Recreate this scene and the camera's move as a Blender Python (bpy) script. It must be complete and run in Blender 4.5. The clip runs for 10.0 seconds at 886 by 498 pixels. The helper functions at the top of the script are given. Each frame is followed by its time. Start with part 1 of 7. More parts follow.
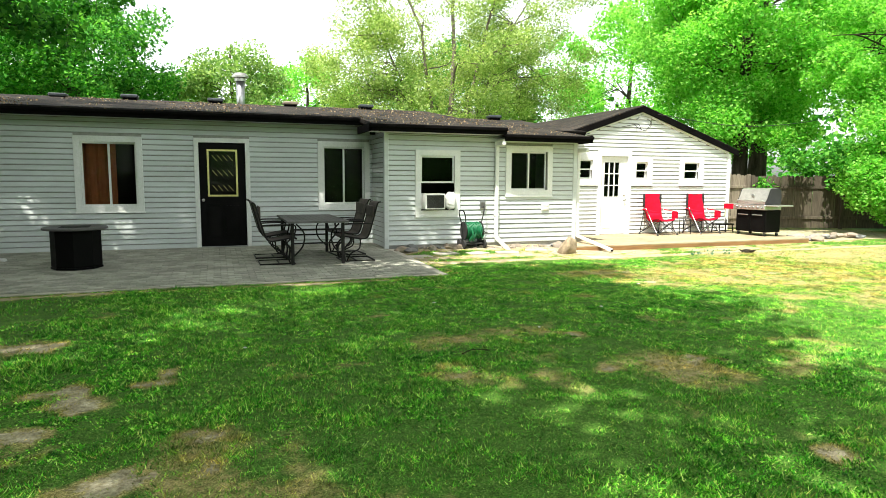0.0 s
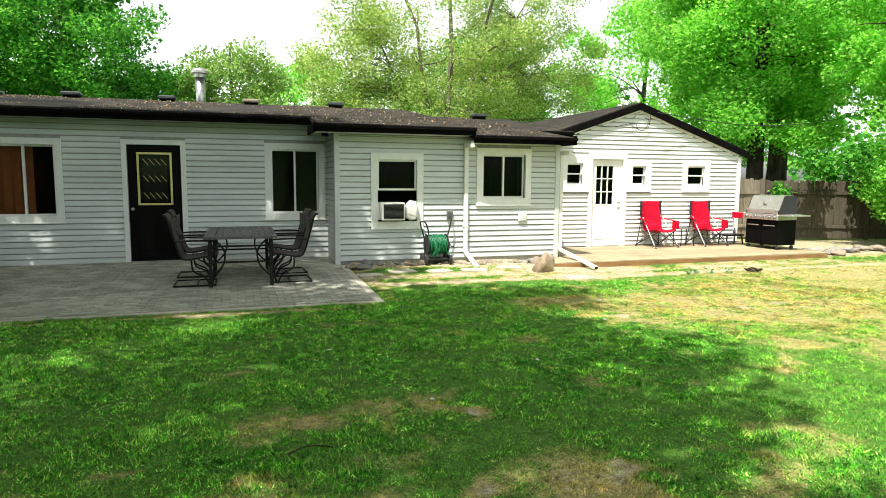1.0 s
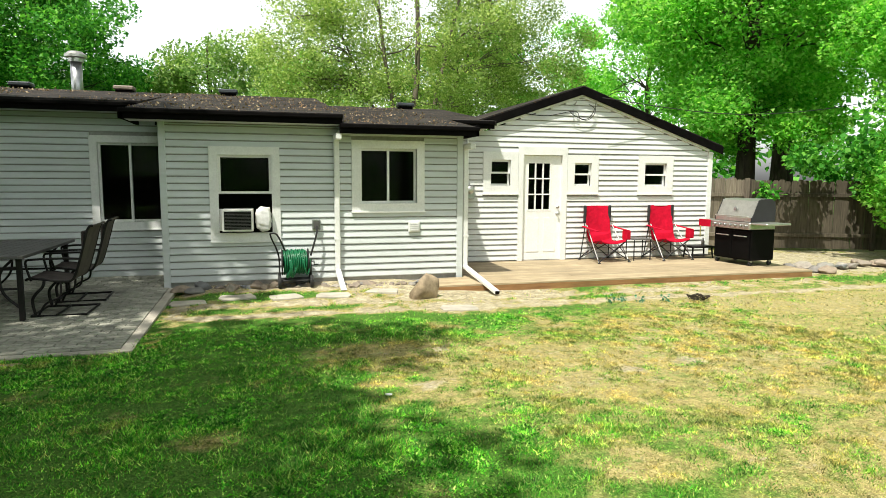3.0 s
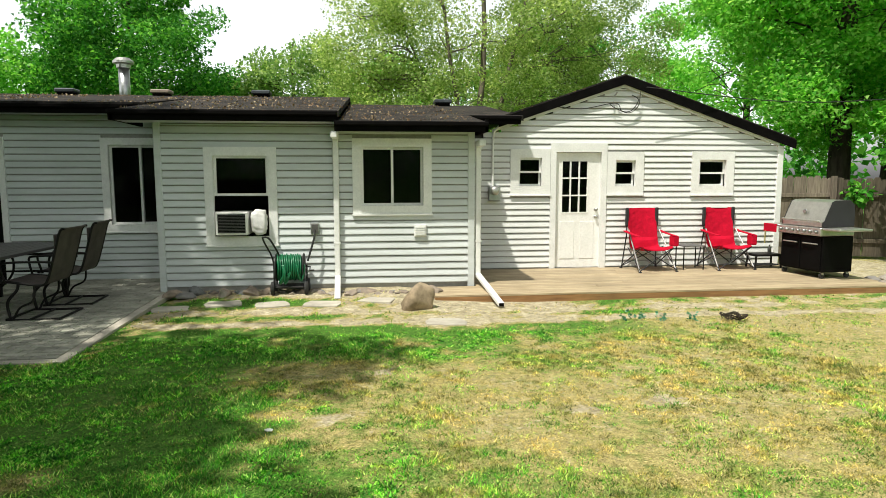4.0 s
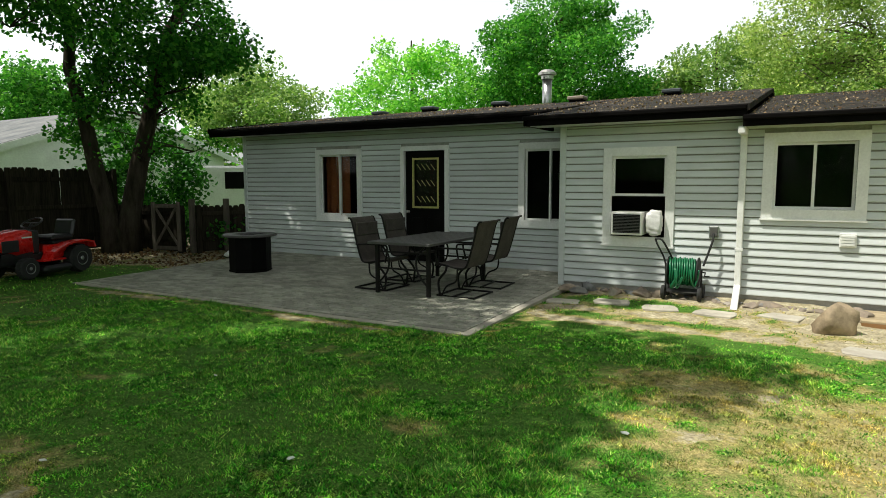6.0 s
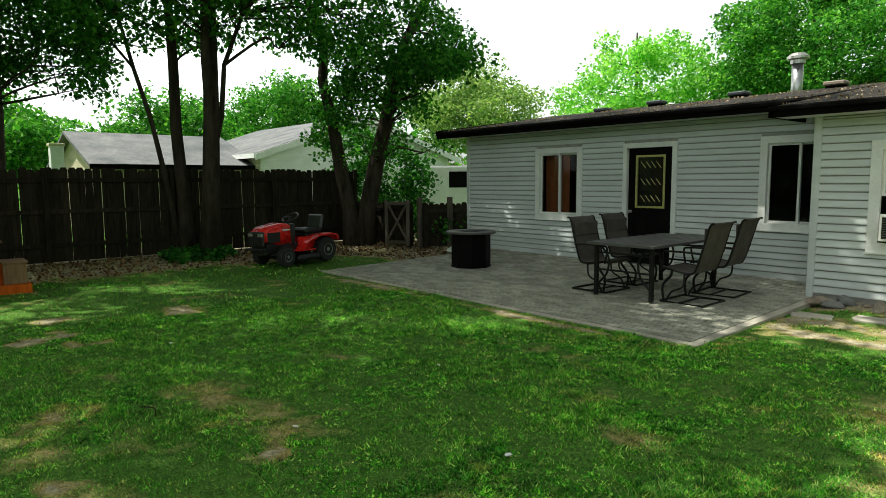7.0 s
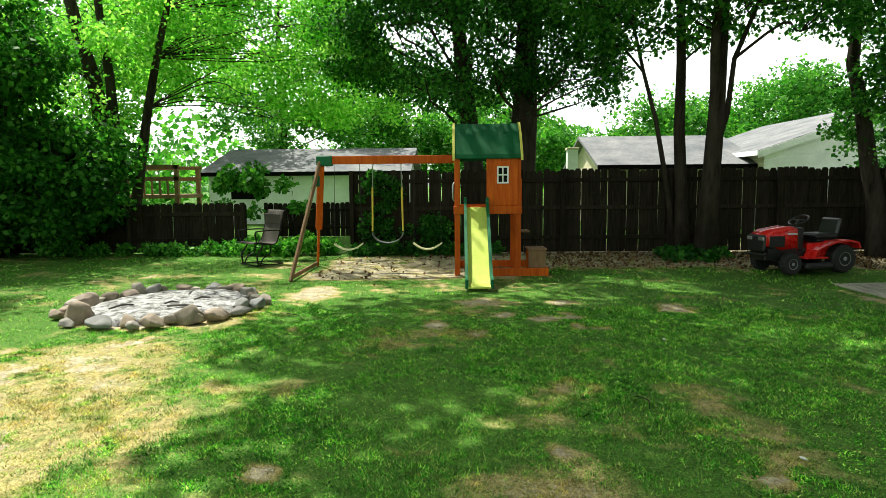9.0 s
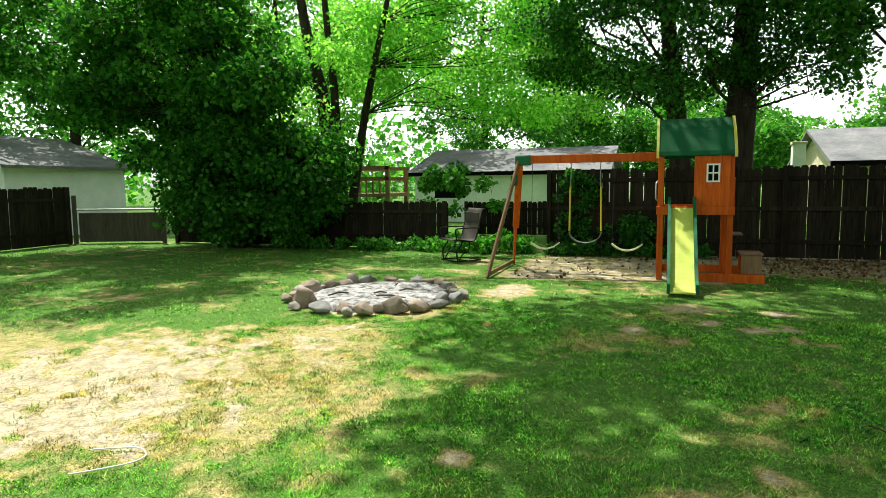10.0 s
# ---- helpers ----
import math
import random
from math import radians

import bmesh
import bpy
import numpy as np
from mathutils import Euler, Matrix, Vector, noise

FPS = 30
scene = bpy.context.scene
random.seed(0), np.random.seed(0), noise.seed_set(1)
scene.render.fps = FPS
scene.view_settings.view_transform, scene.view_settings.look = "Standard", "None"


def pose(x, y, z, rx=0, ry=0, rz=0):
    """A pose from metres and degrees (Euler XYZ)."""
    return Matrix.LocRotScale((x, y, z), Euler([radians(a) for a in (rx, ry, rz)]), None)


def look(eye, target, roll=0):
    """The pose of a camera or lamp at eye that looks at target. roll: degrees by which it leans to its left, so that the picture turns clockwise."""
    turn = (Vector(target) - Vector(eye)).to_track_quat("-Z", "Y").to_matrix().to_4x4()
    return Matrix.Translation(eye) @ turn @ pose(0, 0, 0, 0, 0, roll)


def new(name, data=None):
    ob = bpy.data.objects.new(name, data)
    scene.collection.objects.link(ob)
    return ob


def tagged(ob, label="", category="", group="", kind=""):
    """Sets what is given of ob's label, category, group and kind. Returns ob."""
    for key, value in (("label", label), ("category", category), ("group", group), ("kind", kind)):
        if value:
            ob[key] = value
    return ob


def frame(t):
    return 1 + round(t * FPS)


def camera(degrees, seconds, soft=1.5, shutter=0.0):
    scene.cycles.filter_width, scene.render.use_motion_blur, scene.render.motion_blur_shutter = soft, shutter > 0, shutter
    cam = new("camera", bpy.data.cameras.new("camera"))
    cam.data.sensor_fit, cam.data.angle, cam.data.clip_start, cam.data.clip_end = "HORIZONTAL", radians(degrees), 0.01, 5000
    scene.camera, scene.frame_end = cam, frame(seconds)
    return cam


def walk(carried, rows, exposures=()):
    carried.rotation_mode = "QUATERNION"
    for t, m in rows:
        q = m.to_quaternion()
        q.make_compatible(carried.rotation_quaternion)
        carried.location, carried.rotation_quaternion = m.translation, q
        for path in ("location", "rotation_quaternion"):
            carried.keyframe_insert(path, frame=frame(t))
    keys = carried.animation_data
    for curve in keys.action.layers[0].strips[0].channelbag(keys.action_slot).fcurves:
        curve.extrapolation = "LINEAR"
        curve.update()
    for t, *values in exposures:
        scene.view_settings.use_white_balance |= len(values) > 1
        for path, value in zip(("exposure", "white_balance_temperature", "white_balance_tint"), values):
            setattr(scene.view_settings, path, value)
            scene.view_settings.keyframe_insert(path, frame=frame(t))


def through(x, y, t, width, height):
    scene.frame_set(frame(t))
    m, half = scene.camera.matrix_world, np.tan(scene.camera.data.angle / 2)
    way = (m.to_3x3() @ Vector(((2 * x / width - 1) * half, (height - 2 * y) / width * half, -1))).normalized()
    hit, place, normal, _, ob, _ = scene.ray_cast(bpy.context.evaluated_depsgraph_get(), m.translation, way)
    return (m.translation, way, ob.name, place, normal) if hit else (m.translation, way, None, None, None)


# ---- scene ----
cam = camera(69.9, 10.0, soft=0.5)
PATH = [
    (0, (0.06, -0.215, 1.386), (0.731, 1.656, 1.165), 0.3),
    (0.5, (0.881, 0.378, 1.503), (1.497, 2.268, 1.281), 0.4),
    (1, (1.66, 0.913, 1.526), (2.267, 2.806, 1.303), 0.4),
    (1.5, (2.413, 1.449, 1.541), (3.013, 3.343, 1.317), 0.3),
    (2, (3.122, 1.918, 1.531), (3.72, 3.814, 1.309), 0.4),
    (2.5, (3.851, 2.265, 1.538), (4.445, 4.162, 1.316), 0.4),
    (4, (6.206, 3.1, 1.525), (6.432, 5.075, 1.305), -0.1),
    (4.5, (6.439, 3.186, 1.5), (6.495, 5.174, 1.285), -0.2),
    (5, (6.478, 3.174, 1.517), (6.261, 5.151, 1.298), -0.3),
    (5.5, (6.471, 3.194, 1.507), (5.84, 5.079, 1.291), -0.2),
    (7, (6.387, 3.203, 1.513), (4.884, 4.506, 1.299), -0.4),
    (7.5, (6.341, 3.194, 1.503), (4.628, 4.203, 1.291), -0.5),
    (8, (6.286, 3.176, 1.495), (4.411, 3.839, 1.287), -0.6),
    (8.5, (6.263, 3.154, 1.495), (4.297, 3.459, 1.291), -0.5),
    (9, (6.259, 3.131, 1.495), (4.27, 3.083, 1.293), -0.5),
    (9.5, (6.25, 3.139, 1.496), (4.293, 2.778, 1.295), -0.5),
    (10, (6.295, 3.142, 1.496), (4.414, 2.492, 1.297), -0.6),
]
walk(cam, [(t, look(eye, target, roll)) for t, eye, target, roll in PATH],
     exposures=[(0, 1.08, 6500, 6), (0.7, 0.9, 6500, 6), (2.5, 0.55, 6500, 6), (4.5, 0.1, 6500, 7), (5.5, 0.05, 6500, 7), (7.0, 0.3, 6500, 2), (8.5, 0.80, 6500, 3), (10, 0.76, 6500, 6)])


# ---- light ----
SUN = Vector((0.38, 0.36, -1.0))
world = bpy.data.worlds.new("world")
scene.world = world
world.use_nodes = True
wn = world.node_tree.nodes
sky = wn.new("ShaderNodeTexSky")
sky.sky_type, sky.sun_disc = "NISHITA", False
sky.sun_elevation, sky.sun_rotation = radians(62), radians(227)
sky.air_density, sky.dust_density, sky.ozone_density = 1.0, 4.0, 0.6
haze = wn.new("ShaderNodeHueSaturation")
haze.inputs["Saturation"].default_value = 0.16
haze.inputs["Value"].default_value = 1.0
world.node_tree.links.new(sky.outputs[0], haze.inputs["Color"])
world.node_tree.links.new(haze.outputs[0], wn["Background"].inputs[0])
# the hazy sky is whiter towards the horizon
up = wn.new("ShaderNodeSeparateXYZ")
world.node_tree.links.new(wn.new("ShaderNodeTexCoord").outputs["Generated"], up.inputs[0])
fade = wn.new("ShaderNodeMapRange")
for k, v in (("From Min", 0.1), ("From Max", 0.6), ("To Min", 0.37), ("To Max", 0.10)):
    fade.inputs[k].default_value = v
world.node_tree.links.new(up.outputs[2], fade.inputs["Value"])
world.node_tree.links.new(fade.outputs[0], wn["Background"].inputs[1])
sun_data = bpy.data.lights.new("sun", "SUN")
sun_data.energy, sun_data.angle, sun_data.color = 5.0, radians(0.6), (1.0, 0.95, 0.86)
sun = new("sun", sun_data)
sun.matrix_world = look((0, 0, 30), Vector((0, 0, 30)) + SUN)


# ---- tools ----
class Mat:
    """A node material with a principled shader and a few shorthand builders."""

    def __init__(self, name, rough=0.7, metal=0.0, spec=0.5):
        self.m = bpy.data.materials.new(name)
        self.m.use_nodes = True
        self.n, self.l = self.m.node_tree.nodes, self.m.node_tree.links
        self.b = self.n["Principled BSDF"]
        self.b.inputs["Roughness"].default_value = rough
        self.b.inputs["Metallic"].default_value = metal
        self.b.inputs["Specular IOR Level"].default_value = spec

    def node(self, kind, **props):
        nd = self.n.new(kind)
        for k, v in props.items():
            nd.inputs[k].default_value = v
        return nd

    def coords(self, scale=(1, 1, 1), space="Object"):
        tc = self.n.new("ShaderNodeTexCoord")
        mp = self.n.new("ShaderNodeMapping")
        mp.inputs["Scale"].default_value = scale
        if space == "World":
            geo = self.n.new("ShaderNodeNewGeometry")
            self.l.new(geo.outputs["Position"], mp.inputs["Vector"])
        else:
            self.l.new(tc.outputs[space], mp.inputs["Vector"])
        return mp.outputs[0]

    def noise(self, scale, detail=4.0, rough=0.6, stretch=(1, 1, 1), space="World"):
        nz = self.node("ShaderNodeTexNoise", Scale=scale, Detail=detail, Roughness=rough)
        self.l.new(self.coords(stretch, space), nz.inputs["Vector"])
        return nz.outputs["Fac"]

    def ramp(self, fac, *stops):
        r = self.n.new("ShaderNodeValToRGB")
        el = r.color_ramp.elements
        while len(el) < len(stops):
            el.new(0.5)
        for e, (p, c) in zip(el, stops):
            e.position, e.color = p, (*c, 1)
        self.l.new(fac, r.inputs[0])
        return r.outputs[0]

    def mix(self, a, b, fac, mode="MIX"):
        mx = self.n.new("ShaderNodeMix")
        mx.data_type, mx.blend_type = "RGBA", mode
        for socket, value in ((mx.inputs[0], fac), (mx.inputs[6], a), (mx.inputs[7], b)):
            if isinstance(value, (int, float)):
                socket.default_value = value
            elif isinstance(value, tuple):
                socket.default_value = (*value, 1)
            else:
                self.l.new(value, socket)
        return mx.outputs[2]

    def base(self, colour):
        if isinstance(colour, tuple):
            self.b.inputs["Base Color"].default_value = (*colour, 1)
        else:
            self.l.new(colour, self.b.inputs["Base Color"])
        return self

    def bump(self, height, strength=0.3, distance=0.01):
        bp = self.node("ShaderNodeBump", Strength=strength, Distance=distance)
        self.l.new(height, bp.inputs["Height"])
        self.l.new(bp.outputs[0], self.b.inputs["Normal"])
        return self

    def rough_from(self, fac, lo, hi):
        mr = self.node("ShaderNodeMapRange")
        mr.inputs["To Min"].default_value, mr.inputs["To Max"].default_value = lo, hi
        self.l.new(fac, mr.inputs["Value"])
        self.l.new(mr.outputs[0], self.b.inputs["Roughness"])
        return self

    def island(self):
        g = self.n.new("ShaderNodeNewGeometry")
        return g.outputs["Random Per Island"]

    def each(self):
        return self.n.new("ShaderNodeObjectInfo").outputs["Random"]


def simple(name, colour, rough=0.6, metal=0.0, var=0.25, scale=9.0, bump=0.15, spec=0.5):
    """Paint, plastic or metal with mild grime at two scales."""
    m = Mat(name, rough, metal, spec)
    dark = tuple(c * (1 - var) for c in colour)
    light = tuple(min(1, c * (1 + var * 0.6)) for c in colour)
    a = m.ramp(m.noise(scale), (0.3, dark), (0.7, light))
    b = m.mix(a, m.ramp(m.noise(scale * 9, 3), (0.35, (0.75,) * 3), (0.65, (1.0,) * 3)), 0.35, "MULTIPLY")
    m.base(b).bump(m.noise(scale * 14), bump, 0.003)
    m.rough_from(m.noise(scale * 2), max(0.05, rough - 0.12), min(1, rough + 0.12))
    return m.m


def wood(name, c0, c1, along=(1, 12, 12), rough=0.75, by_piece=0.35, scale=2.5):
    m = Mat(name, rough)
    grain = m.noise(scale, 6, 0.65, along)
    col = m.ramp(grain, (0.3, c0), (0.7, c1))
    col = m.mix(col, m.ramp(m.each(), (0.0, (1 - by_piece,) * 3), (1.0, (1.0,) * 3)), 1.0, "MULTIPLY")
    col = m.mix(col, m.ramp(m.noise(1.3, 4), (0.35, (0.6, 0.6, 0.58)), (0.6, (1, 1, 1))), 0.5, "MULTIPLY")
    m.base(col).bump(grain, 0.35, 0.004)
    return m.m


def leafy(name, c0, c1, c2, through=0.45, by_tree=0.0):
    """Leaves: colour by leaf, light passing through, a waxy face."""
    m = Mat(name, 0.55, 0, 0.2)
    col = m.ramp(m.island(), (0.0, c0), (0.55, c1), (1.0, c2))
    big = m.ramp(m.noise(0.45, 3), (0.3, (0.62, 0.68, 0.6)), (0.7, (1.08, 1.0, 0.95)))
    col = m.mix(col, big, 0.8, "MULTIPLY")
    m.base(col)
    tr = m.n.new("ShaderNodeBsdfTranslucent")
    m.l.new(m.mix(col, (1.3, 1.35, 0.5), 0.6, "MULTIPLY"), tr.inputs["Color"])
    mx = m.node("ShaderNodeMixShader", Fac=through)
    m.l.new(m.b.outputs[0], mx.inputs[1])
    m.l.new(tr.outputs[0], mx.inputs[2])
    m.l.new(mx.outputs[0], m.n["Material Output"].inputs["Surface"])
    return m.m


def thing(name, label, category, at=(0, 0, 0), turn=0.0, group="", kind=""):
    ob = new(name)
    ob.empty_display_size = 0.1
    ob.matrix_basis = pose(*at, 0, 0, turn)
    return tagged(ob, label, category, group, kind)


def solid(name, bm, material, smooth=False):
    me = bpy.data.meshes.new(name)
    bmesh.ops.recalc_face_normals(bm, faces=bm.faces[:])
    if smooth:
        for f in bm.faces:
            f.smooth = True
    bm.to_mesh(me)
    bm.free()
    for m in material if isinstance(material, (list, tuple)) else [material]:
        me.materials.append(m)
    return me


def part(name, bm, material, parent, label="", smooth=False):
    ob = new(name, solid(name, bm, material, smooth))
    ob.parent = parent
    if label:
        ob["label"] = label
    return ob


def piece(name, mesh, parent, m):
    ob = new(name, mesh)
    ob.parent = parent
    ob.matrix_basis = m
    return ob


def box(bm, x0, x1, y0, y1, z0, z1, bevel=0.0, m=None):
    vs = [bm.verts.new((x, y, z)) for z in (z0, z1) for y in (y0, y1) for x in (x0, x1)]
    fs = [bm.faces.new([vs[i] for i in f]) for f in ((0, 2, 3, 1), (4, 5, 7, 6), (0, 1, 5, 4), (2, 6, 7, 3), (0, 4, 6, 2), (1, 3, 7, 5))]
    if bevel:
        es = list({e for f in fs for e in f.edges})
        out = bmesh.ops.bevel(bm, geom=es, offset=bevel, segments=1, affect="EDGES")
        vs = list({v for f in out["faces"] for v in f.verts} | {v for v in vs if v.is_valid})
    if m is not None:
        bmesh.ops.transform(bm, matrix=m, verts=[v for v in vs if v.is_valid])
    return bm


def boxes(*args, bevel=0.0):
    bm = bmesh.new()
    for a in args:
        box(bm, *a, bevel=bevel)
    return bm


def tube(bm, pts, radii, sides=8, cap=True):
    """A tapered tube along points."""
    pts = [Vector(p) for p in pts]
    if not hasattr(radii, "__len__"):
        radii = [radii] * len(pts)
    rings, side = [], None
    for i, p in enumerate(pts):
        d = (pts[min(i + 1, len(pts) - 1)] - pts[max(i - 1, 0)]).normalized()
        if side is None:
            side = d.cross(Vector((0, 0, 1)) if abs(d.z) < 0.9 else Vector((1, 0, 0))).normalized()
        side = (side - d * side.dot(d)).normalized()
        up = d.cross(side)
        rings.append([bm.verts.new(p + radii[i] * (math.cos(a) * side + math.sin(a) * up)) for a in (2 * math.pi * k / sides for k in range(sides))])
    for r0, r1 in zip(rings, rings[1:]):
        for k in range(sides):
            bm.faces.new((r0[k], r0[(k + 1) % sides], r1[(k + 1) % sides], r1[k]))
    if cap:
        bm.faces.new(rings[0][::-1])
        bm.faces.new(rings[-1])
    return bm


def tubes(*runs, sides=8):
    bm = bmesh.new()
    for pts, r in runs:
        tube(bm, pts, r, sides)
    return bm


def lathe(bm, profile, at=(0, 0, 0), sides=20, axis="z"):
    """Turns a profile of (radius, height) pairs round an axis."""
    rings = []
    for r, h in profile:
        ring = []
        for k in range(sides):
            a = 2 * math.pi * k / sides
            p = (r * math.cos(a), r * math.sin(a), h)
            if axis == "x":
                p = (p[2], p[0], p[1])
            elif axis == "y":
                p = (p[0], p[2], p[1])
            ring.append(bm.verts.new((p[0] + at[0], p[1] + at[1], p[2] + at[2])))
        rings.append(ring)
    for r0, r1 in zip(rings, rings[1:]):
        for k in range(sides):
            bm.faces.new((r0[k], r0[(k + 1) % sides], r1[(k + 1) % sides], r1[k]))
    bm.faces.new(rings[0][::-1])
    bm.faces.new(rings[-1])
    return bm


def spline(pts, n=6):
    """A smooth run through a few points."""
    P = [Vector(p) for p in pts]
    out = []
    for i in range(len(P) - 1):
        a, b, c, d = P[max(i - 1, 0)], P[i], P[i + 1], P[min(i + 2, len(P) - 1)]
        for k in range(n):
            t = k / n
            out.append(0.5 * ((2 * b) + (c - a) * t + (2 * a - 5 * b + 4 * c - d) * t * t + (3 * b - a - 3 * c + d) * t ** 3))
    return out + [P[-1]]


def ribbon(bm, pts, x0, x1, thick):
    """A sheet of some thickness that follows a run of (y, z) points."""
    P = [Vector((0, p[0], p[1])) for p in pts]
    rows = []
    for i, p in enumerate(P):
        d = (P[min(i + 1, len(P) - 1)] - P[max(i - 1, 0)]).normalized()
        nrm = Vector((0, -d.z, d.y)) * thick / 2
        rows.append([bm.verts.new((x, *(p + s * nrm).yz)) for s, x in ((1, x0), (1, x1), (-1, x1), (-1, x0))])
    for a, b in zip(rows, rows[1:]):
        for k in range(4):
            bm.faces.new((a[k], a[(k + 1) % 4], b[(k + 1) % 4], b[k]))
    bm.faces.new(rows[0][::-1])
    bm.faces.new(rows[-1])
    return bm


def many_faces(name, verts, corners, material, values=None):
    """A mesh from arrays: verts (n, k, 3), one k-cornered face each; values: a number for each face, kept as an attribute."""
    n, k = verts.shape[:2]
    me = bpy.data.meshes.new(name)
    me.vertices.add(n * k)
    me.vertices.foreach_set("co", np.ascontiguousarray(verts, dtype=np.float32).ravel())
    me.loops.add(n * k)
    me.loops.foreach_set("vertex_index", np.arange(n * k, dtype=np.int32))
    me.polygons.add(n)
    me.polygons.foreach_set("loop_start", np.arange(0, n * k, k, dtype=np.int32))
    if values is not None:
        at = me.attributes.new("wear", "FLOAT", "POINT")
        at.data.foreach_set("value", np.repeat(values.astype(np.float32), k))
    me.materials.append(material)
    me.update(calc_edges=True)
    return me


def smooth_noise(x, y, seed, cell):
    """Value noise on arrays."""
    r = np.random.RandomState(seed).rand(64, 64)
    u, v = x / cell + 1000, y / cell + 1000
    i, j = np.floor(u).astype(int), np.floor(v).astype(int)
    f, g = u - i, v - j
    f, g = f * f * (3 - 2 * f), g * g * (3 - 2 * g)
    a, b, c, d = r[i % 64, j % 64], r[(i + 1) % 64, j % 64], r[i % 64, (j + 1) % 64], r[(i + 1) % 64, (j + 1) % 64]
    return (a * (1 - f) + b * f) * (1 - g) + (c * (1 - f) + d * f) * g


# ---- ground ----
def height(x, y):
    """The lawn: sinking a little towards the patio and the deck, rising again to the house foot, uneven by a hand's breadth."""
    sink = 0.095 * np.clip((y - 5.5) / 3.4, 0, 1) * np.clip((x + 6.0) / 2.5, 0, 1)
    sink = sink * (1 - 0.75 * np.clip((y - 10.9) / 1.2, 0, 1) * np.clip((x - 3.5) / 0.4, 0, 1) * np.clip((7.2 - x) / 0.6, 0, 1))
    sink = sink + 0.04 * np.clip((x - 5.5) / 3.0, 0, 1) * np.clip((y - 9.0) / 2.0, 0, 1) * np.clip((x - 7.0) / 0.8, 0, 1)
    return -sink + 0.02 * (smooth_noise(x, y, 3, 1.7) - 0.5) + 0.008 * (smooth_noise(x, y, 4, 0.35) - 0.5) - 0.02


def patio_z(y):
    """The top of the pavers, which fall away from the house."""
    return -0.095 + 0.017 * (y - 9.1)


def spot(x, y, cx, cy, rx, ry):
    return np.exp(-(((x - cx) / rx) ** 2 + ((y - cy) / ry) ** 2))


# worn spots by the house, the swings and the fire pit
BARE = ((-4.7, 2.0, 1.3, 2.0), (7.0, 10.2, 1.0, 0.35), (8.4, 10.5, 1.4, 0.4), (5.4, 11.0, 2.6, 0.35), (5.4, 11.95, 2.6, 0.45), (7.2, 11.0, 0.9, 0.5), (10.5, 10.9, 2.5, 0.35),
        (-1.3, -0.4, 1.9, 1.5), (14.5, 12.0, 2.0, 0.9), (1.6, 8.8, 2.2, 0.16), (3.62, 10.6, 0.2, 1.7), (-1.8, 8.8, 2.0, 0.2), (-2.5, 1.1, 1.0, 0.5), (0.18, -0.05, 0.4, 0.35))
# small bare spots out on the lawn
SPOTS = ((-0.79, 4.1, 0.27, 0.24), (-1.39, 5.74, 0.5, 0.35), (-0.39, 4.41, 0.34, 0.16), (-1.03, 3.65, 0.25, 0.2), (-0.4, 2.86, 0.4, 0.26), (3.58, 3.67, 0.3, 0.22),
         (-1.74, 3.44, 0.45, 0.7), (-1.8, 4.45, 0.3, 0.34), (-0.3, 4.65, 0.16, 0.24), (-0.86, 4.42, 0.22, 0.26), (-0.3, 1.38, 0.2, 0.2), (3.05, 2.07, 0.2, 0.16),
         (6.3, 8.33, 0.2, 0.16), (5.86, 7.26, 0.3, 0.2), (7.69, 7.19, 0.2, 0.16), (8.35, 7.32, 0.24, 0.18), (2.8, 3.72, 0.18, 0.14), (3.1, 4.73, 0.16, 0.12))
DRY = ((7.3, 7.5, 1.9, 2.0), (8.4, 7.3, 3.0, 2.4), (9.5, 8.4, 3.0, 1.6), (2.5, -0.3, 1.7, 1.9), (2.4, -3.4, 1.5, 1.6), (12.5, 9.0, 3.0, 2.4), (10.8, 9.9, 2.4, 0.9),
       (6.0, 8.3, 1.3, 0.8), (8.6, 4.8, 2.0, 1.8), (3.3, 3.7, 0.5, 0.4), (0.9, 0.0, 1.2, 0.8))

THIN = (((2.5, -0.95, 2.1, 1.9), 1.2), ((4.2, 0.4, 1.2, 1.0), 0.56), ((8.6, 7.2, 2.2, 1.6), 0.52), ((10.0, 9.2, 2.5, 0.8), 0.56), 
        ((-2.6, 1.0, 1.2, 0.7), 0.62), ((-2.0, 6.6, 1.3, 0.7), 0.48), ((0.4, 0.6, 0.8, 0.7), 0.55), ((-3.1, 2.8, 0.7, 2.4), 0.78))


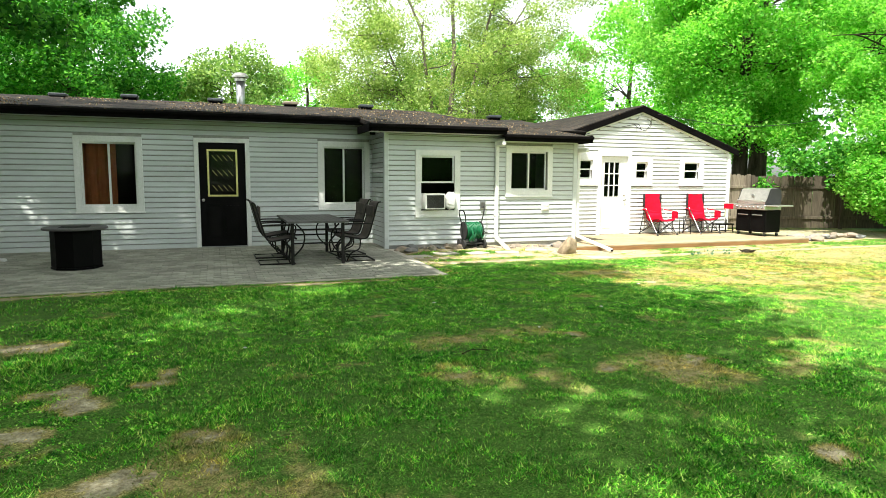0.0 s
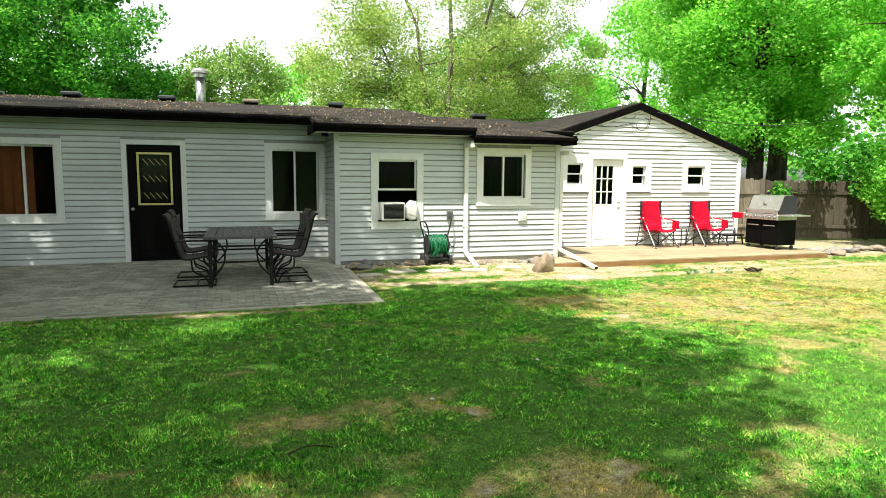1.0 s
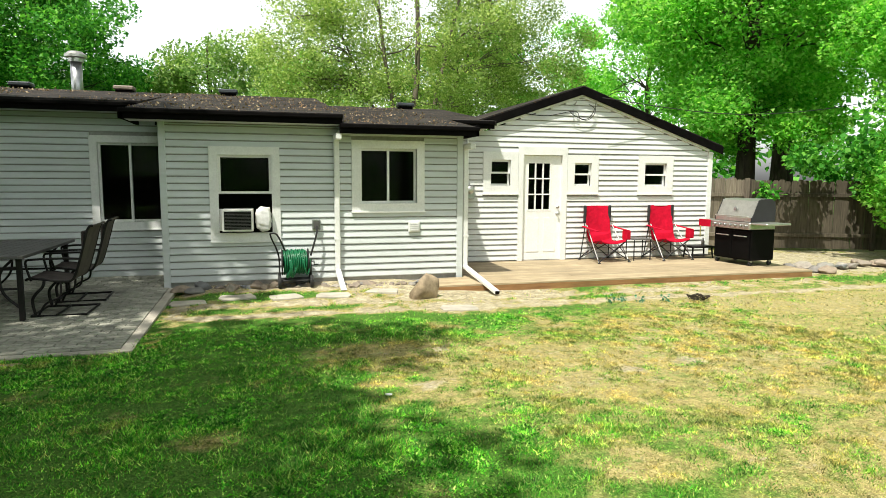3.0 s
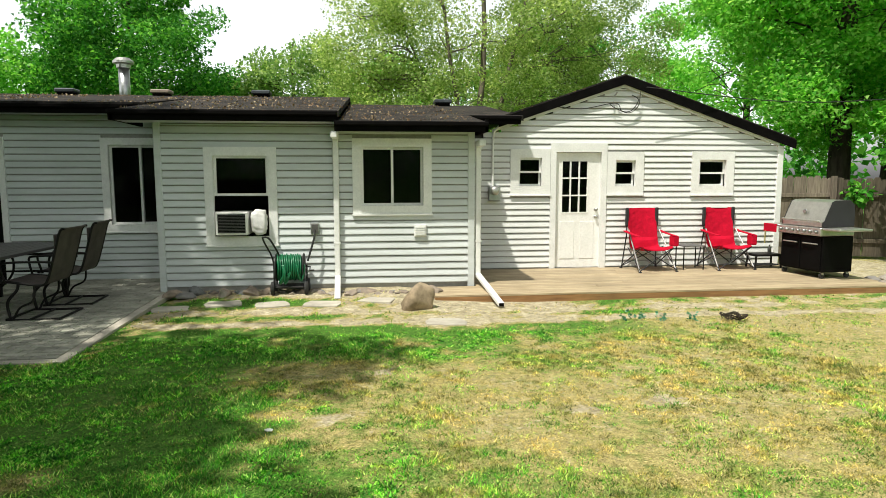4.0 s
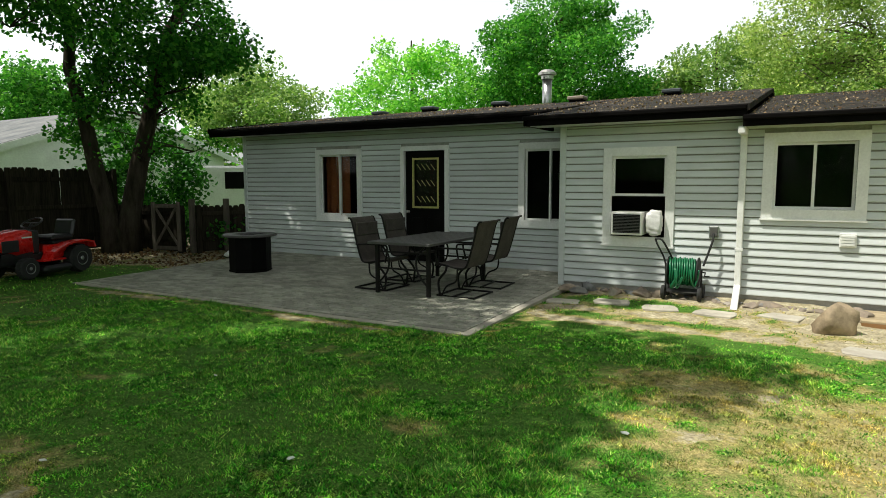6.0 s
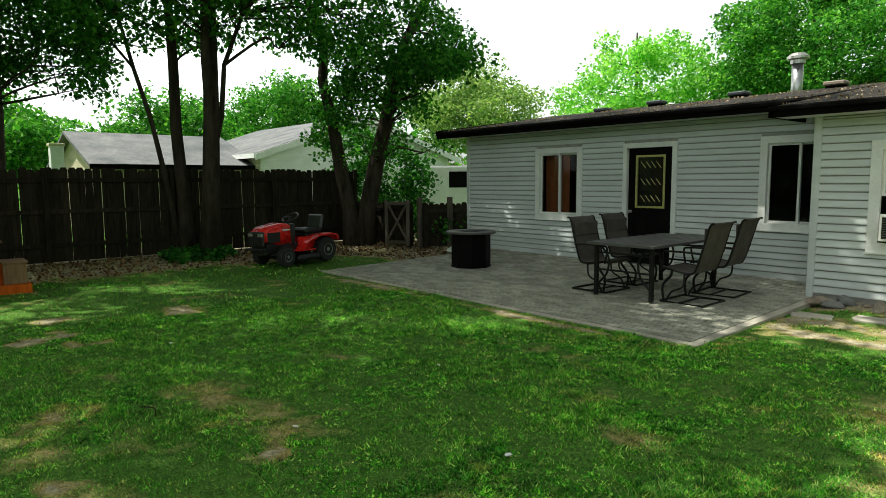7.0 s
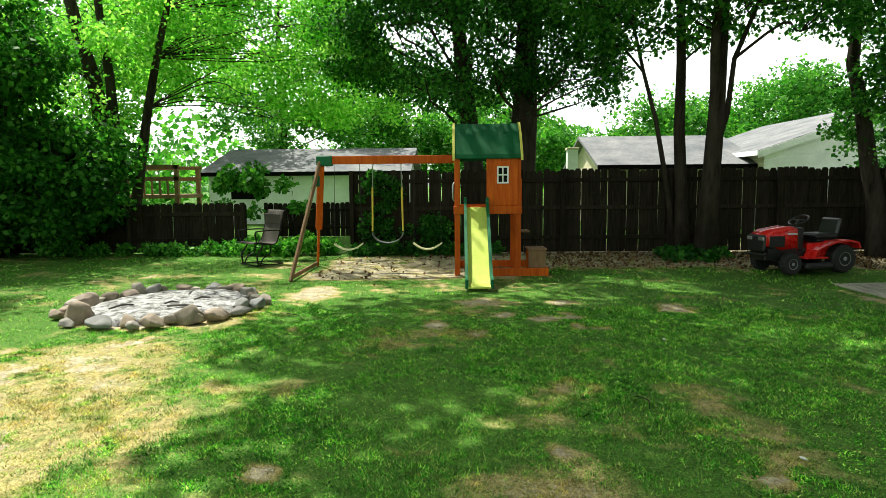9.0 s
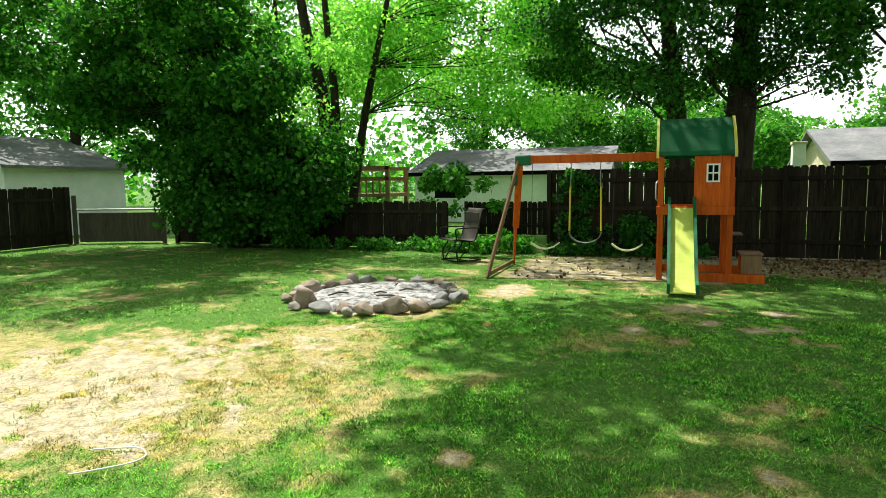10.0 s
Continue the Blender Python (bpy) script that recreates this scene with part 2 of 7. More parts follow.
def wear_of(x, y):
    """0: thick grass, about 0.5: dry and yellow, 1: bare earth."""
    x, y = np.asarray(x, float), np.asarray(y, float)
    rag = 0.25 * smooth_noise(x, y, 11, 0.5) + 0.35 * smooth_noise(x, y, 12, 0.19) + 0.4 * smooth_noise(x, y, 13, 0.08)
    b, d = np.zeros_like(x), np.zeros_like(x)
    for s in BARE + SPOTS:
        b = np.maximum(b, spot(x, y, *s))
    for s in DRY:
        d = np.maximum(d, spot(x, y, *s))
    near = ((x > -9.5) & (x < 18) & (y > -14) & (y < 16)).astype(float)
    litter = np.clip((-4.3 - x) / 1.2, 0, 1) * np.clip((y - 1.0) / 1.5, 0, 1) + np.clip((y - 10.2) / 0.9, 0, 1) * np.clip((-3.4 - x) / 0.6, 0, 1)
    b = np.maximum(b, np.clip(litter, 0, 1) * 1.0 * near)
    yard = np.clip((-3.3 - x) / 0.7, 0, 1) * np.clip((x + 7.4) / 0.4, 0, 1) * np.clip((y - 0.2) / 0.6, 0, 1) * np.clip((4.6 - y) / 0.6, 0, 1)
    strip = np.clip((x - 3.4) / 0.2, 0, 1) * (0.95 * np.exp(-((y - 10.3) / 0.2) ** 2) + 0.42 * np.clip((y - 10.2) / 0.4, 0, 1) + 0.55 * np.clip((y - 11.6) / 0.25, 0, 1)) + (0.6 - 0.3 * np.clip((x - 8.6) / 0.8, 0, 1)) * np.clip((x - 5.6) / 1.0, 0, 1) * np.clip((14.5 - x) / 1, 0, 1) * np.clip((y - 10.2) / 0.7, 0, 1)
    b = np.maximum(b, np.maximum(0.9 * yard, np.clip(strip, 0, 1.05) * near))
    for (cx, cy, rx, ry), most in THIN:
        b = np.maximum(b, 0.8 * most * spot(x, y, cx, cy, rx, ry) ** 0.5)
    bare = np.clip((b * 1.05 - 0.08 - rag) * 2.6, 0, 1)
    mottle = 0.45 * smooth_noise(x, y, 15, 0.55) + 0.33 * smooth_noise(x, y, 16, 0.21) + 0.22 * smooth_noise(x, y, 17, 0.09)
    lush = spot(x, y, 1.4, 6.8, 4.0, 2.0)
    dry = np.clip(d * 1.1 - 0.5 * rag, 0, 1) * 0.8 + np.clip((mottle - 0.515 - 0.14 * lush) * 2.1, 0, 0.42) * near
    bare = np.maximum(bare, np.clip((mottle - 0.745 - 0.10 * lush) * 9, 0, 0.95) * near)
    return np.maximum(np.clip(dry, 0, 0.64), bare)


soil = Mat("lawn_soil", 0.95, 0, 0.15)
at = soil.n.new("ShaderNodeAttribute")
at.attribute_name = "wear"
earth = soil.ramp(soil.noise(7, 6), (0.3, (0.29, 0.25, 0.16)), (0.55, (0.50, 0.445, 0.305)), (0.75, (0.68, 0.62, 0.46)))
earth = soil.mix(earth, soil.ramp(soil.noise(60, 3), (0.42, (0.5, 0.45, 0.4)), (0.6, (1, 1, 1))), 0.6, "MULTIPLY")
fine = soil.noise(110, 4, 0.75)
turf = soil.ramp(fine, (0.34, (0.010, 0.03, 0.004)), (0.46, (0.04, 0.12, 0.012)), (0.58, (0.12, 0.25, 0.035)), (0.7, (0.30, 0.31, 0.12)))
straw = soil.ramp(fine, (0.34, (0.07, 0.075, 0.02)), (0.5, (0.33, 0.275, 0.10)), (0.66, (0.66, 0.56, 0.28)))
patch = soil.mix(at.outputs["Fac"], soil.ramp(soil.noise(8, 5, 0.7), (0.35, (0.45,) * 3), (0.65, (1.35,) * 3)), 1.0, "MULTIPLY")
both = soil.mix(turf, straw, soil.ramp(patch, (0.12, (0, 0, 0)), (0.5, (1, 1, 1))))
crumb = soil.mix(at.outputs["Fac"], soil.ramp(soil.noise(26, 4, 0.7), (0.35, (0.7,) * 3), (0.65, (1.2,) * 3)), 1.0, "MULTIPLY")
both = soil.mix(both, earth, soil.ramp(crumb, (0.6, (0, 0, 0)), (0.78, (1, 1, 1))))
both = soil.mix(both, soil.ramp(soil.noise(24, 5, 0.75), (0.36, (0.5,) * 3), (0.6, (1.15,) * 3)), 0.8, "MULTIPLY")
soil.base(both).bump(soil.noise(45, 6), 0.6, 0.02)

# one sheet: fine over the yard, coarse out to the horizon
xs = np.concatenate([np.linspace(-900, -60, 12), np.linspace(-50, -10, 12), np.arange(-9, 18.01, 0.1), np.linspace(20, 60, 10), np.linspace(90, 900, 11)])
ys = np.concatenate([np.linspace(-900, -60, 12), np.linspace(-50, -15, 12), np.arange(-13.5, 14.51, 0.1), np.linspace(17, 60, 12), np.linspace(90, 900, 11)])
gx, gy = np.meshgrid(xs, ys)
gz = height(gx, gy)
nx, ny = len(xs), len(ys)
me = bpy.data.meshes.new("ground")
me.vertices.add(nx * ny)
me.vertices.foreach_set("co", np.stack([gx, gy, gz], -1).astype(np.float32).ravel())
idx = np.arange(nx * ny).reshape(ny, nx)
quads = np.stack([idx[:-1, :-1], idx[:-1, 1:], idx[1:, 1:], idx[1:, :-1]], -1).reshape(-1, 4)
me.loops.add(quads.size)
me.loops.foreach_set("vertex_index", quads.astype(np.int32).ravel())
me.polygons.add(len(quads))
me.polygons.foreach_set("loop_start", np.arange(0, quads.size, 4, dtype=np.int32))
me.attributes.new("wear", "FLOAT", "POINT").data.foreach_set("value", wear_of(gx, gy).astype(np.float32).ravel())
me.materials.append(soil.m)
me.update(calc_edges=True)
me.polygons.foreach_set("use_smooth", np.ones(len(quads), bool))
tagged(new("ground", me), "patchy green lawn with bare and straw-yellow spots", "lawn", kind="structure")

# blades
blade = Mat("grass_blade", 0.55, 0, 0.3)
at = blade.n.new("ShaderNodeAttribute")
at.attribute_name = "wear"
g1 = blade.ramp(blade.island(), (0.0, (0.008, 0.07, 0.004)), (0.4, (0.06, 0.37, 0.018)), (0.8, (0.23, 0.64, 0.07)), (1.0, (0.66, 0.86, 0.30)))
g2 = blade.ramp(blade.island(), (0.0, (0.13, 0.12, 0.03)), (0.5, (0.46, 0.385, 0.12)), (1.0, (0.74, 0.62, 0.29)))
gc = blade.mix(g1, g2, blade.ramp(at.outputs["Fac"], (0.16, (0, 0, 0)), (0.62, (1, 1, 1))))
gc = blade.mix(gc, blade.ramp(blade.noise(2.6, 7, 0.75), (0.38, (0.5, 0.62, 0.48)), (0.62, (1.55, 1.4, 1.05))), 0.9, "MULTIPLY")
gc = blade.mix(gc, blade.ramp(blade.noise(13, 5, 0.7), (0.38, (0.3, 0.38, 0.3)), (0.5, (0.95, 0.95, 0.95)), (0.64, (1.75, 1.65, 1.45))), 0.9, "MULTIPLY")
blade.base(gc)
tr = blade.n.new("ShaderNodeBsdfTranslucent")
blade.l.new(gc, tr.inputs["Color"])
mx = blade.node("ShaderNodeMixShader", Fac=0.3)
blade.l.new(blade.b.outputs[0], mx.inputs[1])
blade.l.new(tr.outputs[0], mx.inputs[2])
blade.l.new(mx.outputs[0], blade.n["Material Output"].inputs["Surface"])


def grass(inner=1500000, outer=1350000):
    """Blades: thick where the walk passes, thinner farther out, in tufts."""
    r = np.random.RandomState(5)
    x = np.concatenate([r.uniform(-1.5, 10.5, inner), r.uniform(-8, 16.5, outer)])
    y = np.concatenate([r.uniform(-1.0, 9.8, inner), r.uniform(-12.5, 12, outer)])
    n = len(x)
    near = np.minimum.reduce([np.hypot(x - a, y - b) for a, b in ((3, 4), (6, 6), (4, 6), (8, 6.5), (2.5, 2), (1.5, 4.5))])
    tuft = 0.45 * smooth_noise(x, y, 21, 0.30) + 0.55 * smooth_noise(x, y, 23, 0.085)
    keep = r.rand(n) < (0.25 + 1.7 * np.clip(tuft - 0.25, 0, 1)) / (1 + (near / 4.5) ** 2)
    w = wear_of(x, y)
    keep &= r.rand(n) > np.clip((w - 0.42) * 1.35, 0, 0.86)
    keep &= ~((x < 3.42) & (x > -3.7) & (y > 9.04))
    keep &= ~((x > 7.0) & (x < 14.0) & (y > 11.45))
    keep &= ~((x > 3.3) & (y > 12.0))
    keep &= np.hypot((x + 1.55) / 1.2, (y + 0.5) / 1.05) > 1
    keep &= ~((x < -7.4) & (y > -2))
    x, y, w, tuft = x[keep], y[keep], w[keep], tuft[keep]
    n = len(x)
    near = np.minimum(np.hypot(x - 6, y - 4), np.hypot(x - 2.5, y - 2.5))
    clover = smooth_noise(x, y, 25, 0.7) * 0.6 + smooth_noise(x, y, 26, 0.2) * 0.4 > 0.62
    clover &= w < 0.4
    tall = np.where(clover, 0.7, 1.0) * (0.012 + 0.021 * r.rand(n) ** 2.2) * (0.5 + 0.7 * smooth_noise(x, y, 22, 0.6)) * (0.3 + 1.5 * tuft) * (1 - 0.35 * np.clip(w, 0, 1)) * (1 + 0.03 * near)
    wide = (0.0018 + 0.0017 * r.rand(n)) * (1 + near / 5) * np.where(clover, 2.3, 1.0)
    a, lean = r.uniform(0, 2 * np.pi, n), r.uniform(0.2, 1.6, n) * tall
    b = r.uniform(0, 2 * np.pi, n)
    z = height(x, y) - 0.004
    dx, dy = np.cos(a) * wide, np.sin(a) * wide
    p0 = np.stack([x - dx, y - dy, z], -1)
    p1 = np.stack([x + dx, y + dy, z], -1)
    p2 = np.stack([x + np.cos(b) * lean, y + np.sin(b) * lean, z + tall], -1)
    return many_faces("grass", np.stack([p0, p1, p2], 1), 3, blade.m, w * (0.25 * r.rand(n) + 1.1 * smooth_noise(x, y, 31, 0.16) + 0.55 * smooth_noise(x, y, 32, 0.06) - 0.15) + 0.4 * (r.rand(n) < 0.12) * ~clover)


tagged(new("grass", grass()), "short ragged lawn grass, green and straw-yellow", "grass", kind="stuff")


# ---- trees ----
bark = Mat("bark", 0.95, 0, 0.05)
bk = bark.noise(7, 6, 0.7, (1, 1, 0.22))
bark.base(bark.mix(bark.ramp(bk, (0.3, (0.016, 0.012, 0.010)), (0.7, (0.07, 0.057, 0.044))), bark.ramp(bark.noise(1.5), (0.4, (1, 1, 1)), (0.7, (0.75, 0.9, 0.65))), 0.6, "MULTIPLY")).bump(bk, 0.9, 0.04)
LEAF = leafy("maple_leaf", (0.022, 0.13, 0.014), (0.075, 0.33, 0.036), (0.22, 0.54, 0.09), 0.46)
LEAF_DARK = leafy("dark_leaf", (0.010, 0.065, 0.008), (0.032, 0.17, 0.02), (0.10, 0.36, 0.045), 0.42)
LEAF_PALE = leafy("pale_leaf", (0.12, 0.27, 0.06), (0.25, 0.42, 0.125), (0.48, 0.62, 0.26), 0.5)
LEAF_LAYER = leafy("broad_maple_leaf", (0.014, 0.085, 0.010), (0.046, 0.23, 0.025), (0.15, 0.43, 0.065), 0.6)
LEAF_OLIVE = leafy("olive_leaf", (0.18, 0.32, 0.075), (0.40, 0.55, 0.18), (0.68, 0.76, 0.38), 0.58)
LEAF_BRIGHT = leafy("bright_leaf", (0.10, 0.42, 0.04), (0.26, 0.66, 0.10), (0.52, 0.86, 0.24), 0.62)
twig_bark = Mat("grey_twig_bark", 0.9, 0, 0.1)
twig_bark.base(twig_bark.ramp(twig_bark.noise(9, 5, 0.7, (1, 1, 0.3)), (0.3, (0.08, 0.068, 0.05)), (0.7, (0.20, 0.17, 0.13))))


def leaf_cloud(r, centres, radii, per, size, flat=0.65):
    """Leaves about clump centres; each a four-cornered leaf with a folded middle."""
    n = len(centres) * per
    c = np.repeat(centres, per, 0)
    rad = np.repeat(radii, per)[:, None]
    d = r.normal(size=(n, 3))
    d /= np.linalg.norm(d, axis=1)[:, None] + 1e-9
    p = c + d * rad * (r.rand(n, 1) ** 0.45) * np.array([1, 1, flat])
    s = size * r.uniform(0.6, 1.35, n)[:, None]
    u = d * 0.6 + r.normal(size=(n, 3)) * 0.6 + np.array([0, 0, -0.25])
    u /= np.linalg.norm(u, axis=1)[:, None]
    k = r.normal(size=(n, 3)) * 0.9 + np.array([0, 0, 1.0])
    v = np.cross(u, k)
    v /= np.linalg.norm(v, axis=1)[:, None] + 1e-9
    w = np.cross(u, v)
    mid = p + u * s * 0.45 + w * s * 0.08
    return np.stack([p, mid + v * s * 0.42, p + u * s, mid - v * s * 0.42], 1)


def tree(name, at, tall, girth, crowns, size, per, clump, material, label, seed, lean=(0, 0), stems=None, bare=0.0, skin=None):
    """A tree: tapered stems, limbs to every clump of the crowns, and the leaves. crowns: (x, y, z, rx, ry, rz, clumps), from the foot."""
    r = np.random.RandomState(seed)
    foot = Vector(at)
    ob = thing(name, label, "tree", at)
    bm = bmesh.new()
    stems = stems or [((0, 0), lean, tall, girth)]
    tops = []
    for (ox, oy), (lx, ly), h, g in stems:
        pts = []
        for i in range(9):
            t = i / 8
            pts.append((ox + lx * t ** 1.3 + 0.12 * r.normal() * t, oy + ly * t ** 1.3 + 0.12 * r.normal() * t, -0.15 + h * t))
        tube(bm, pts, [g * (1.35 if i == 0 else 1 - 0.82 * (i / 8)) for i in range(9)], 10)
        tops.append([Vector(p) for p in pts])
    centres, radii = [], []
    for cx, cy, cz, rx, ry, rz, k in crowns:
        d = r.normal(size=(k, 3))
        d /= np.linalg.norm(d, axis=1)[:, None]
        q = d * (r.uniform(0.35, 1.0, (k, 1)) ** 0.6) * np.array([rx, ry, rz]) + np.array([cx, cy, cz])
        centres.append(q)
        radii.append(clump * r.uniform(0.6, 1.3, k))
    centres, radii = np.concatenate(centres), np.concatenate(radii)
    for i in range(0, len(centres), 3):
        c = Vector(centres[i])
        stem = min(tops, key=lambda s: min((p - c).length for p in s))
        ok = [p for p in stem[2:] if p.z < c.z + 0.3] or [stem[3]]
        a = min(ok, key=lambda p: (p - c).length + 0.35 * abs(p.z - c.z + (p - c).xy.length * 0.5))
        L = (c - a).length
        m1 = a.lerp(c, 0.4) + Vector(r.normal(size=3)) * 0.06 * L + Vector((0, 0, 0.08 * L))
        m2 = a.lerp(c, 0.75) + Vector(r.normal(size=3)) * 0.06 * L
        g = min(girth * 0.32, 0.010 + 0.008 * L + 0.006 * max(0, 6 - c.z * 0.5) * 0.3) * (0.6 if L > 4 else 1.0) * (1 - bare)
        tube(bm, spline([a, m1, m2, c], 3), [g * (1 - 0.85 * j / 9) for j in range(10)], 5, False)
        for j in (1, 2):
            if i + j < len(centres):
                e = Vector(centres[i + j])
                if (e - m2).length < 3.2:
                    tube(bm, spline([m2, m2.lerp(e, 0.5) + Vector(r.normal(size=3)) * 0.1, e], 3), [g * 0.5 * (1 - 0.8 * q / 6) for q in range(7)], 4, False)
    part("trunk", bm, skin or bark.m, ob, smooth=True)
    leaves = leaf_cloud(r, centres, radii, per, size)
    if foot.xy.length > 19:  # far off, plain three-cornered leaves
        leaves = leaves[:, 1:]
    cr = new("crown", many_faces("crown", leaves, leaves.shape[1], material))
    cr.parent = ob
    return ob


# trees of the yard and round it; highest crowns unseen, added for shade
SHADE = "tall maple with dark furrowed trunk, unseen crowns added to shade the lawn"
tree("maple_tree", (-7.0, 7.9, 0), 12, 0.17, [(0.5, -0.5, 6.2, 3.2, 3.4, 2.0, 46), (4.4, -3.0, 9.6, 4.2, 3.8, 1.6, 60), (2.2, 1.5, 5.0, 2.0, 2.2, 0.9, 22), (-1, 0, 9, 4, 4, 2.5, 40), (1.0, 2.5, 9.6, 3.6, 4.4, 0.8, 46), (-0.5, -4.0, 9.8, 3.0, 3.6, 0.8, 36), (-0.6, -2.2, 6.9, 2.2, 1.8, 1.2, 36), (0.8, 0.6, 6.8, 1.8, 2.0, 1.0, 34), (0.0, -0.5, 5.1, 2.0, 2.6, 0.9, 34)],
     0.10, 180, 0.62, LEAF_LAYER, "multi-stemmed maple with dark slender trunks by the plank fence", 1,
     stems=[((-0.45, 0.05), (-0.35, -0.3), 11, 0.15), ((0.45, 0.2), (0.5, 0.45), 12, 0.20), ((0.3, 0.1), (0.9, 1.2), 8, 0.08), ((-0.5, -0.1), (-0.7, -1.6), 8, 0.07)])
tree("elm_tree", (-6.6, 11.6, 0), 9, 0.26, [(0.2, 0.6, 3.0, 1.9, 1.8, 1.3, 28), (0.6, 0.4, 5.6, 3.0, 2.6, 1.9, 38), (1.8, 0.2, 4.4, 1.6, 1.6, 0.9, 18), (2.6, -1.5, 8.3, 3.6, 3.4, 1.4, 34), (2.2, -0.7, 3.6, 1.3, 0.9, 0.6, 16), (3.7, -0.6, 3.75, 1.0, 0.7, 0.35, 12)],
     0.09, 160, 0.5, LEAF_LAYER, "dark forked elm with dense low leaves beside the house", 2, stems=[((0, 0), (-0.7, -1.2), 8, 0.2), ((0.1, 0.2), (1.2, 1.8), 8, 0.24)])
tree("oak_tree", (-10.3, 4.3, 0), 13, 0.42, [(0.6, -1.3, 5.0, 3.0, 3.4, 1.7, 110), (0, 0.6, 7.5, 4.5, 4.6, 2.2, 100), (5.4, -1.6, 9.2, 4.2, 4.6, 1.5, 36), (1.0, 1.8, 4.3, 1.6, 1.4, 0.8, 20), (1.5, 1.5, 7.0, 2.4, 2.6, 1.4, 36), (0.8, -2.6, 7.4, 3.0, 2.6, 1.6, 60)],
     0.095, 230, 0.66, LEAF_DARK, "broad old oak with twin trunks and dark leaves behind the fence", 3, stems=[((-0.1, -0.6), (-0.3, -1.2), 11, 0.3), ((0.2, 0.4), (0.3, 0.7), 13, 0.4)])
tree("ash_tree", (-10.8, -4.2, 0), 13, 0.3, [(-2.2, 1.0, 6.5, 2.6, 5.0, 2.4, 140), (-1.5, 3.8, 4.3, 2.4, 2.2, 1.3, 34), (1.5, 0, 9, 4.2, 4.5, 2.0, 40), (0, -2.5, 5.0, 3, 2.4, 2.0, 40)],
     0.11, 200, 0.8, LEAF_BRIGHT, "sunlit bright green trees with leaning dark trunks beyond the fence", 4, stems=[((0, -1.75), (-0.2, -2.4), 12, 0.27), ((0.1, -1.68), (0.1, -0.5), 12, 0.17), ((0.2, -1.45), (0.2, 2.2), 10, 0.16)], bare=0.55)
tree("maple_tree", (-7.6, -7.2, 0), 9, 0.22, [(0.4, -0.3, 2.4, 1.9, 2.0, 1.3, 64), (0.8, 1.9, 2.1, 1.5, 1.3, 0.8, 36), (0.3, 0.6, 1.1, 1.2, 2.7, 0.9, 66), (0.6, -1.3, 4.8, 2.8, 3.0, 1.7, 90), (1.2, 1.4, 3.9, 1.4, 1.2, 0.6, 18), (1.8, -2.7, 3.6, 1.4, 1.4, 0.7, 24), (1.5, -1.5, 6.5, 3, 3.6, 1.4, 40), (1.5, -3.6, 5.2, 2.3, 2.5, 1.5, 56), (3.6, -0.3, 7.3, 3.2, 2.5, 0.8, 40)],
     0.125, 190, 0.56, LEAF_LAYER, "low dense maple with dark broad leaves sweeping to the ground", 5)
# its crowns hang overhead out of view, placed to shade the lawn
tree("maple_tree", (-6.75, 8.3, 0), 11, 0.13, [(4.0, -4.6, 9.9, 3.8, 3.4, 0.9, 56), (1.8, -0.3, 9.6, 3.6, 2.8, 0.9, 50), (4.9, 0.2, 10.2, 2.6, 2.4, 0.7, 36),
                                         (7.0, -6.2, 10.0, 1.8, 1.8, 0.6, 26), (5.1, -8.7, 10.0, 2.4, 1.6, 0.6, 22), (2.4, -8.9, 10.0, 2.2, 1.9, 0.6, 16), (7.9, -2.9, 10.0, 1.1, 0.9, 0.4, 8)],
     0.24, 120, 0.8, LEAF, SHADE, 6, lean=(2.2, -0.9))
tree("maple_tree", (-7.9, 44.0, 0), 13, 0.4, [(0, 0, 8.2, 6.2, 5.5, 5.2, 150)], 0.26, 420, 1.25, LEAF, "round full maple behind the house roof", 7)
tree("cottonwood_tree", (10.4, 28.0, 0), 15, 0.16, [(0, 0, 9.0, 5.2, 4.0, 5.5, 160), (-3.8, 1, 6.4, 3.2, 3.0, 3.0, 90), (4.5, 1, 11.0, 3.5, 3.0, 3.0, 60), (3.4, 2, 6.4, 3.4, 3, 3.2, 100), (-1.5, 0, 4.6, 4.5, 2.5, 1.6, 60), (6.5, 3, 6.5, 3.0, 2.5, 3.0, 60)],
     0.13, 230, 0.78, LEAF_OLIVE, "airy olive-leaved tree with thin grey branches behind the house", 8, skin=twig_bark.m,
     stems=[((0, 0), (0.6, 0), 15, 0.16), ((0.3, 0), (3.0, 0), 14, 0.12), ((-0.2, 0), (-2.2, 0), 13, 0.12), ((0.1, 0.2), (5.2, 1.0), 12, 0.10), ((-0.1, 0.1), (-4.0, 0.6), 10, 0.09)])
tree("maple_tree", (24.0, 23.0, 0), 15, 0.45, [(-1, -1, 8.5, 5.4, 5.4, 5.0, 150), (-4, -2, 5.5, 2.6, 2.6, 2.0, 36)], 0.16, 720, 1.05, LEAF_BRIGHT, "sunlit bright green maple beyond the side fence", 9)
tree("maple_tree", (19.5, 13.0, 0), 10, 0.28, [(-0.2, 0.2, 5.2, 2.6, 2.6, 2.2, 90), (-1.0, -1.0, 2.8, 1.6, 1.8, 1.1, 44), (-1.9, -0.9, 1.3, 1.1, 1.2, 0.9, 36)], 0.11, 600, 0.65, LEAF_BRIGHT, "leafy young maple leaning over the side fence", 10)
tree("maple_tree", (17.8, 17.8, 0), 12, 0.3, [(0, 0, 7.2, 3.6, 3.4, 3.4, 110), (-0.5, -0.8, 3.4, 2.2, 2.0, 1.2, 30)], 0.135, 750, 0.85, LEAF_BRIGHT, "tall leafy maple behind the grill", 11)
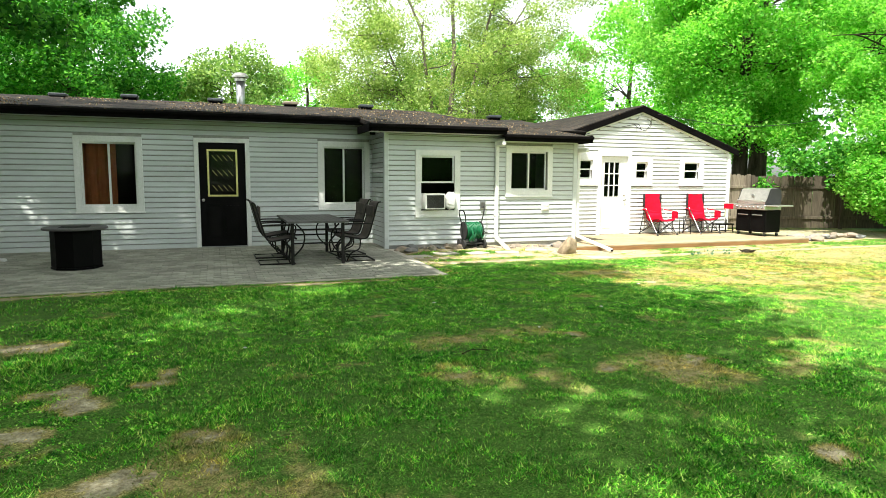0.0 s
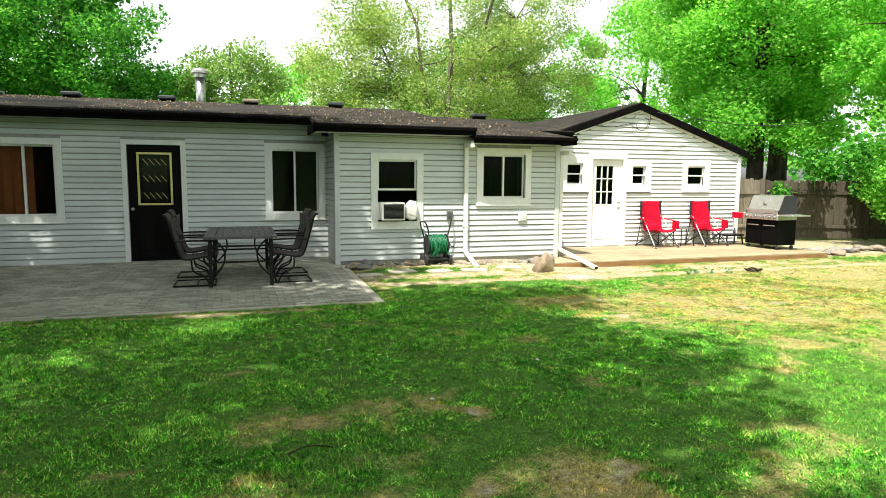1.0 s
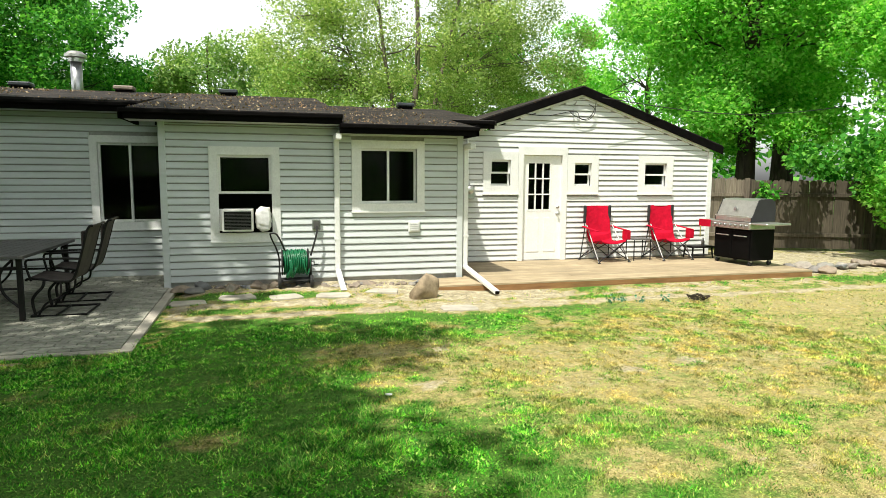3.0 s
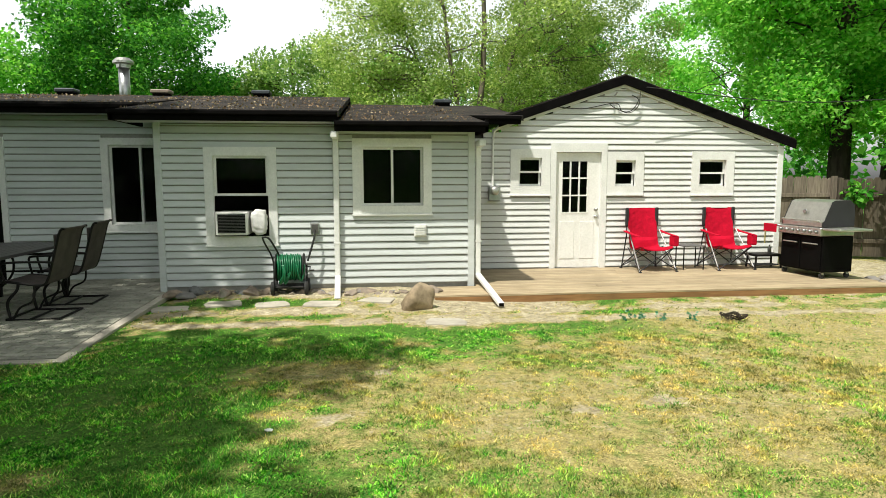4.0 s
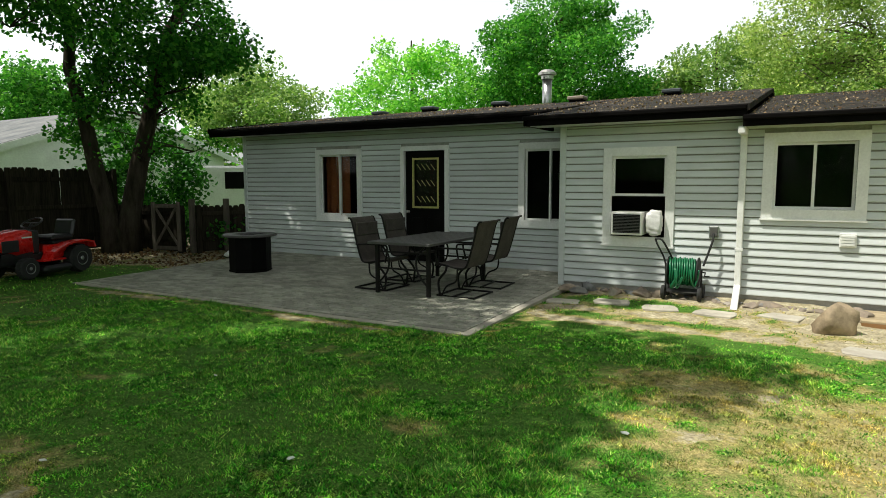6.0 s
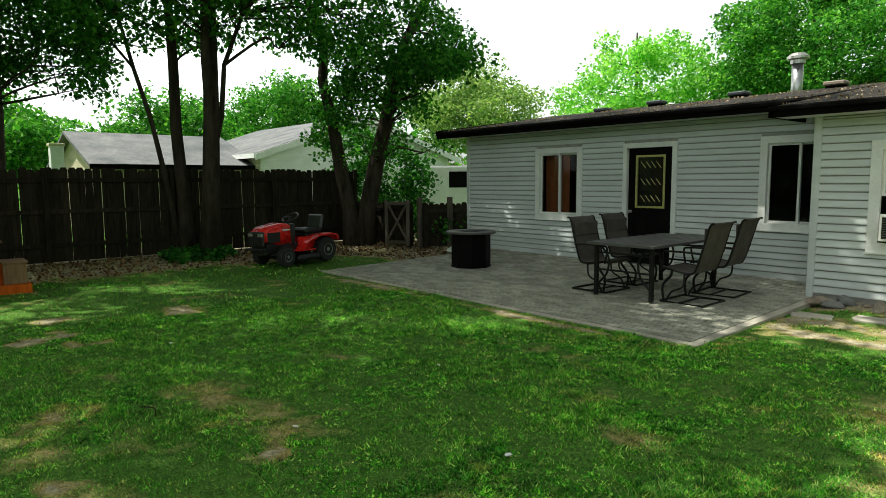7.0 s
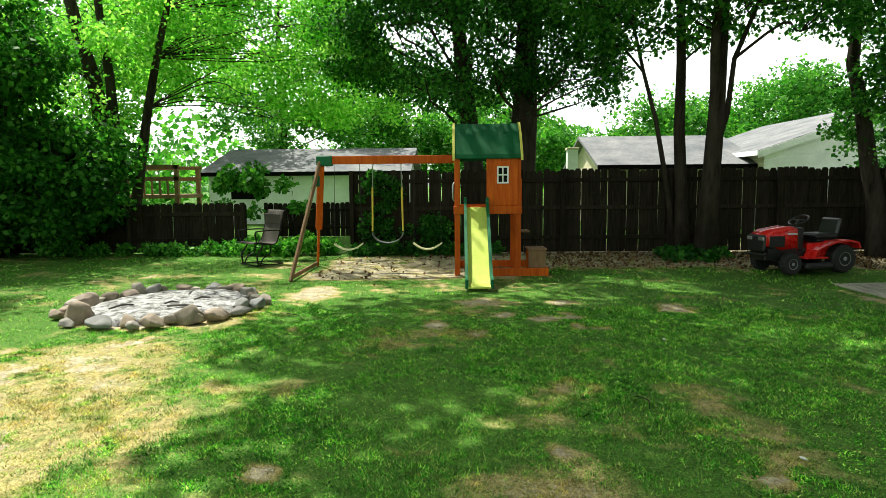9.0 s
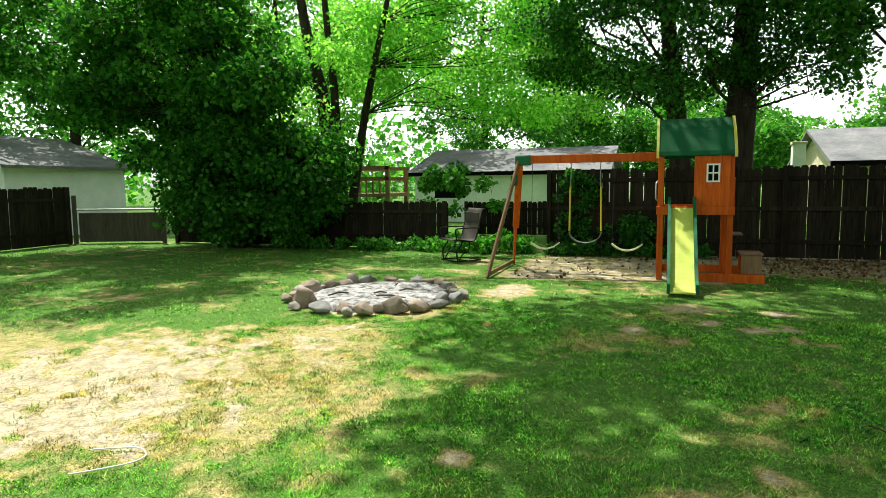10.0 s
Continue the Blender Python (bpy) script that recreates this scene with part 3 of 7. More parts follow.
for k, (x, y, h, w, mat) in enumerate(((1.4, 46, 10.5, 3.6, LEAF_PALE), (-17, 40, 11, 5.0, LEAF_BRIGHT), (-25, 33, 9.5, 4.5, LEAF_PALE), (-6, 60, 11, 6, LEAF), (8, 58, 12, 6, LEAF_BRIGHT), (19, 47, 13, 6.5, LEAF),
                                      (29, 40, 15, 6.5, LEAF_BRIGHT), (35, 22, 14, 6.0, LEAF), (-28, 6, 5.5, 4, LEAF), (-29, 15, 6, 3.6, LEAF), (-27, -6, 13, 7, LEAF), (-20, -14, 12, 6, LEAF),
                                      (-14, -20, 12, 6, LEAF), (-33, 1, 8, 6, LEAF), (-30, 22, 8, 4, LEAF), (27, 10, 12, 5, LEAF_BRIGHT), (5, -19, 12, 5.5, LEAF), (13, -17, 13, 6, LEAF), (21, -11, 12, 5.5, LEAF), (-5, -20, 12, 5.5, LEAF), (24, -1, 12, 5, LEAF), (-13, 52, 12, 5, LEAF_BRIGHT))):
    # the sparse ones south of the yard are unseen, added to darken window reflections
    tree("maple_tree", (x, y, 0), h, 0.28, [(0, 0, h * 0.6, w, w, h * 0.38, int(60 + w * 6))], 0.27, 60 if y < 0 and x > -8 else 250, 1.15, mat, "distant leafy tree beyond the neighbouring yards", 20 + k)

# undergrowth that closes the distance
r = np.random.RandomState(77)
a = r.uniform(0, 2 * np.pi, 260)
far = r.uniform(48, 75, 260)
cen = np.stack([np.cos(a) * far, np.sin(a) * far + 5, r.uniform(0.5, 6.5, 260)], -1)
tagged(new("far_woods", many_faces("far_woods", leaf_cloud(r, cen, r.uniform(2.5, 5.0, 260), 200, 0.6), 4, LEAF)), "distant green woods closing the view", "woods", kind="stuff")


# ---- house ----
# main walls' vinyl: their shade is put in as a greyer, cooler tone
siding = Mat("shaded_pale_vinyl", 0.5, 0, 0.35)
sc = siding.ramp(siding.noise(0.8, 5), (0.3, (0.55, 0.58, 0.58)), (0.7, (0.64, 0.67, 0.67)))
sc = siding.mix(sc, siding.ramp(siding.noise(3, 5, 0.7, (0.35, 1, 2.5)), (0.42, (0.82, 0.82, 0.8)), (0.6, (1, 1, 1))), 0.5, "MULTIPLY")
sc = siding.mix(sc, siding.ramp(siding.each(), (0, (0.94,) * 3), (1, (1, 1, 1))), 1.0, "MULTIPLY")
siding.base(sc).bump(siding.noise(30, 4, 0.6, (0.15, 1, 1)), 0.12, 0.004)
siding_w = Mat("white_vinyl", 0.5, 0, 0.35)
sc = siding_w.ramp(siding_w.noise(0.8, 5), (0.3, (0.63, 0.64, 0.63)), (0.7, (0.73, 0.73, 0.715)))
sc = siding_w.mix(sc, siding_w.ramp(siding_w.noise(3, 5, 0.7, (0.35, 1, 2.5)), (0.42, (0.85, 0.85, 0.83)), (0.6, (1, 1, 1))), 0.5, "MULTIPLY")
siding_w.base(sc).bump(siding_w.noise(30, 4, 0.6, (0.15, 1, 1)), 0.12, 0.004)
WHITE = simple("white_trim_paint", (0.78, 0.78, 0.76), 0.45, var=0.08, scale=4, bump=0.06)
DOORWHITE = simple("white_door_paint", (0.82, 0.81, 0.78), 0.4, var=0.06, scale=3, bump=0.05)
BLACK = simple("black_paint", (0.004, 0.0038, 0.0038), 0.5, spec=0.06, var=0.4, scale=5, bump=0.08)
FASCIA = simple("black_fascia_paint", (0.005, 0.0045, 0.0045), 0.8, spec=0.04, var=0.5, scale=6, bump=0.1)
# dark colour stands in for the lack of light inside the rooms
INNER = simple("unlit_room_plaster", (0.05, 0.045, 0.04), 0.9)
PLASTER = simple("block_wall", (0.35, 0.34, 0.32), 0.9)
BRASS = simple("brass_came", (0.62, 0.55, 0.22), 0.35, 0.6, var=0.2, scale=20)
STEEL = simple("galvanised_steel", (0.42, 0.43, 0.43), 0.35, 0.9, var=0.25, scale=7)
CHROME = simple("satin_metal", (0.55, 0.54, 0.51), 0.38, 0.85, var=0.15, scale=12)
RUBBER = simple("black_rubber", (0.018, 0.018, 0.018), 0.8)

gl = Mat("window_glass", 0.03)
gl.base((0.62, 0.65, 0.64))
gl.b.inputs["Transmission Weight"].default_value = 1.0
gl.b.inputs["IOR"].default_value = 1.2
GLASS = gl.m

shingle = Mat("asphalt_shingle", 0.95, 0, 0.2)
br = shingle.n.new("ShaderNodeTexBrick")
br.inputs["Scale"].default_value = 1.0
br.inputs["Brick Width"].default_value, br.inputs["Row Height"].default_value, br.inputs["Mortar Size"].default_value = 0.33, 0.14, 0.006
br.inputs["Color1"].default_value, br.inputs["Color2"].default_value, br.inputs["Mortar"].default_value = (0.018, 0.017, 0.017, 1), (0.06, 0.056, 0.053, 1), (0.008, 0.008, 0.008, 1)
shingle.l.new(shingle.coords((1, 1, 1), "World"), br.inputs["Vector"])
shc = shingle.mix(br.outputs["Color"], shingle.ramp(shingle.noise(1.6, 5), (0.35, (0.35, 0.34, 0.33)), (0.7, (0.95, 0.85, 0.75))), 0.8, "MULTIPLY")
shc = shingle.mix(shc, (0.20, 0.12, 0.06), shingle.ramp(shingle.noise(26, 3), (0.62, (0, 0, 0)), (0.68, (1, 1, 1))))
shingle.base(shc).bump(br.outputs["Fac"], 0.5, 0.01)

house = thing("house", "single-storey pale grey clapboard house with black roof edge", "house", (0, 0, 0))


def wall_boxes(bm, x0, x1, z0, z1, y, thick, holes):
    """A wall along x with holes (x0, x1, z0, z1) right through it."""
    holes = [(max(h[0], x0), min(h[1], x1), max(h[2], z0), min(h[3], z1)) for h in holes if h[2] < z1 and h[3] > z0]
    xs = sorted({x0, x1, *[h[0] for h in holes], *[h[1] for h in holes]})
    zs = sorted({z0, z1, *[h[2] for h in holes], *[h[3] for h in holes]})
    for a, b in zip(xs, xs[1:]):
        for c, d in zip(zs, zs[1:]):
            if not any(h[0] <= (a + b) / 2 <= h[1] and h[2] <= (c + d) / 2 <= h[3] for h in holes):
                box(bm, a, b, y, y + thick, c, d)
    bmesh.ops.remove_doubles(bm, verts=bm.verts[:], dist=0.0004)


COURSE = 0.102


def clad(parent, x0, x1, z0, z1, y, holes, material, gable=None):
    """Clapboards along x on a wall's face at y, cut round the holes; gable: a function of z giving the run left under the rake."""
    z, lap = z0, 0.012
    while z < z1 - 0.02:
        top = min(z + COURSE, z1)
        a0, a1 = (x0, x1) if gable is None else gable((z + top) / 2 + 0.02)
        a0, a1 = max(a0, x0), min(a1, x1)
        runs = [(a0, a1)] if a1 - a0 > 0.05 else []
        for h in holes:
            if h[2] < top - 0.03 and h[3] > z + 0.03:
                cut = []
                for a, b in runs:
                    if h[1] <= a or h[0] >= b:
                        cut.append((a, b))
                    else:
                        cut += [(a, h[0])] * (h[0] - a > 0.02) + [(h[1], b)] * (b - h[1] > 0.02)
                runs = cut
        for a, b in runs:
            bm = bmesh.new()
            vs = [bm.verts.new(p) for p in ((a, y, z), (b, y, z), (b, y - 0.030, z), (a, y - 0.030, z), (a, y - 0.031, z + 0.012), (b, y - 0.031, z + 0.012),
                                            (a, y - 0.014, top - 0.017), (b, y - 0.014, top - 0.017), (b, y, top - 0.017), (a, y, top - 0.017))]
            for f in ((0, 1, 2, 3), (3, 2, 5, 4), (4, 5, 7, 6), (6, 7, 8, 9), (0, 3, 4, 6, 9), (1, 8, 7, 5, 2)):
                bm.faces.new([vs[i] for i in f])
            part("clapboard", bm, material, parent)
        z = top


def window(name, x0, x1, z0, z1, y, sashes, label, trim=0.11, split=0.5, hung=False, inset=0.07):
    """A window: outer casing x0..x1, z0..z1 standing proud of the wall at y."""
    w = thing(name, label, "window", (0, 0, 0), kind="structure")
    f = y - 0.045
    bm = boxes((x0, x0 + trim, f, y + 0.01, z0, z1), (x1 - trim, x1, f, y + 0.01, z0, z1), (x0 + trim, x1 - trim, f, y + 0.01, z1 - trim, z1), (x0 + trim, x1 - trim, f, y + 0.01, z0, z0 + trim))
    part("window_frame", bm, WHITE, w)
    part("window_sill", boxes((x0 - 0.012, x1 + 0.012, y - 0.065, y, z0 - 0.022, z0)), WHITE, w)
    a, b, c, d = x0 + trim, x1 - trim, z0 + trim, z1 - trim
    s = 0.035
    mid = a + (b - a) * split
    midz = c + (d - c) * split
    if hung:
        cells = ((a, b, midz - s / 2, d, y + 0.012), (a, b, c, midz + s / 2, y + 0.045))
    else:
        cells = ((a, mid + s / 2, c, d, y + 0.012), (mid - s / 2, b, c, d, y + 0.045))
    for p, q, u, v, yy in cells[:sashes]:
        sash = part("sash", boxes((p, p + s, yy, yy + 0.03, u, v), (q - s, q, yy, yy + 0.03, u, v), (p + s, q - s, yy, yy + 0.03, u, u + s), (p + s, q - s, yy, yy + 0.03, v - s, v)), WHITE, w)
        pane = part("pane", boxes((p + s, q - s, yy + 0.012, yy + 0.016, u + s, v - s)), GLASS, sash)
        pane.visible_shadow = False
    return w


YM, YB, YG = 13.445, 12.287, 13.875
WIN0, WIN1 = (-2.42, -1.245, 0.715, 2.157), (2.125, 3.24, 0.72, 2.157)
BDOOR = (-0.315, 0.745, -0.03, 2.165)
WIN2, WIN3 = (3.924, 4.905, 0.605, 1.97), (5.96, 7.09, 1.025, 2.097)
WDOOR = (9.305, 10.315, -0.04, 2.13)
S1, S2, S3 = (8.60, 9.30, 1.25, 2.03), (10.32, 10.985, 1.25, 1.99), (11.87, 12.668, 1.24, 2.0)


def shrink(h, t=0.06):
    return (h[0] + t, h[1] - t, h[2] + t if h[2] > 0.2 else h[2], h[3] - t)


bm = bmesh.new()
wall_boxes(bm, -4.5, 3.31, -0.2, 2.52, YM, 0.16, [shrink(WIN0), shrink(WIN1), shrink(BDOOR)])
part("wall", bm, PLASTER, house)
bm = bmesh.new()
wall_boxes(bm, 3.31, 7.69, -0.2, 2.33, YB, 0.16, [shrink(WIN2), shrink(WIN3)])
box(bm, 3.31, 3.47, YB + 0.16, YM, -0.2, 2.45)
box(bm, 7.53, 7.69, YB + 0.16, YG, -0.2, 2.40)
part("wall", bm, PLASTER, house)
part("wall", boxes((-4.5, -4.34, YM + 0.16, 21.8, -0.2, 2.52), (-4.34, 8.2, 21.6, 21.8, -0.2, 2.52)), PLASTER, house)
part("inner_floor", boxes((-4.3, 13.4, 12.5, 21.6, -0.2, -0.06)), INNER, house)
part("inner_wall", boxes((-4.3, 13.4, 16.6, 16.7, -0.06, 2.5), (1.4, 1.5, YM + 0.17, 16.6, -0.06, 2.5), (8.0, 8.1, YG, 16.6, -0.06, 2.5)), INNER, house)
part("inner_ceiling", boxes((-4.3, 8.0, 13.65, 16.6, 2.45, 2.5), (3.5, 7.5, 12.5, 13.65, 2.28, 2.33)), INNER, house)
clad(house, -4.5, 3.31, -0.025, 2.5, YM, [WIN0, WIN1, BDOOR], siding.m)
clad(house, 3.36, 7.62, 0.02, 2.30, YB, [WIN2, WIN3], siding.m)
# clapboards of the short return beside the patio
z = -0.02
while z < 2.42:
    bm = bmesh.new()
    vs = [bm.verts.new(p) for p in ((3.31, YB + 0.06, z), (3.31, YM, z), (3.284, YM, z), (3.284, YB + 0.06, z), (3.298, YB + 0.06, z + COURSE - 0.017), (3.298, YM, z + COURSE - 0.017))]
    for f in ((0, 3, 2, 1), (3, 4, 5, 2), (0, 4, 3), (1, 2, 5)):
        bm.faces.new([vs[i] for i in f])
    part("clapboard", bm, siding.m, house)
    z += COURSE
# corner boards
for x0, x1, y0, y1, z1 in ((3.27, 3.36, YB - 0.036, YB + 0.06, 2.33), (7.62, 7.72, YB - 0.036, YB + 0.06, 2.30), (-4.53, -4.44, YM - 0.03, YM + 0.06, 2.5)):
    part("corner_board", boxes((x0, x1, y0, y1, -0.06, z1), bevel=0.006), siding.m, house)
window("window_1", *WIN0, YM, 2, "white sliding window with an orange curtain behind the glass")
window("window_2", *WIN1, YM, 2, "white sliding window with dark glass facing the patio")
window("window_3", *WIN2, YB, 1, "white sash window pushed up over an air conditioner", hung=True, split=0.52, trim=0.12)
window("window_4", *WIN3, YB, 2, "white sliding window with a dark room behind", trim=0.12)
CURTAIN = simple("orange_cloth", (0.42, 0.13, 0.045), 0.9, var=0.2)
bm = bmesh.new()
ribbon(bm, [(0.02 * math.sin(i * 1.7), i * 0.05) for i in range(13)], 0.8, 2.07, 0.006)
bmesh.ops.transform(bm, matrix=Matrix(((0, 0, 1, -2.34), (0, 1, 0, YM + 0.22), (1, 0, 0, 0), (0, 0, 0, 1))), verts=bm.verts[:])
cu = part("curtain", bm, CURTAIN, None)
tagged(cu, "rust-orange curtain hanging behind the window", "curtain")


def roof_slab(name, x0, x1, y0, z0, y1, z1, thick=0.12, y2=None, z2=None, parent=house):
    """A shingled slope from its eave (y0, z0) up to a ridge and down the back."""
    bm = bmesh.new()
    prof = [(y0, z0), (y1, z1)] + ([(y2, z2)] if y2 else [])
    ribbon(bm, prof, x0, x1, thick)
    return part(name, bm, shingle.m, parent)


roof_slab("roof", -4.98, 2.95, 12.95, 2.60, 17.3, 3.24, 0.08, 22.2, 2.55)
roof_slab("roof", 2.95, 5.80, 11.87, 2.40, 17.3, 3.25, 0.08, 22.2, 2.55)
roof_slab("roof", 5.80, 7.80, 11.87, 2.27, 17.3, 3.10, 0.08, 22.2, 2.5)
roof_slab("roof", 7.80, 8.75, 13.55, 2.52, 17.3, 3.10, 0.08, 22.2, 2.5)
for x0, x1, y, z in ((-5.01, 2.92, 12.92, 2.475), (2.86, 5.78, 11.83, 2.29), (5.74, 7.84, 11.83, 2.165), (7.84, 8.7, 13.52, 2.42)):
    fas = part("fascia", boxes((x0, x1, y, y + 0.035, z, z + 0.10), bevel=0.004), FASCIA, house)
    part("gutter", boxes((x0, x1, y - 0.055, y - 0.003, z + 0.075, z + 0.135), bevel=0.012), FASCIA, fas)
part("soffit", boxes((-4.95, 2.9, 12.96, YM, 2.495, 2.51), ), siding.m, house)
part("soffit", boxes((2.9, 5.75, 11.87, YB, 2.295, 2.31), (5.75, 7.78, 11.87, YB, 2.20, 2.215)), siding.m, house)
part("barge_board", boxes((2.88, 2.92, 11.83, 12.95, 2.29, 2.44)), FASCIA, house)
part("barge_board", boxes((7.80, 7.84, 11.83, 13.6, 2.17, 2.34)), FASCIA, house)
bm = bmesh.new()
ribbon(bm, [(12.92, 2.58), (17.3, 3.2), (22.2, 2.5)], -5.03, -4.98, 0.16)
part("barge_board", bm, FASCIA, house)

# the garage wing with its gable
wing = thing("garage_wing", "white clapboard gable wing with black rake boards", "house")
PX, PZ, SL = 10.58, 3.12, 0.337


def under(z):
    d = (PZ - z) / SL
    return PX - d, PX + d


bm = bmesh.new()
wall_boxes(bm, 7.9, 13.57, -0.2, 2.02, YG, 0.16, [shrink(h) for h in (WDOOR, S1, S2, S3)])
wall_boxes(bm, 7.9, 13.57, 2.02, 2.12, YG, 0.16, [shrink(WDOOR)])
vs = [bm.verts.new(p) for y in (YG, YG + 0.16) for p in ((7.9, y, 2.12), (13.4, y, 2.12), (PX, y, PZ - 0.03))]
for f in ((0, 1, 2), (3, 5, 4), (0, 3, 4, 1), (1, 4, 5, 2), (2, 5, 3, 0)):
    bm.faces.new([vs[i] for i in f])
part("wall", bm, PLASTER, wing)
part("wall", boxes((13.41, 13.57, YG + 0.16, 21.0, -0.2, 2.1)), PLASTER, wing)
clad(wing, 7.72, 13.5, -0.02, 3.08, YG, [WDOOR, S1, S2, S3], siding_w.m, under)
part("corner_board", boxes((13.49, 13.6, YG - 0.045, YG + 0.05, -0.03, 2.10), bevel=0.006), WHITE, wing)
for s in (-1, 1):
    run = 3.2 if s > 0 else 2.2
    y0 = YG - 0.09
    for nm, mat, up, th, ya, yb in (("roof", shingle.m, 0.16, 0.05, y0, 21.2), ("rake_board", FASCIA, 0.085, 0.15, y0 - 0.03, y0 + 0.01), ("rake_trim", WHITE, -0.01, 0.05, YG - 0.055, YG)):
        bm = bmesh.new()
        rr = run if nm != "rake_trim" else (2.92 if s > 0 else 2.3)
        pts = [(PX, PZ + up), (PX + s * rr, PZ + up - rr * SL)]
        vs = [bm.verts.new((x, y, z + t)) for y in (ya, yb) for x, z in pts for t in (-th / 2, th / 2)]
        for f in ((0, 1, 3, 2), (4, 6, 7, 5), (0, 2, 6, 4), (1, 5, 7, 3), (0, 4, 5, 1), (2, 3, 7, 6)):
            bm.faces.new([vs[i] for i in f])
        part(nm, bm, mat, wing)
for nm, h in (("window_5", S1), ("window_6", S2), ("window_7", S3)):
    window(nm, *h, YG, 2, "small white sash window with dark glass", trim=0.15, hung=True)


def door_black():
    d = thing("door_1", "black entry door with a brass-framed leaded glass panel", "door", (0, 0, 0), kind="structure")
    x0, x1, z0, z1 = BDOOR
    f = YM - 0.045
    part("door_frame", boxes((x0, x0 + 0.085, f, YM + 0.1, z0, z1), (x1 - 0.085, x1, f, YM + 0.1, z0, z1), (x0 + 0.085, x1 - 0.085, f, YM + 0.1, z1 - 0.085, z1)), WHITE, d)
    a, b, t = x0 + 0.09, x1 - 0.09, z1 - 0.09
    yy = YM + 0.02
    ga, gb, gc, gd = a + 0.15, b - 0.15, 1.0, t - 0.13
    slab = part("door_leaf", boxes((a, ga, yy, yy + 0.045, z0 + 0.02, t), (gb, b, yy, yy + 0.045, z0 + 0.02, t), (ga, gb, yy, yy + 0.045, z0 + 0.02, gc), (ga, gb, yy, yy + 0.045, gd, t)), BLACK, d)
    for u0, u1 in ((a + 0.13, (a + b) / 2 - 0.04), ((a + b) / 2 + 0.04, b - 0.13)):
        part("door_panel", boxes((u0, u1, yy - 0.008, yy, 0.18, 0.82), bevel=0.006), BLACK, slab)
    part("glass_frame", boxes((ga, ga + 0.035, yy - 0.012, yy + 0.02, gc, gd), (gb - 0.035, gb, yy - 0.012, yy + 0.02, gc, gd), (ga + 0.035, gb - 0.035, yy - 0.012, yy + 0.02, gc, gc + 0.035), (ga + 0.035, gb - 0.035, yy - 0.012, yy + 0.02, gd - 0.035, gd)), BRASS, slab, "brass frame of the glass panel")
    part("pane", boxes((ga + 0.035, gb - 0.035, yy + 0.012, yy + 0.018, gc + 0.035, gd - 0.035)), GLASS, slab)
    bm = bmesh.new()
    for row in (0.18, 0.5, 0.82):
        for k in range(4):
            cx, cz = ga + (gb - ga) * (0.24 + 0.175 * k), gc + (gd - gc) * row
            tube(bm, [(cx - 0.045, yy + 0.008, cz + 0.055), (cx + 0.045, yy + 0.008, cz - 0.055)], 0.006, 5)
    part("leading", bm, BRASS, slab, "slanting brass cames")
    kn = bmesh.new()
    lathe(kn, [(0.028, 0), (0.03, -0.006), (0.012, -0.012), (0.012, -0.035), (0.026, -0.045), (0.03, -0.06), (0.018, -0.072)], (a + 0.06, yy, 0.93), 14, "y")
    part("door_knob", kn, CHROME, slab, smooth=True)
    part("threshold", boxes((x0 + 0.085, x1 - 0.085, YM - 0.05, YM + 0.1, z0, z0 + 0.02)), STEEL, d)
    # dark sheet behind the leaf, added to stand in for the unlit room
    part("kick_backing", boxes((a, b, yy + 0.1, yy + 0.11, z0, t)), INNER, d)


def door_white():
    d = thing("door_2", "white panelled door with nine small panes", "door", (0, 0, 0), kind="structure")
    x0, x1, z0, z1 = WDOOR
    f = YG - 0.045
    part("door_frame", boxes((x0, x0 + 0.10, f, YG + 0.1, z0, z1), (x1 - 0.10, x1, f, YG + 0.1, z0, z1), (x0 + 0.10, x1 - 0.10, f, YG + 0.1, z1 - 0.15, z1)), WHITE, d)
    a, b, t = x0 + 0.10, x1 - 0.10, z1 - 0.155
    yy = YG + 0.02
    ga, gb, gc, gd = a + 0.12, b - 0.22, 0.93, t - 0.14
    slab = part("door_leaf", boxes((a, ga, yy, yy + 0.045, z0 + 0.01, t), (gb, b, yy, yy + 0.045, z0 + 0.01, t), (ga, gb, yy, yy + 0.045, z0 + 0.01, gc), (ga, gb, yy, yy + 0.045, gd, t)), DOORWHITE, d)
    for u0, u1 in ((a + 0.1, (a + b) / 2 - 0.05), ((a + b) / 2 + 0.05, b - 0.1)):
        part("door_panel", boxes((u0, u1, yy - 0.008, yy, 0.12, 0.78), bevel=0.006), DOORWHITE, slab)
    w, h = (gb - ga) / 3, (gd - gc) / 3
    part("muntins", boxes(*[(ga + w * k - 0.012, ga + w * k + 0.012, yy - 0.004, yy + 0.03, gc, gd) for k in (0, 1, 2, 3)], *[(ga, gb, yy - 0.006, yy + 0.03, gc + h * k - 0.012, gc + h * k + 0.012) for k in (0, 1, 2, 3)]), DOORWHITE, slab)
    for i in range(3):
        for j in range(3):
            p = part("pane", boxes((ga + w * i + 0.012, ga + w * (i + 1) - 0.012, yy + 0.012, yy + 0.016, gc + h * j + 0.012, gc + h * (j + 1) - 0.012)), GLASS, slab)
            p.visible_shadow = False
    kn = bmesh.new()
    for z in (0.86, 0.99):
        lathe(kn, [(0.03, 0), (0.03, -0.008), (0.014, -0.012), (0.014, -0.03), (0.026, -0.04), (0.026, -0.055), (0.01, -0.06)], (b - 0.07, yy, z), 14, "y")
    part("door_knob", kn, CHROME, slab, smooth=True)


door_black()
door_white()


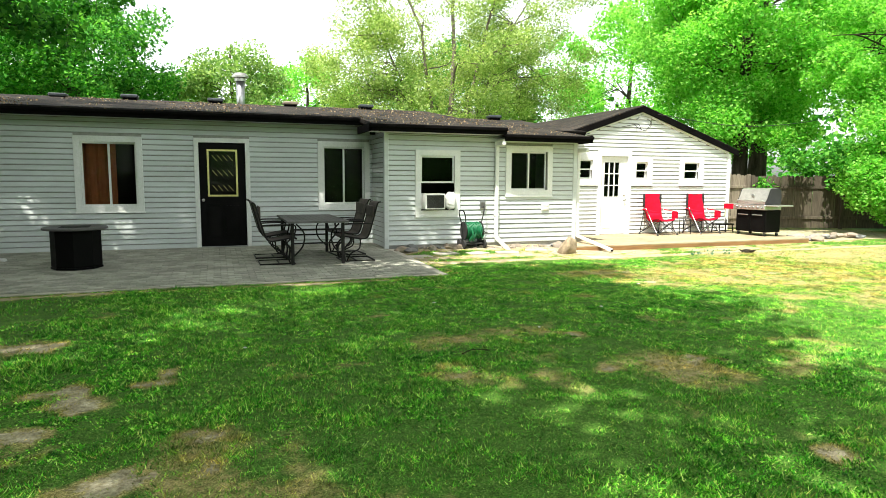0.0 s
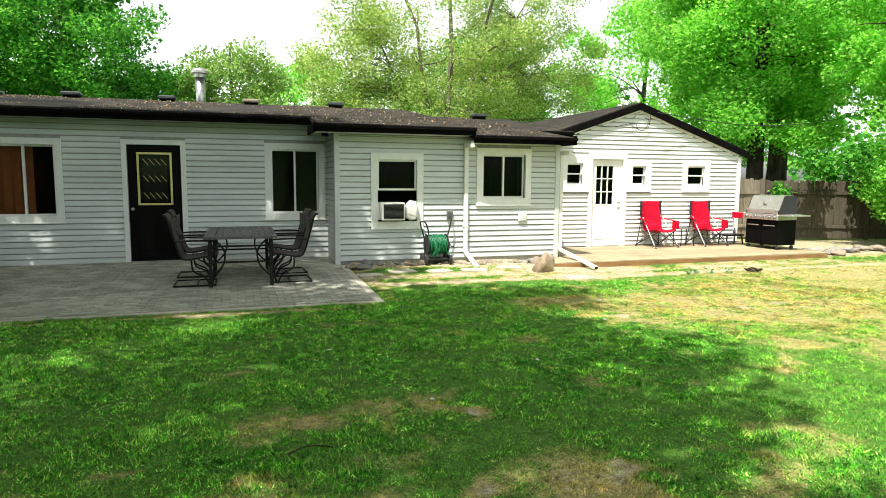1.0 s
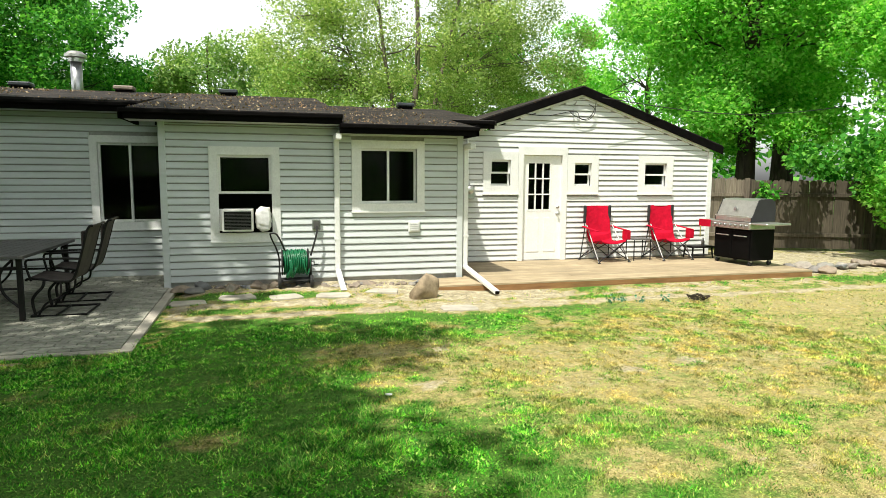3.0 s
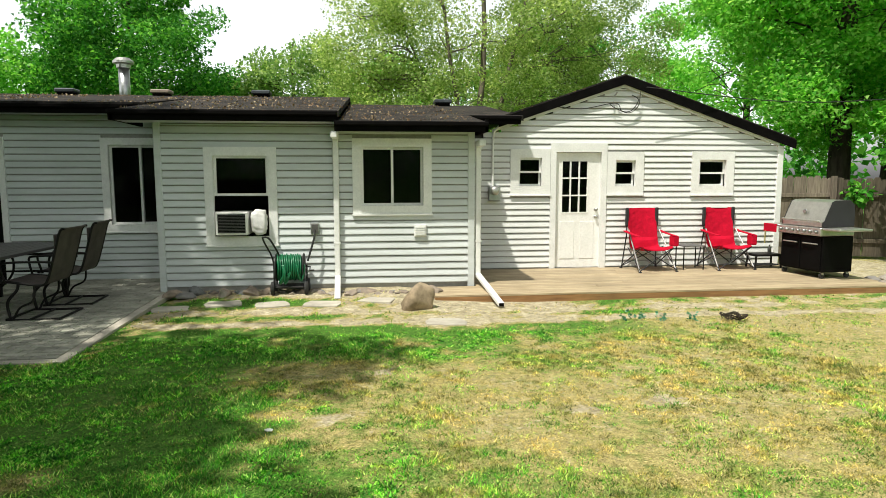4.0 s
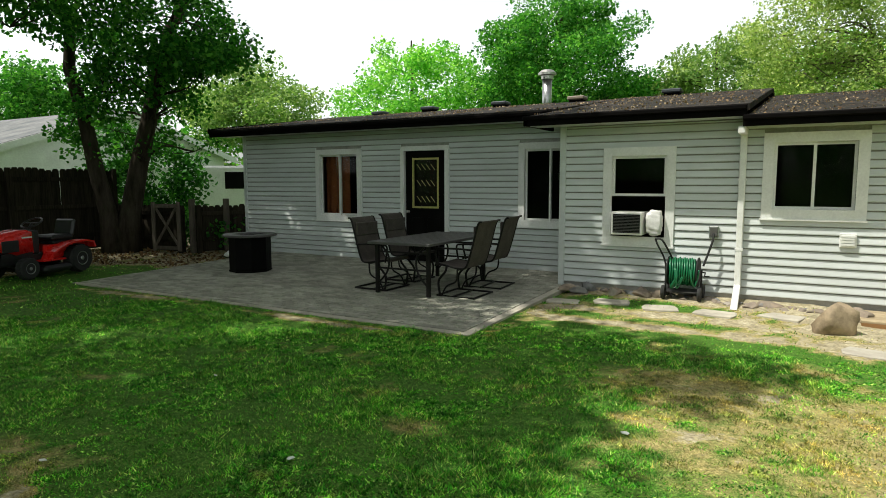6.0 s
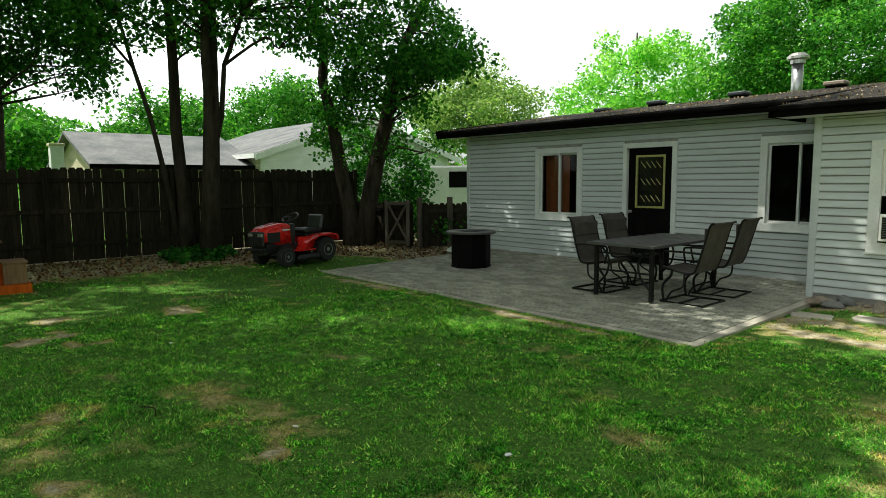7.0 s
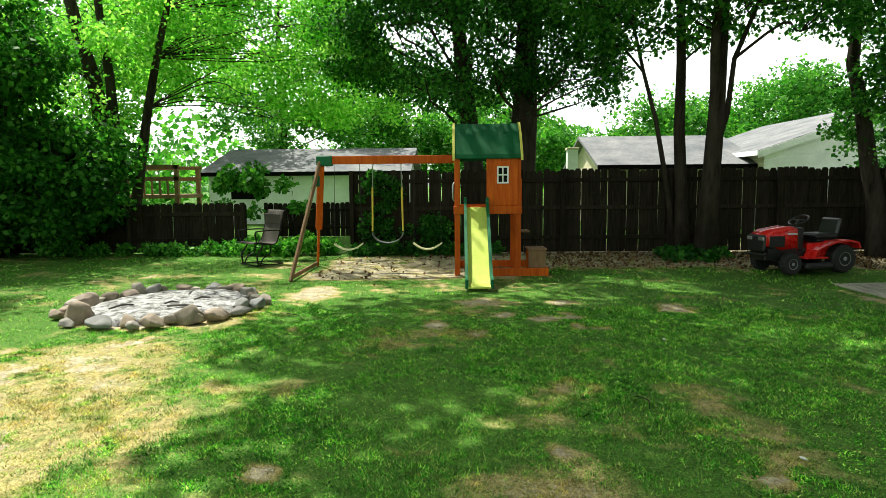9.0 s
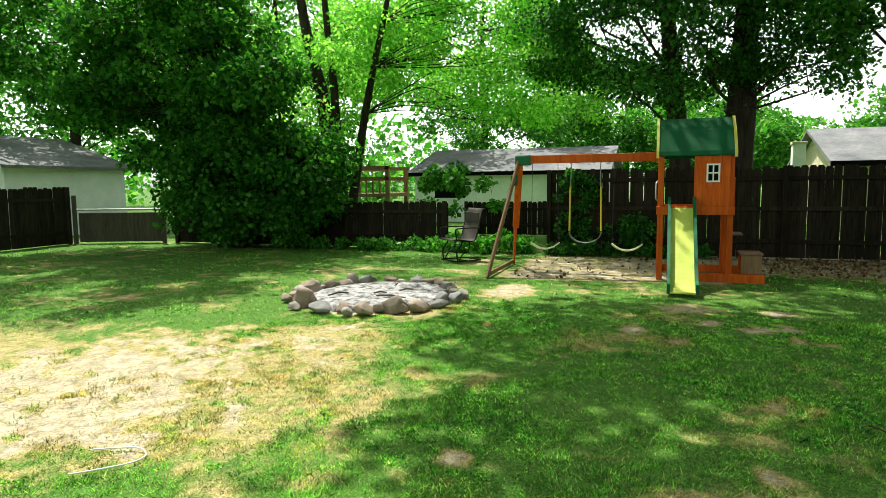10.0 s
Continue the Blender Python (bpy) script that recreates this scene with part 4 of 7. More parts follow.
# ---- patio and deck ----
PAVER = Mat("grey_paver", 0.9, 0, 0.25)
pc = PAVER.ramp(PAVER.noise(2.2, 5), (0.3, (0.29, 0.285, 0.235)), (0.7, (0.48, 0.47, 0.39)))
pc = PAVER.mix(pc, PAVER.ramp(PAVER.each(), (0, (0.74,) * 3), (1, (1.1,) * 3)), 1.0, "MULTIPLY")
pc = PAVER.mix(pc, PAVER.ramp(PAVER.island(), (0, (0.72,) * 3), (1, (1.1,) * 3)), 1.0, "MULTIPLY")
PAVER.base(PAVER.mix(pc, PAVER.ramp(PAVER.noise(40, 3), (0.4, (0.7,) * 3), (0.6, (1,) * 3)), 0.5, "MULTIPLY")).bump(PAVER.noise(60, 4), 0.4, 0.004)
CONCRETE = simple("weathered_concrete", (0.46, 0.42, 0.35), 0.95, var=0.3, scale=3, bump=0.5)
JOINT = simple("joint_sand", (0.028, 0.024, 0.019), 0.95, var=0.3, scale=12, bump=0.6)
DECKWOOD = wood("pale_deck_wood", (0.27, 0.20, 0.115), (0.52, 0.42, 0.27), (1, 14, 14), 0.8, 0.25)
# side fence wood twice: shade put into the brown, sunlight into the grey
SHADEDFENCE = wood("shaded_fence_wood", (0.045, 0.036, 0.024), (0.13, 0.105, 0.072), (14, 14, 1), 0.9, 0.3)
SUNLITFENCE = wood("sunlit_fence_wood", (0.13, 0.105, 0.078), (0.30, 0.25, 0.19), (14, 14, 1), 0.9, 0.3)
RIMWOOD = wood("orange_brown_rim_wood", (0.20, 0.10, 0.035), (0.38, 0.20, 0.08), (1, 14, 14), 0.85, 0.2)
# weathered wood, darkened further: the shade of the trees is put into it
FENCEWOOD = wood("shaded_weathered_wood", (0.014, 0.012, 0.008), (0.054, 0.045, 0.031), (14, 14, 1), 0.9, 0.4)
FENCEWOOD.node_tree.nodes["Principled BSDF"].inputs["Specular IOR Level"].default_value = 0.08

patio = thing("patio", "grey concrete paver patio beside the house", "patio", kind="structure")
def sloped(x0, x1, y0, y1, drop, deep=0.12):
    """A slab under the fall of the patio, its top this far below the pavers."""
    bm = bmesh.new()
    vs = [bm.verts.new((x, y, patio_z(y) - d)) for d in (drop + deep, drop) for y in (y0, y1) for x in (x0, x1)]
    for f in ((0, 2, 3, 1), (4, 5, 7, 6), (0, 1, 5, 4), (2, 6, 7, 3), (0, 4, 6, 2), (1, 3, 7, 5)):
        bm.faces.new([vs[i] for i in f])
    return bm


part("bed", sloped(-3.72, 3.336, 9.12, YM, 0.026), JOINT, patio)
for seg in ((-3.75, 3.45, 9.0, 9.10), (3.338, 3.45, 9.10, 12.22)):
    part("edging", sloped(*seg, 0.006), CONCRETE, patio, "pale concrete edging")

deck = thing("deck", "low pale wooden deck along the wing", "deck", kind="structure")
DZ = -0.04
y = 11.50
while y < 13.8:
    x0, x1 = (7.05 if y < 12.2 else 7.74), 13.94
    n = 2
    cutx = [x0, x0 + (x1 - x0) * (0.35 + 0.3 * ((y * 7.3) % 1)), x1]
    for a, b in zip(cutx, cutx[1:]):
        part("board", boxes((a + 0.002, b - 0.002, y, y + 0.131, DZ - 0.03, DZ), bevel=0.004), DECKWOOD, deck)
    y += 0.14
part("rim_joist", boxes((7.06, 13.93, 11.50, 11.54, -0.19, DZ - 0.031)), RIMWOOD, deck)
part("rim_joist", boxes((7.06, 7.10, 11.54, 12.2, -0.19, DZ - 0.031)), RIMWOOD, deck)
part("rim_joist", boxes((13.89, 13.93, 11.54, 13.8, -0.19, DZ - 0.031)), RIMWOOD, deck)


# ---- fences ----
def picket_mesh(w, h, material, t=0.018):
    bm = bmesh.new()
    prof = [(-w / 2, 0), (w / 2, 0), (w / 2, h - 0.05), (w / 2 - 0.03, h), (-w / 2 + 0.03, h), (-w / 2, h - 0.05)]
    fr = [bm.verts.new((x, 0, z)) for x, z in prof]
    bk = [bm.verts.new((x, t, z)) for x, z in prof]
    bm.faces.new(fr)
    bm.faces.new(bk[::-1])
    for i in range(6):
        j = (i + 1) % 6
        bm.faces.new((fr[j], fr[i], bk[i], bk[j]))
    return solid("picket", bm, material)


def fence(label, a, b, h, pw=0.14, gap=0.003, rails=(0.3, 0.95, 1.55), post=2.4, seed=1, z0=-0.02, material=FENCEWOOD):
    """A plank fence from a to b; its rails and posts are on the left of that way."""
    r = random.Random(seed)
    a, b = Vector((*a, 0)), Vector((*b, 0))
    L = (b - a).length
    turn = math.degrees(math.atan2(b.y - a.y, b.x - a.x))
    f = thing("fence", label, "fence", (a.x, a.y, z0), turn)
    meshes = [picket_mesh(pw, h * k, material) for k in (0.985, 1.0, 1.012)]
    x = pw / 2
    while x < L:
        if r.random() > 0.006:
            piece("picket", r.choice(meshes), f, pose(x + r.uniform(-0.008, 0.008), r.uniform(-0.007, 0.007), 0.02, 0, r.uniform(-0.5, 0.5), r.uniform(-1.5, 1.5)))
        x += pw + gap * (r.uniform(1.5, 3.5) if r.random() < 0.2 else r.uniform(-1.5, 0.6))
    for z in rails:
        part("rail", boxes((0, L, 0.022, 0.06, z, z + 0.085), bevel=0.004), material, f)
    n = max(1, round(L / post))
    for i in range(n + 1):
        x = min(max(i * L / n, 0.05), L - 0.05)
        part("post", boxes((x - 0.045, x + 0.045, 0.062, 0.15, 0, h + 0.03), bevel=0.006), material, f)
    return f


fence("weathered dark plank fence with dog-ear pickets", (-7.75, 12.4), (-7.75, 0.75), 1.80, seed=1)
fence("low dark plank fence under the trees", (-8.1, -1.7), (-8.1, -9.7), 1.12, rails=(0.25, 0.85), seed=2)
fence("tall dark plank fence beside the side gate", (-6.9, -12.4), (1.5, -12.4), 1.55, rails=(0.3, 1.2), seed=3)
fence("grey plank fence behind the grill, sunlit tone put into its colour", (15.9, 15.5), (13.6, 15.7), 1.66, rails=(0.3, 1.25), seed=4, z0=-0.12, material=SUNLITFENCE)
fence("weathered plank fence, the shade of maples put into its brown", (21.0, 13.2), (15.9, 15.4), 1.62, rails=(0.3, 1.25), seed=5, z0=-0.12, material=SHADEDFENCE)


# ---- neighbours ----
ROOFGREY = Mat("pale_shingle", 0.9, 0, 0.2)
ROOFGREY.base(ROOFGREY.mix(ROOFGREY.ramp(ROOFGREY.noise(1.2, 5), (0.3, (0.12, 0.13, 0.14)), (0.7, (0.26, 0.26, 0.26))), ROOFGREY.ramp(ROOFGREY.noise(9, 4), (0.35, (0.7,) * 3), (0.65, (1,) * 3)), 0.7, "MULTIPLY")).bump(ROOFGREY.noise(30, 4), 0.4, 0.02)
CREAM = simple("cream_siding", (0.62, 0.56, 0.40), 0.7, var=0.15, scale=2)
FARWHITE = simple("white_siding", (0.87, 0.88, 0.88), 0.6, var=0.1, scale=2)


def gable_house(label, x0, x1, y0, y1, eave, ridge, wallmat, along="y", over=0.35, windows=(), sidemat=None):
    """A far house: walls, a gabled roof, boards, windows in its near wall (x1)."""
    h = thing("neighbour_house", label, "house")
    bm = boxes((x0, x1, y0, y1, -0.1, eave))
    if along == "y":
        m = (x0 + x1) / 2
        tri = [[(x0, y, eave), (x1, y, eave), (m, y, ridge - 0.08)] for y in (y0, y1)]
    else:
        m = (y0 + y1) / 2
        tri = [[(x, y0, eave), (x, y1, eave), (x, m, ridge - 0.08)] for x in (x0, x1)]
    vs = [bm.verts.new(p) for t in tri for p in t]
    for f in ((0, 1, 2), (3, 5, 4), (0, 3, 4, 1), (1, 4, 5, 2), (2, 5, 3, 0)):
        bm.faces.new([vs[i] for i in f])
    part("wall", bm, wallmat, h)
    bm = bmesh.new()
    if along == "y":
        P = [(x0 - over, eave - 0.1), (m, ridge), (x1 + over, eave - 0.1)]
        V = [[bm.verts.new((x, y, z + t)) for t in (0, 0.1)] for y in (y0 - over, y1 + over) for x, z in P]
    else:
        P = [(y0 - over, eave - 0.1), (m, ridge), (y1 + over, eave - 0.1)]
        V = [[bm.verts.new((x, y, z + t)) for t in (0, 0.1)] for x in (x0 - over, x1 + over) for y, z in P]
    for i in (0, 1):
        a, b, c, d = V[i], V[i + 1], V[i + 4], V[i + 3]
        for q in ((a[1], b[1], c[1], d[1]), (a[0], d[0], c[0], b[0]), (a[0], b[0], b[1], a[1]), (d[0], d[1], c[1], c[0])):
            bm.faces.new(q)
    for i, j in ((0, 3), (2, 5)):
        bm.faces.new((V[i][0], V[i][1], V[j][1], V[j][0]))
    part("roof", bm, ROOFGREY.m, h)
    zz = 0.9
    while zz < eave - 0.1:
        part("clapboard", boxes((x1, x1 + 0.02, y0, y1, zz, zz + 0.135)), wallmat, h)
        part("clapboard", boxes((x0, x1, y0 - 0.02, y0, zz, zz + 0.135)), sidemat or wallmat, h)
        zz += 0.15
    # along y: dark eave board, the gutter's shadow put into its black
    part("eave_board", boxes((x1 + over - 0.0, x1 + over + 0.03, y0 - over, y1 + over, eave - 0.16, eave + 0.0)) if along == "y" else boxes((x0 - over, x1 + over, y0 - over - 0.03, y0 - over, eave - 0.16, eave)), FASCIA if along == "y" else FARWHITE, h)
    if along == "x":
        bm = bmesh.new()
        for s0, s1 in (((y0 - over, eave - 0.1), (m, ridge)), ((m, ridge), (y1 + over, eave - 0.1))):
            vs = [bm.verts.new((x, y, z + t)) for x in (x1 + over, x1 + over + 0.04) for y, z in (s0, s1) for t in (-0.14, 0.08)]
            for f in ((0, 1, 3, 2), (4, 6, 7, 5), (0, 2, 6, 4), (1, 5, 7, 3), (0, 4, 5, 1), (2, 3, 7, 6)):
                bm.faces.new([vs[i] for i in f])
        part("rake_board", bm, FARWHITE, h)
    for a, b, c, d in windows:
        w = part("window", boxes((x1 - 0.02, x1 + 0.05, a, b, c, d)), FARWHITE, h)
        part("pane", boxes((x1 + 0.03, x1 + 0.056, a + 0.08, b - 0.08, c + 0.08, d - 0.08)), BLACK, w)
    return h


gable_house("low white garage with grey shingle roof beyond the fence", -26, -19, -6.8, 1.0, 2.05, 3.05, FARWHITE, "y", 0.3, windows=((-6.0, -4.5, 0.9, 1.75),))
gable_house("neighbouring house with grey weathered shingle roof", -22, -15.5, 8.1, 13.0, 2.1, 3.2, CREAM, "y", 0.3)
gable_house("cream neighbouring house with white gable trim", -24, -14.8, 13.1, 21.9, 2.5, 4.0, FARWHITE, "x", sidemat=CREAM)
gable_house("white neighbouring house beyond the side fence", -12, -7.5, -22, -15.5, 2.25, 3.3, FARWHITE, "x")


# ---- things by the house ----
TABLEMETAL = simple("dark_bronze_metal", (0.012, 0.011, 0.010), 0.5, 0.2, spec=0.25, var=0.3, scale=10)
TABLETOP = simple("grey_slat_paint", (0.10, 0.096, 0.092), 0.5, 0.1, var=0.25, scale=6)
sl = Mat("taupe_sling_cloth", 0.85)
wv = sl.n.new("ShaderNodeTexChecker")
wv.inputs["Scale"].default_value = 160
sl.l.new(sl.coords(), wv.inputs["Vector"])
sl.base(sl.mix(sl.ramp(sl.noise(5, 4), (0.3, (0.050, 0.041, 0.034)), (0.7, (0.095, 0.080, 0.066))), sl.mix((0.8,) * 3, (1.0,) * 3, wv.outputs["Fac"]), 1.0, "MULTIPLY")).bump(wv.outputs["Fac"], 0.3, 0.002)
SLING = sl.m


def patio_table():
    t = thing("patio_table", "dark metal patio table with grey slatted top", "table", (1.66, 11.30, patio_z(11.3)))
    t.matrix_basis = t.matrix_basis @ Matrix.Scale(1.05, 4)
    w, l, h = 0.48, 0.92, 0.70
    top = part("tabletop", boxes((-w, -w + 0.05, -l, l, h - 0.035, h), (w - 0.05, w, -l, l, h - 0.035, h), (-w + 0.05, w - 0.05, -l, -l + 0.05, h - 0.035, h), (-w + 0.05, w - 0.05, l - 0.05, l, h - 0.035, h), bevel=0.004), TABLETOP, t)
    n = 9
    sw = (2 * w - 0.1) / n
    for i in range(n):
        x = -w + 0.05 + sw * i
        part("slat", boxes((x + 0.004, x + sw - 0.004, -l + 0.05, l - 0.05, h - 0.022, h - 0.002), bevel=0.003), TABLETOP, top)
    for sx in (-1, 1):
        for sy in (-1, 1):
            bm = bmesh.new()
            box(bm, sx * 0.40 - 0.025, sx * 0.40 + 0.025, sy * 0.80 - 0.025, sy * 0.80 + 0.025, 0.0, h - 0.04, bevel=0.005)
            tube(bm, spline([(sx * 0.38, sy * 0.8, 0.14), (sx * 0.24, sy * 0.8, 0.3), (sx * 0.22, sy * 0.8, 0.5), (sx * 0.34, sy * 0.8, h - 0.05)], 5), 0.014, 6)
            part("leg", bm, TABLEMETAL, t)
    for y in (-0.8, 0.8):
        for z in (0.34, 0.56):
            part("stretcher", tubes(([(-0.4, y, z), (0.4, y, z)], 0.013)), TABLEMETAL, t)


def sling_chair(at, turn, label, group="sling chairs"):
    """Faces -y in its own frame; a sled base under a springy seat."""
    c = thing("sling_chair", label, "chair", at, turn, group)
    c.matrix_basis = c.matrix_basis @ Matrix.Scale(1.045, 4)
    run = [(-0.27, 0.40), (-0.25, 0.425), (-0.12, 0.415), (0.06, 0.385), (0.16, 0.39), (0.21, 0.46), (0.26, 0.62), (0.31, 0.80), (0.345, 0.93), (0.375, 0.985), (0.41, 0.99)]
    P = [(p.x, p.y) for p in spline([(a, b, 0) for a, b in run], 4)]
    bm = bmesh.new()
    ribbon(bm, P, -0.255, 0.255, 0.014)
    part("sling", bm, SLING, c, "taupe woven sling")
    part("headrest", boxes((-0.25, 0.25, 0.275, 0.30, 0.74, 0.93), bevel=0.01), SLING, c)
    for s in (-1, 1):
        x = s * 0.272
        part("side_rail", tubes((spline([(x, a, b) for a, b in run], 4), 0.014), sides=7), TABLEMETAL, c, smooth=True)
        part("leg", tubes((spline([(x, -0.20, 0.02), (x, -0.22, 0.2), (x, -0.12, 0.33), (x, -0.1, 0.40)], 5), 0.016), sides=7), TABLEMETAL, c, smooth=True)
        part("spring_leg", tubes((spline([(x, -0.17, 0.02), (x, -0.1, 0.14), (x, 0.04, 0.22), (x, 0.06, 0.385)], 5), 0.012), sides=7), TABLEMETAL, c, smooth=True)
        part("armrest", tubes((spline([(x * 1.04, 0.275, 0.63), (x * 1.08, 0.1, 0.64), (x * 1.08, -0.18, 0.635), (x * 1.08, -0.26, 0.60), (x * 1.04, -0.22, 0.40)], 5), 0.013), sides=7), TABLEMETAL, c, smooth=True)
    part("sled_base", tubes(([(-0.28, -0.24, 0.014), (-0.28, 0.30, 0.014), (0.28, 0.30, 0.014), (0.28, -0.24, 0.014), (-0.28, -0.24, 0.014)], 0.014), ([(-0.28, 0.0, 0.014), (0.28, 0.0, 0.014)], 0.012), sides=6), TABLEMETAL, c)
    part("seat_bar", tubes(([(-0.27, -0.1, 0.395), (0.27, -0.1, 0.395)], 0.011), ([(-0.27, 0.07, 0.365), (0.27, 0.07, 0.365)], 0.011), sides=6), TABLEMETAL, c)
    return c


patio_table()
CH = "dark metal sling chair pulled up to the patio table"
sling_chair((1.04, 10.90, patio_z(10.9)), 90, CH)
sling_chair((1.02, 11.70, patio_z(11.7)), 90, CH)
sling_chair((2.36, 10.93, patio_z(10.93)), -90, CH)
sling_chair((2.36, 11.72, patio_z(11.72)), -86, CH)
sling_chair((-5.85, -0.70, -0.01), 48, "lone weathered sling chair under the trees")


def fire_table():
    f = thing("fire_table", "black eight-sided fire table with round overhanging top", "fire table", (-2.05, 11.2, patio_z(11.2)), 4)
    f.matrix_basis = f.matrix_basis @ Matrix.Scale(1.04, 4)
    part("body", lathe(bmesh.new(), [(0.34, 0.03), (0.345, 0.05), (0.345, 0.57), (0.34, 0.59)], (0, 0, 0), 8), BLACK, f)
    part("plinth", lathe(bmesh.new(), [(0.355, 0.0), (0.355, 0.03)], (0, 0, 0), 8), BLACK, f)
    part("tabletop", lathe(bmesh.new(), [(0.43, 0.59), (0.45, 0.60), (0.45, 0.62), (0.435, 0.63)], (0, 0, 0), 24), TABLETOP, f, "dark grey slab top")
    part("burner_lid", boxes((-0.2, 0.2, -0.2, 0.2, 0.626, 0.634), bevel=0.003), BLACK, f)


fire_table()


def air_conditioner():
    a = thing("air_conditioner", "white window air conditioner with dark louvred grille", "air conditioner")
    x0, x1, y0, z0, z1 = 4.09, 4.52, YB - 0.20, 0.755, 1.075
    part("case", boxes((x0, x1, y0, YB + 0.25, z0, z1), bevel=0.012), DOORWHITE, a)
    part("grille_backing", boxes((x0 + 0.03, x1 - 0.03, y0 - 0.006, y0 - 0.001, z0 + 0.03, z1 - 0.03)), BLACK, a)
    for i in range(12):
        z = z0 + 0.04 + i * 0.0205
        part("louvre", boxes((x0 + 0.03, x1 - 0.03, y0 - 0.014, y0 - 0.006, z, z + 0.007)), TABLETOP, a)
    part("accordion_panel", boxes((4.045, x0, YB + 0.005, YB + 0.02, z0, z1)), WHITE, a)
    b = bmesh.new()
    bmesh.ops.create_icosphere(b, subdivisions=4, radius=1.0)
    for v in b.verts:
        n = noise.noise(v.co * 1.6) * 0.16 + noise.noise(v.co * 5.0) * 0.05 + 0.035 * math.sin(v.co.z * 16 + 3 * v.co.x)
        c = [math.copysign(abs(k) ** 0.7, k) for k in v.co]
        v.co = Vector((c[0] * 0.115, c[1] * 0.07, c[2] * 0.175)) * (1 + n)
        v.co += Vector((4.665, YB - 0.10, 0.93))
    tagged(part("stuffed_bag", b, simple("white_plastic_bag", (0.70, 0.69, 0.68), 0.35, var=0.15, scale=14), None, smooth=True), "crumpled white plastic bag stuffed beside the air conditioner", "bag")


air_conditioner()
HOSE = simple("green_hose", (0.006, 0.13, 0.05), 0.4, var=0.25, scale=20)


def hose_reel():
    h = thing("hose_reel_cart", "black hose reel cart wound with green garden hose", "hose reel", (5.09, 12.02, -0.06))
    drum = part("drum", lathe(bmesh.new(), [(0.06, -0.19), (0.06, 0.19)], (0, 0, 0.37), 16, "x"), RUBBER, h)
    for s in (-1, 1):
        part("flange", lathe(bmesh.new(), [(0.19, s * 0.185 - 0.008), (0.195, s * 0.185), (0.19, s * 0.185 + 0.008)], (0, 0, 0.37), 24, "x"), RUBBER, drum)
    for layer, rad in ((0, 0.115), (1, 0.15), (2, 0.172)):
        pts = []
        for i in range(200):
            a = i * 2 * math.pi / 18
            pts.append((-0.165 + 0.33 * i / 199 + 0.012 * math.sin(i * 0.7 + layer), rad * math.cos(a) * (1 + 0.04 * math.sin(i * 1.3)), 0.37 + rad * math.sin(a) * (1 + 0.05 * math.sin(i * 0.9 + layer))))
        part("hose", tubes((pts, 0.0125), sides=6), HOSE, h, "coiled green hose", smooth=True)
    r = random.Random(4)
    bm = bmesh.new()
    for k in range(5):
        x = r.uniform(-0.13, 0.13)
        tube(bm, spline([(x, -0.17, 0.42), (x + 0.02, -0.2, 0.3), (x + r.uniform(-0.05, 0.08), -0.17, r.uniform(0.14, 0.22)), (x + 0.09, -0.16, 0.3), (x + 0.1, -0.15, 0.42)], 5), 0.012, 6)
    part("loose_loops", bm, HOSE, h, "hanging loops of green hose", smooth=True)
    for s in (-1, 1):
        x = s * 0.225
        part("frame_side", tubes((spline([(x, 0.1, 0.06), (x, 0.0, 0.12), (x, 0.0, 0.4), (x - 0.03, -0.02, 0.55), (x - 0.10, -0.1, 0.72), (x - 0.12, -0.14, 0.80)] if s < 0 else [(x, 0.1, 0.06), (x, 0, 0.12), (x, 0, 0.40)], 5), 0.012), ([(x, -0.16, 0.08), (x, 0.16, 0.08)], 0.012), sides=7), RUBBER, h)
        for y in (-0.13, 0.14):
            part("wheel", lathe(bmesh.new(), [(0.05, x - 0.022), (0.088, x - 0.022), (0.095, x), (0.088, x + 0.022), (0.05, x + 0.022)], (0, y, 0.095), 18, "x"), RUBBER, h)
    part("handle", tubes((spline([(-0.345, -0.14, 0.80), (-0.26, -0.16, 0.79), (-0.19, -0.1, 0.66), (-0.14, 0, 0.52)], 5), 0.013), sides=7), RUBBER, h)
    part("tray", boxes((-0.22, 0.22, -0.15, 0.15, 0.10, 0.118), bevel=0.004), RUBBER, h)
    part("crank", tubes(([(0.23, 0, 0.37), (0.27, 0, 0.37), (0.27, -0.06, 0.33), (0.33, -0.06, 0.33)], 0.01), sides=6), RUBBER, h)


hose_reel()
# outlet, its hose tap and vent
o = thing("wall_outlet", "grey weatherproof outlet box on the siding", "outlet", (5.42, YB - 0.03, 0.83))
part("box", boxes((-0.06, 0.06, -0.045, 0.005, -0.08, 0.08), bevel=0.008), STEEL, o)
part("cover", boxes((-0.045, 0.045, -0.056, -0.045, -0.06, 0.06), bevel=0.004), TABLETOP, o)
part("cord", tubes((spline([(0.0, -0.06, -0.02), (0.0, -0.1, -0.1), (-0.04, -0.12, -0.25), (-0.10, -0.14, -0.45)], 5), 0.014), sides=6), RUBBER, o, "black cord plugged into the box")
v = thing("wall_vent", "small white louvred dryer vent on the siding", "vent", (6.92, YB - 0.03, 0.78))
part("frame", boxes((-0.09, 0.09, -0.03, 0.005, -0.085, 0.085), bevel=0.006), WHITE, v)
for k in range(4):
    part("louvre", boxes((-0.07, 0.07, -0.045, -0.028, -0.06 + k * 0.033, -0.037 + k * 0.033)), WHITE, v)


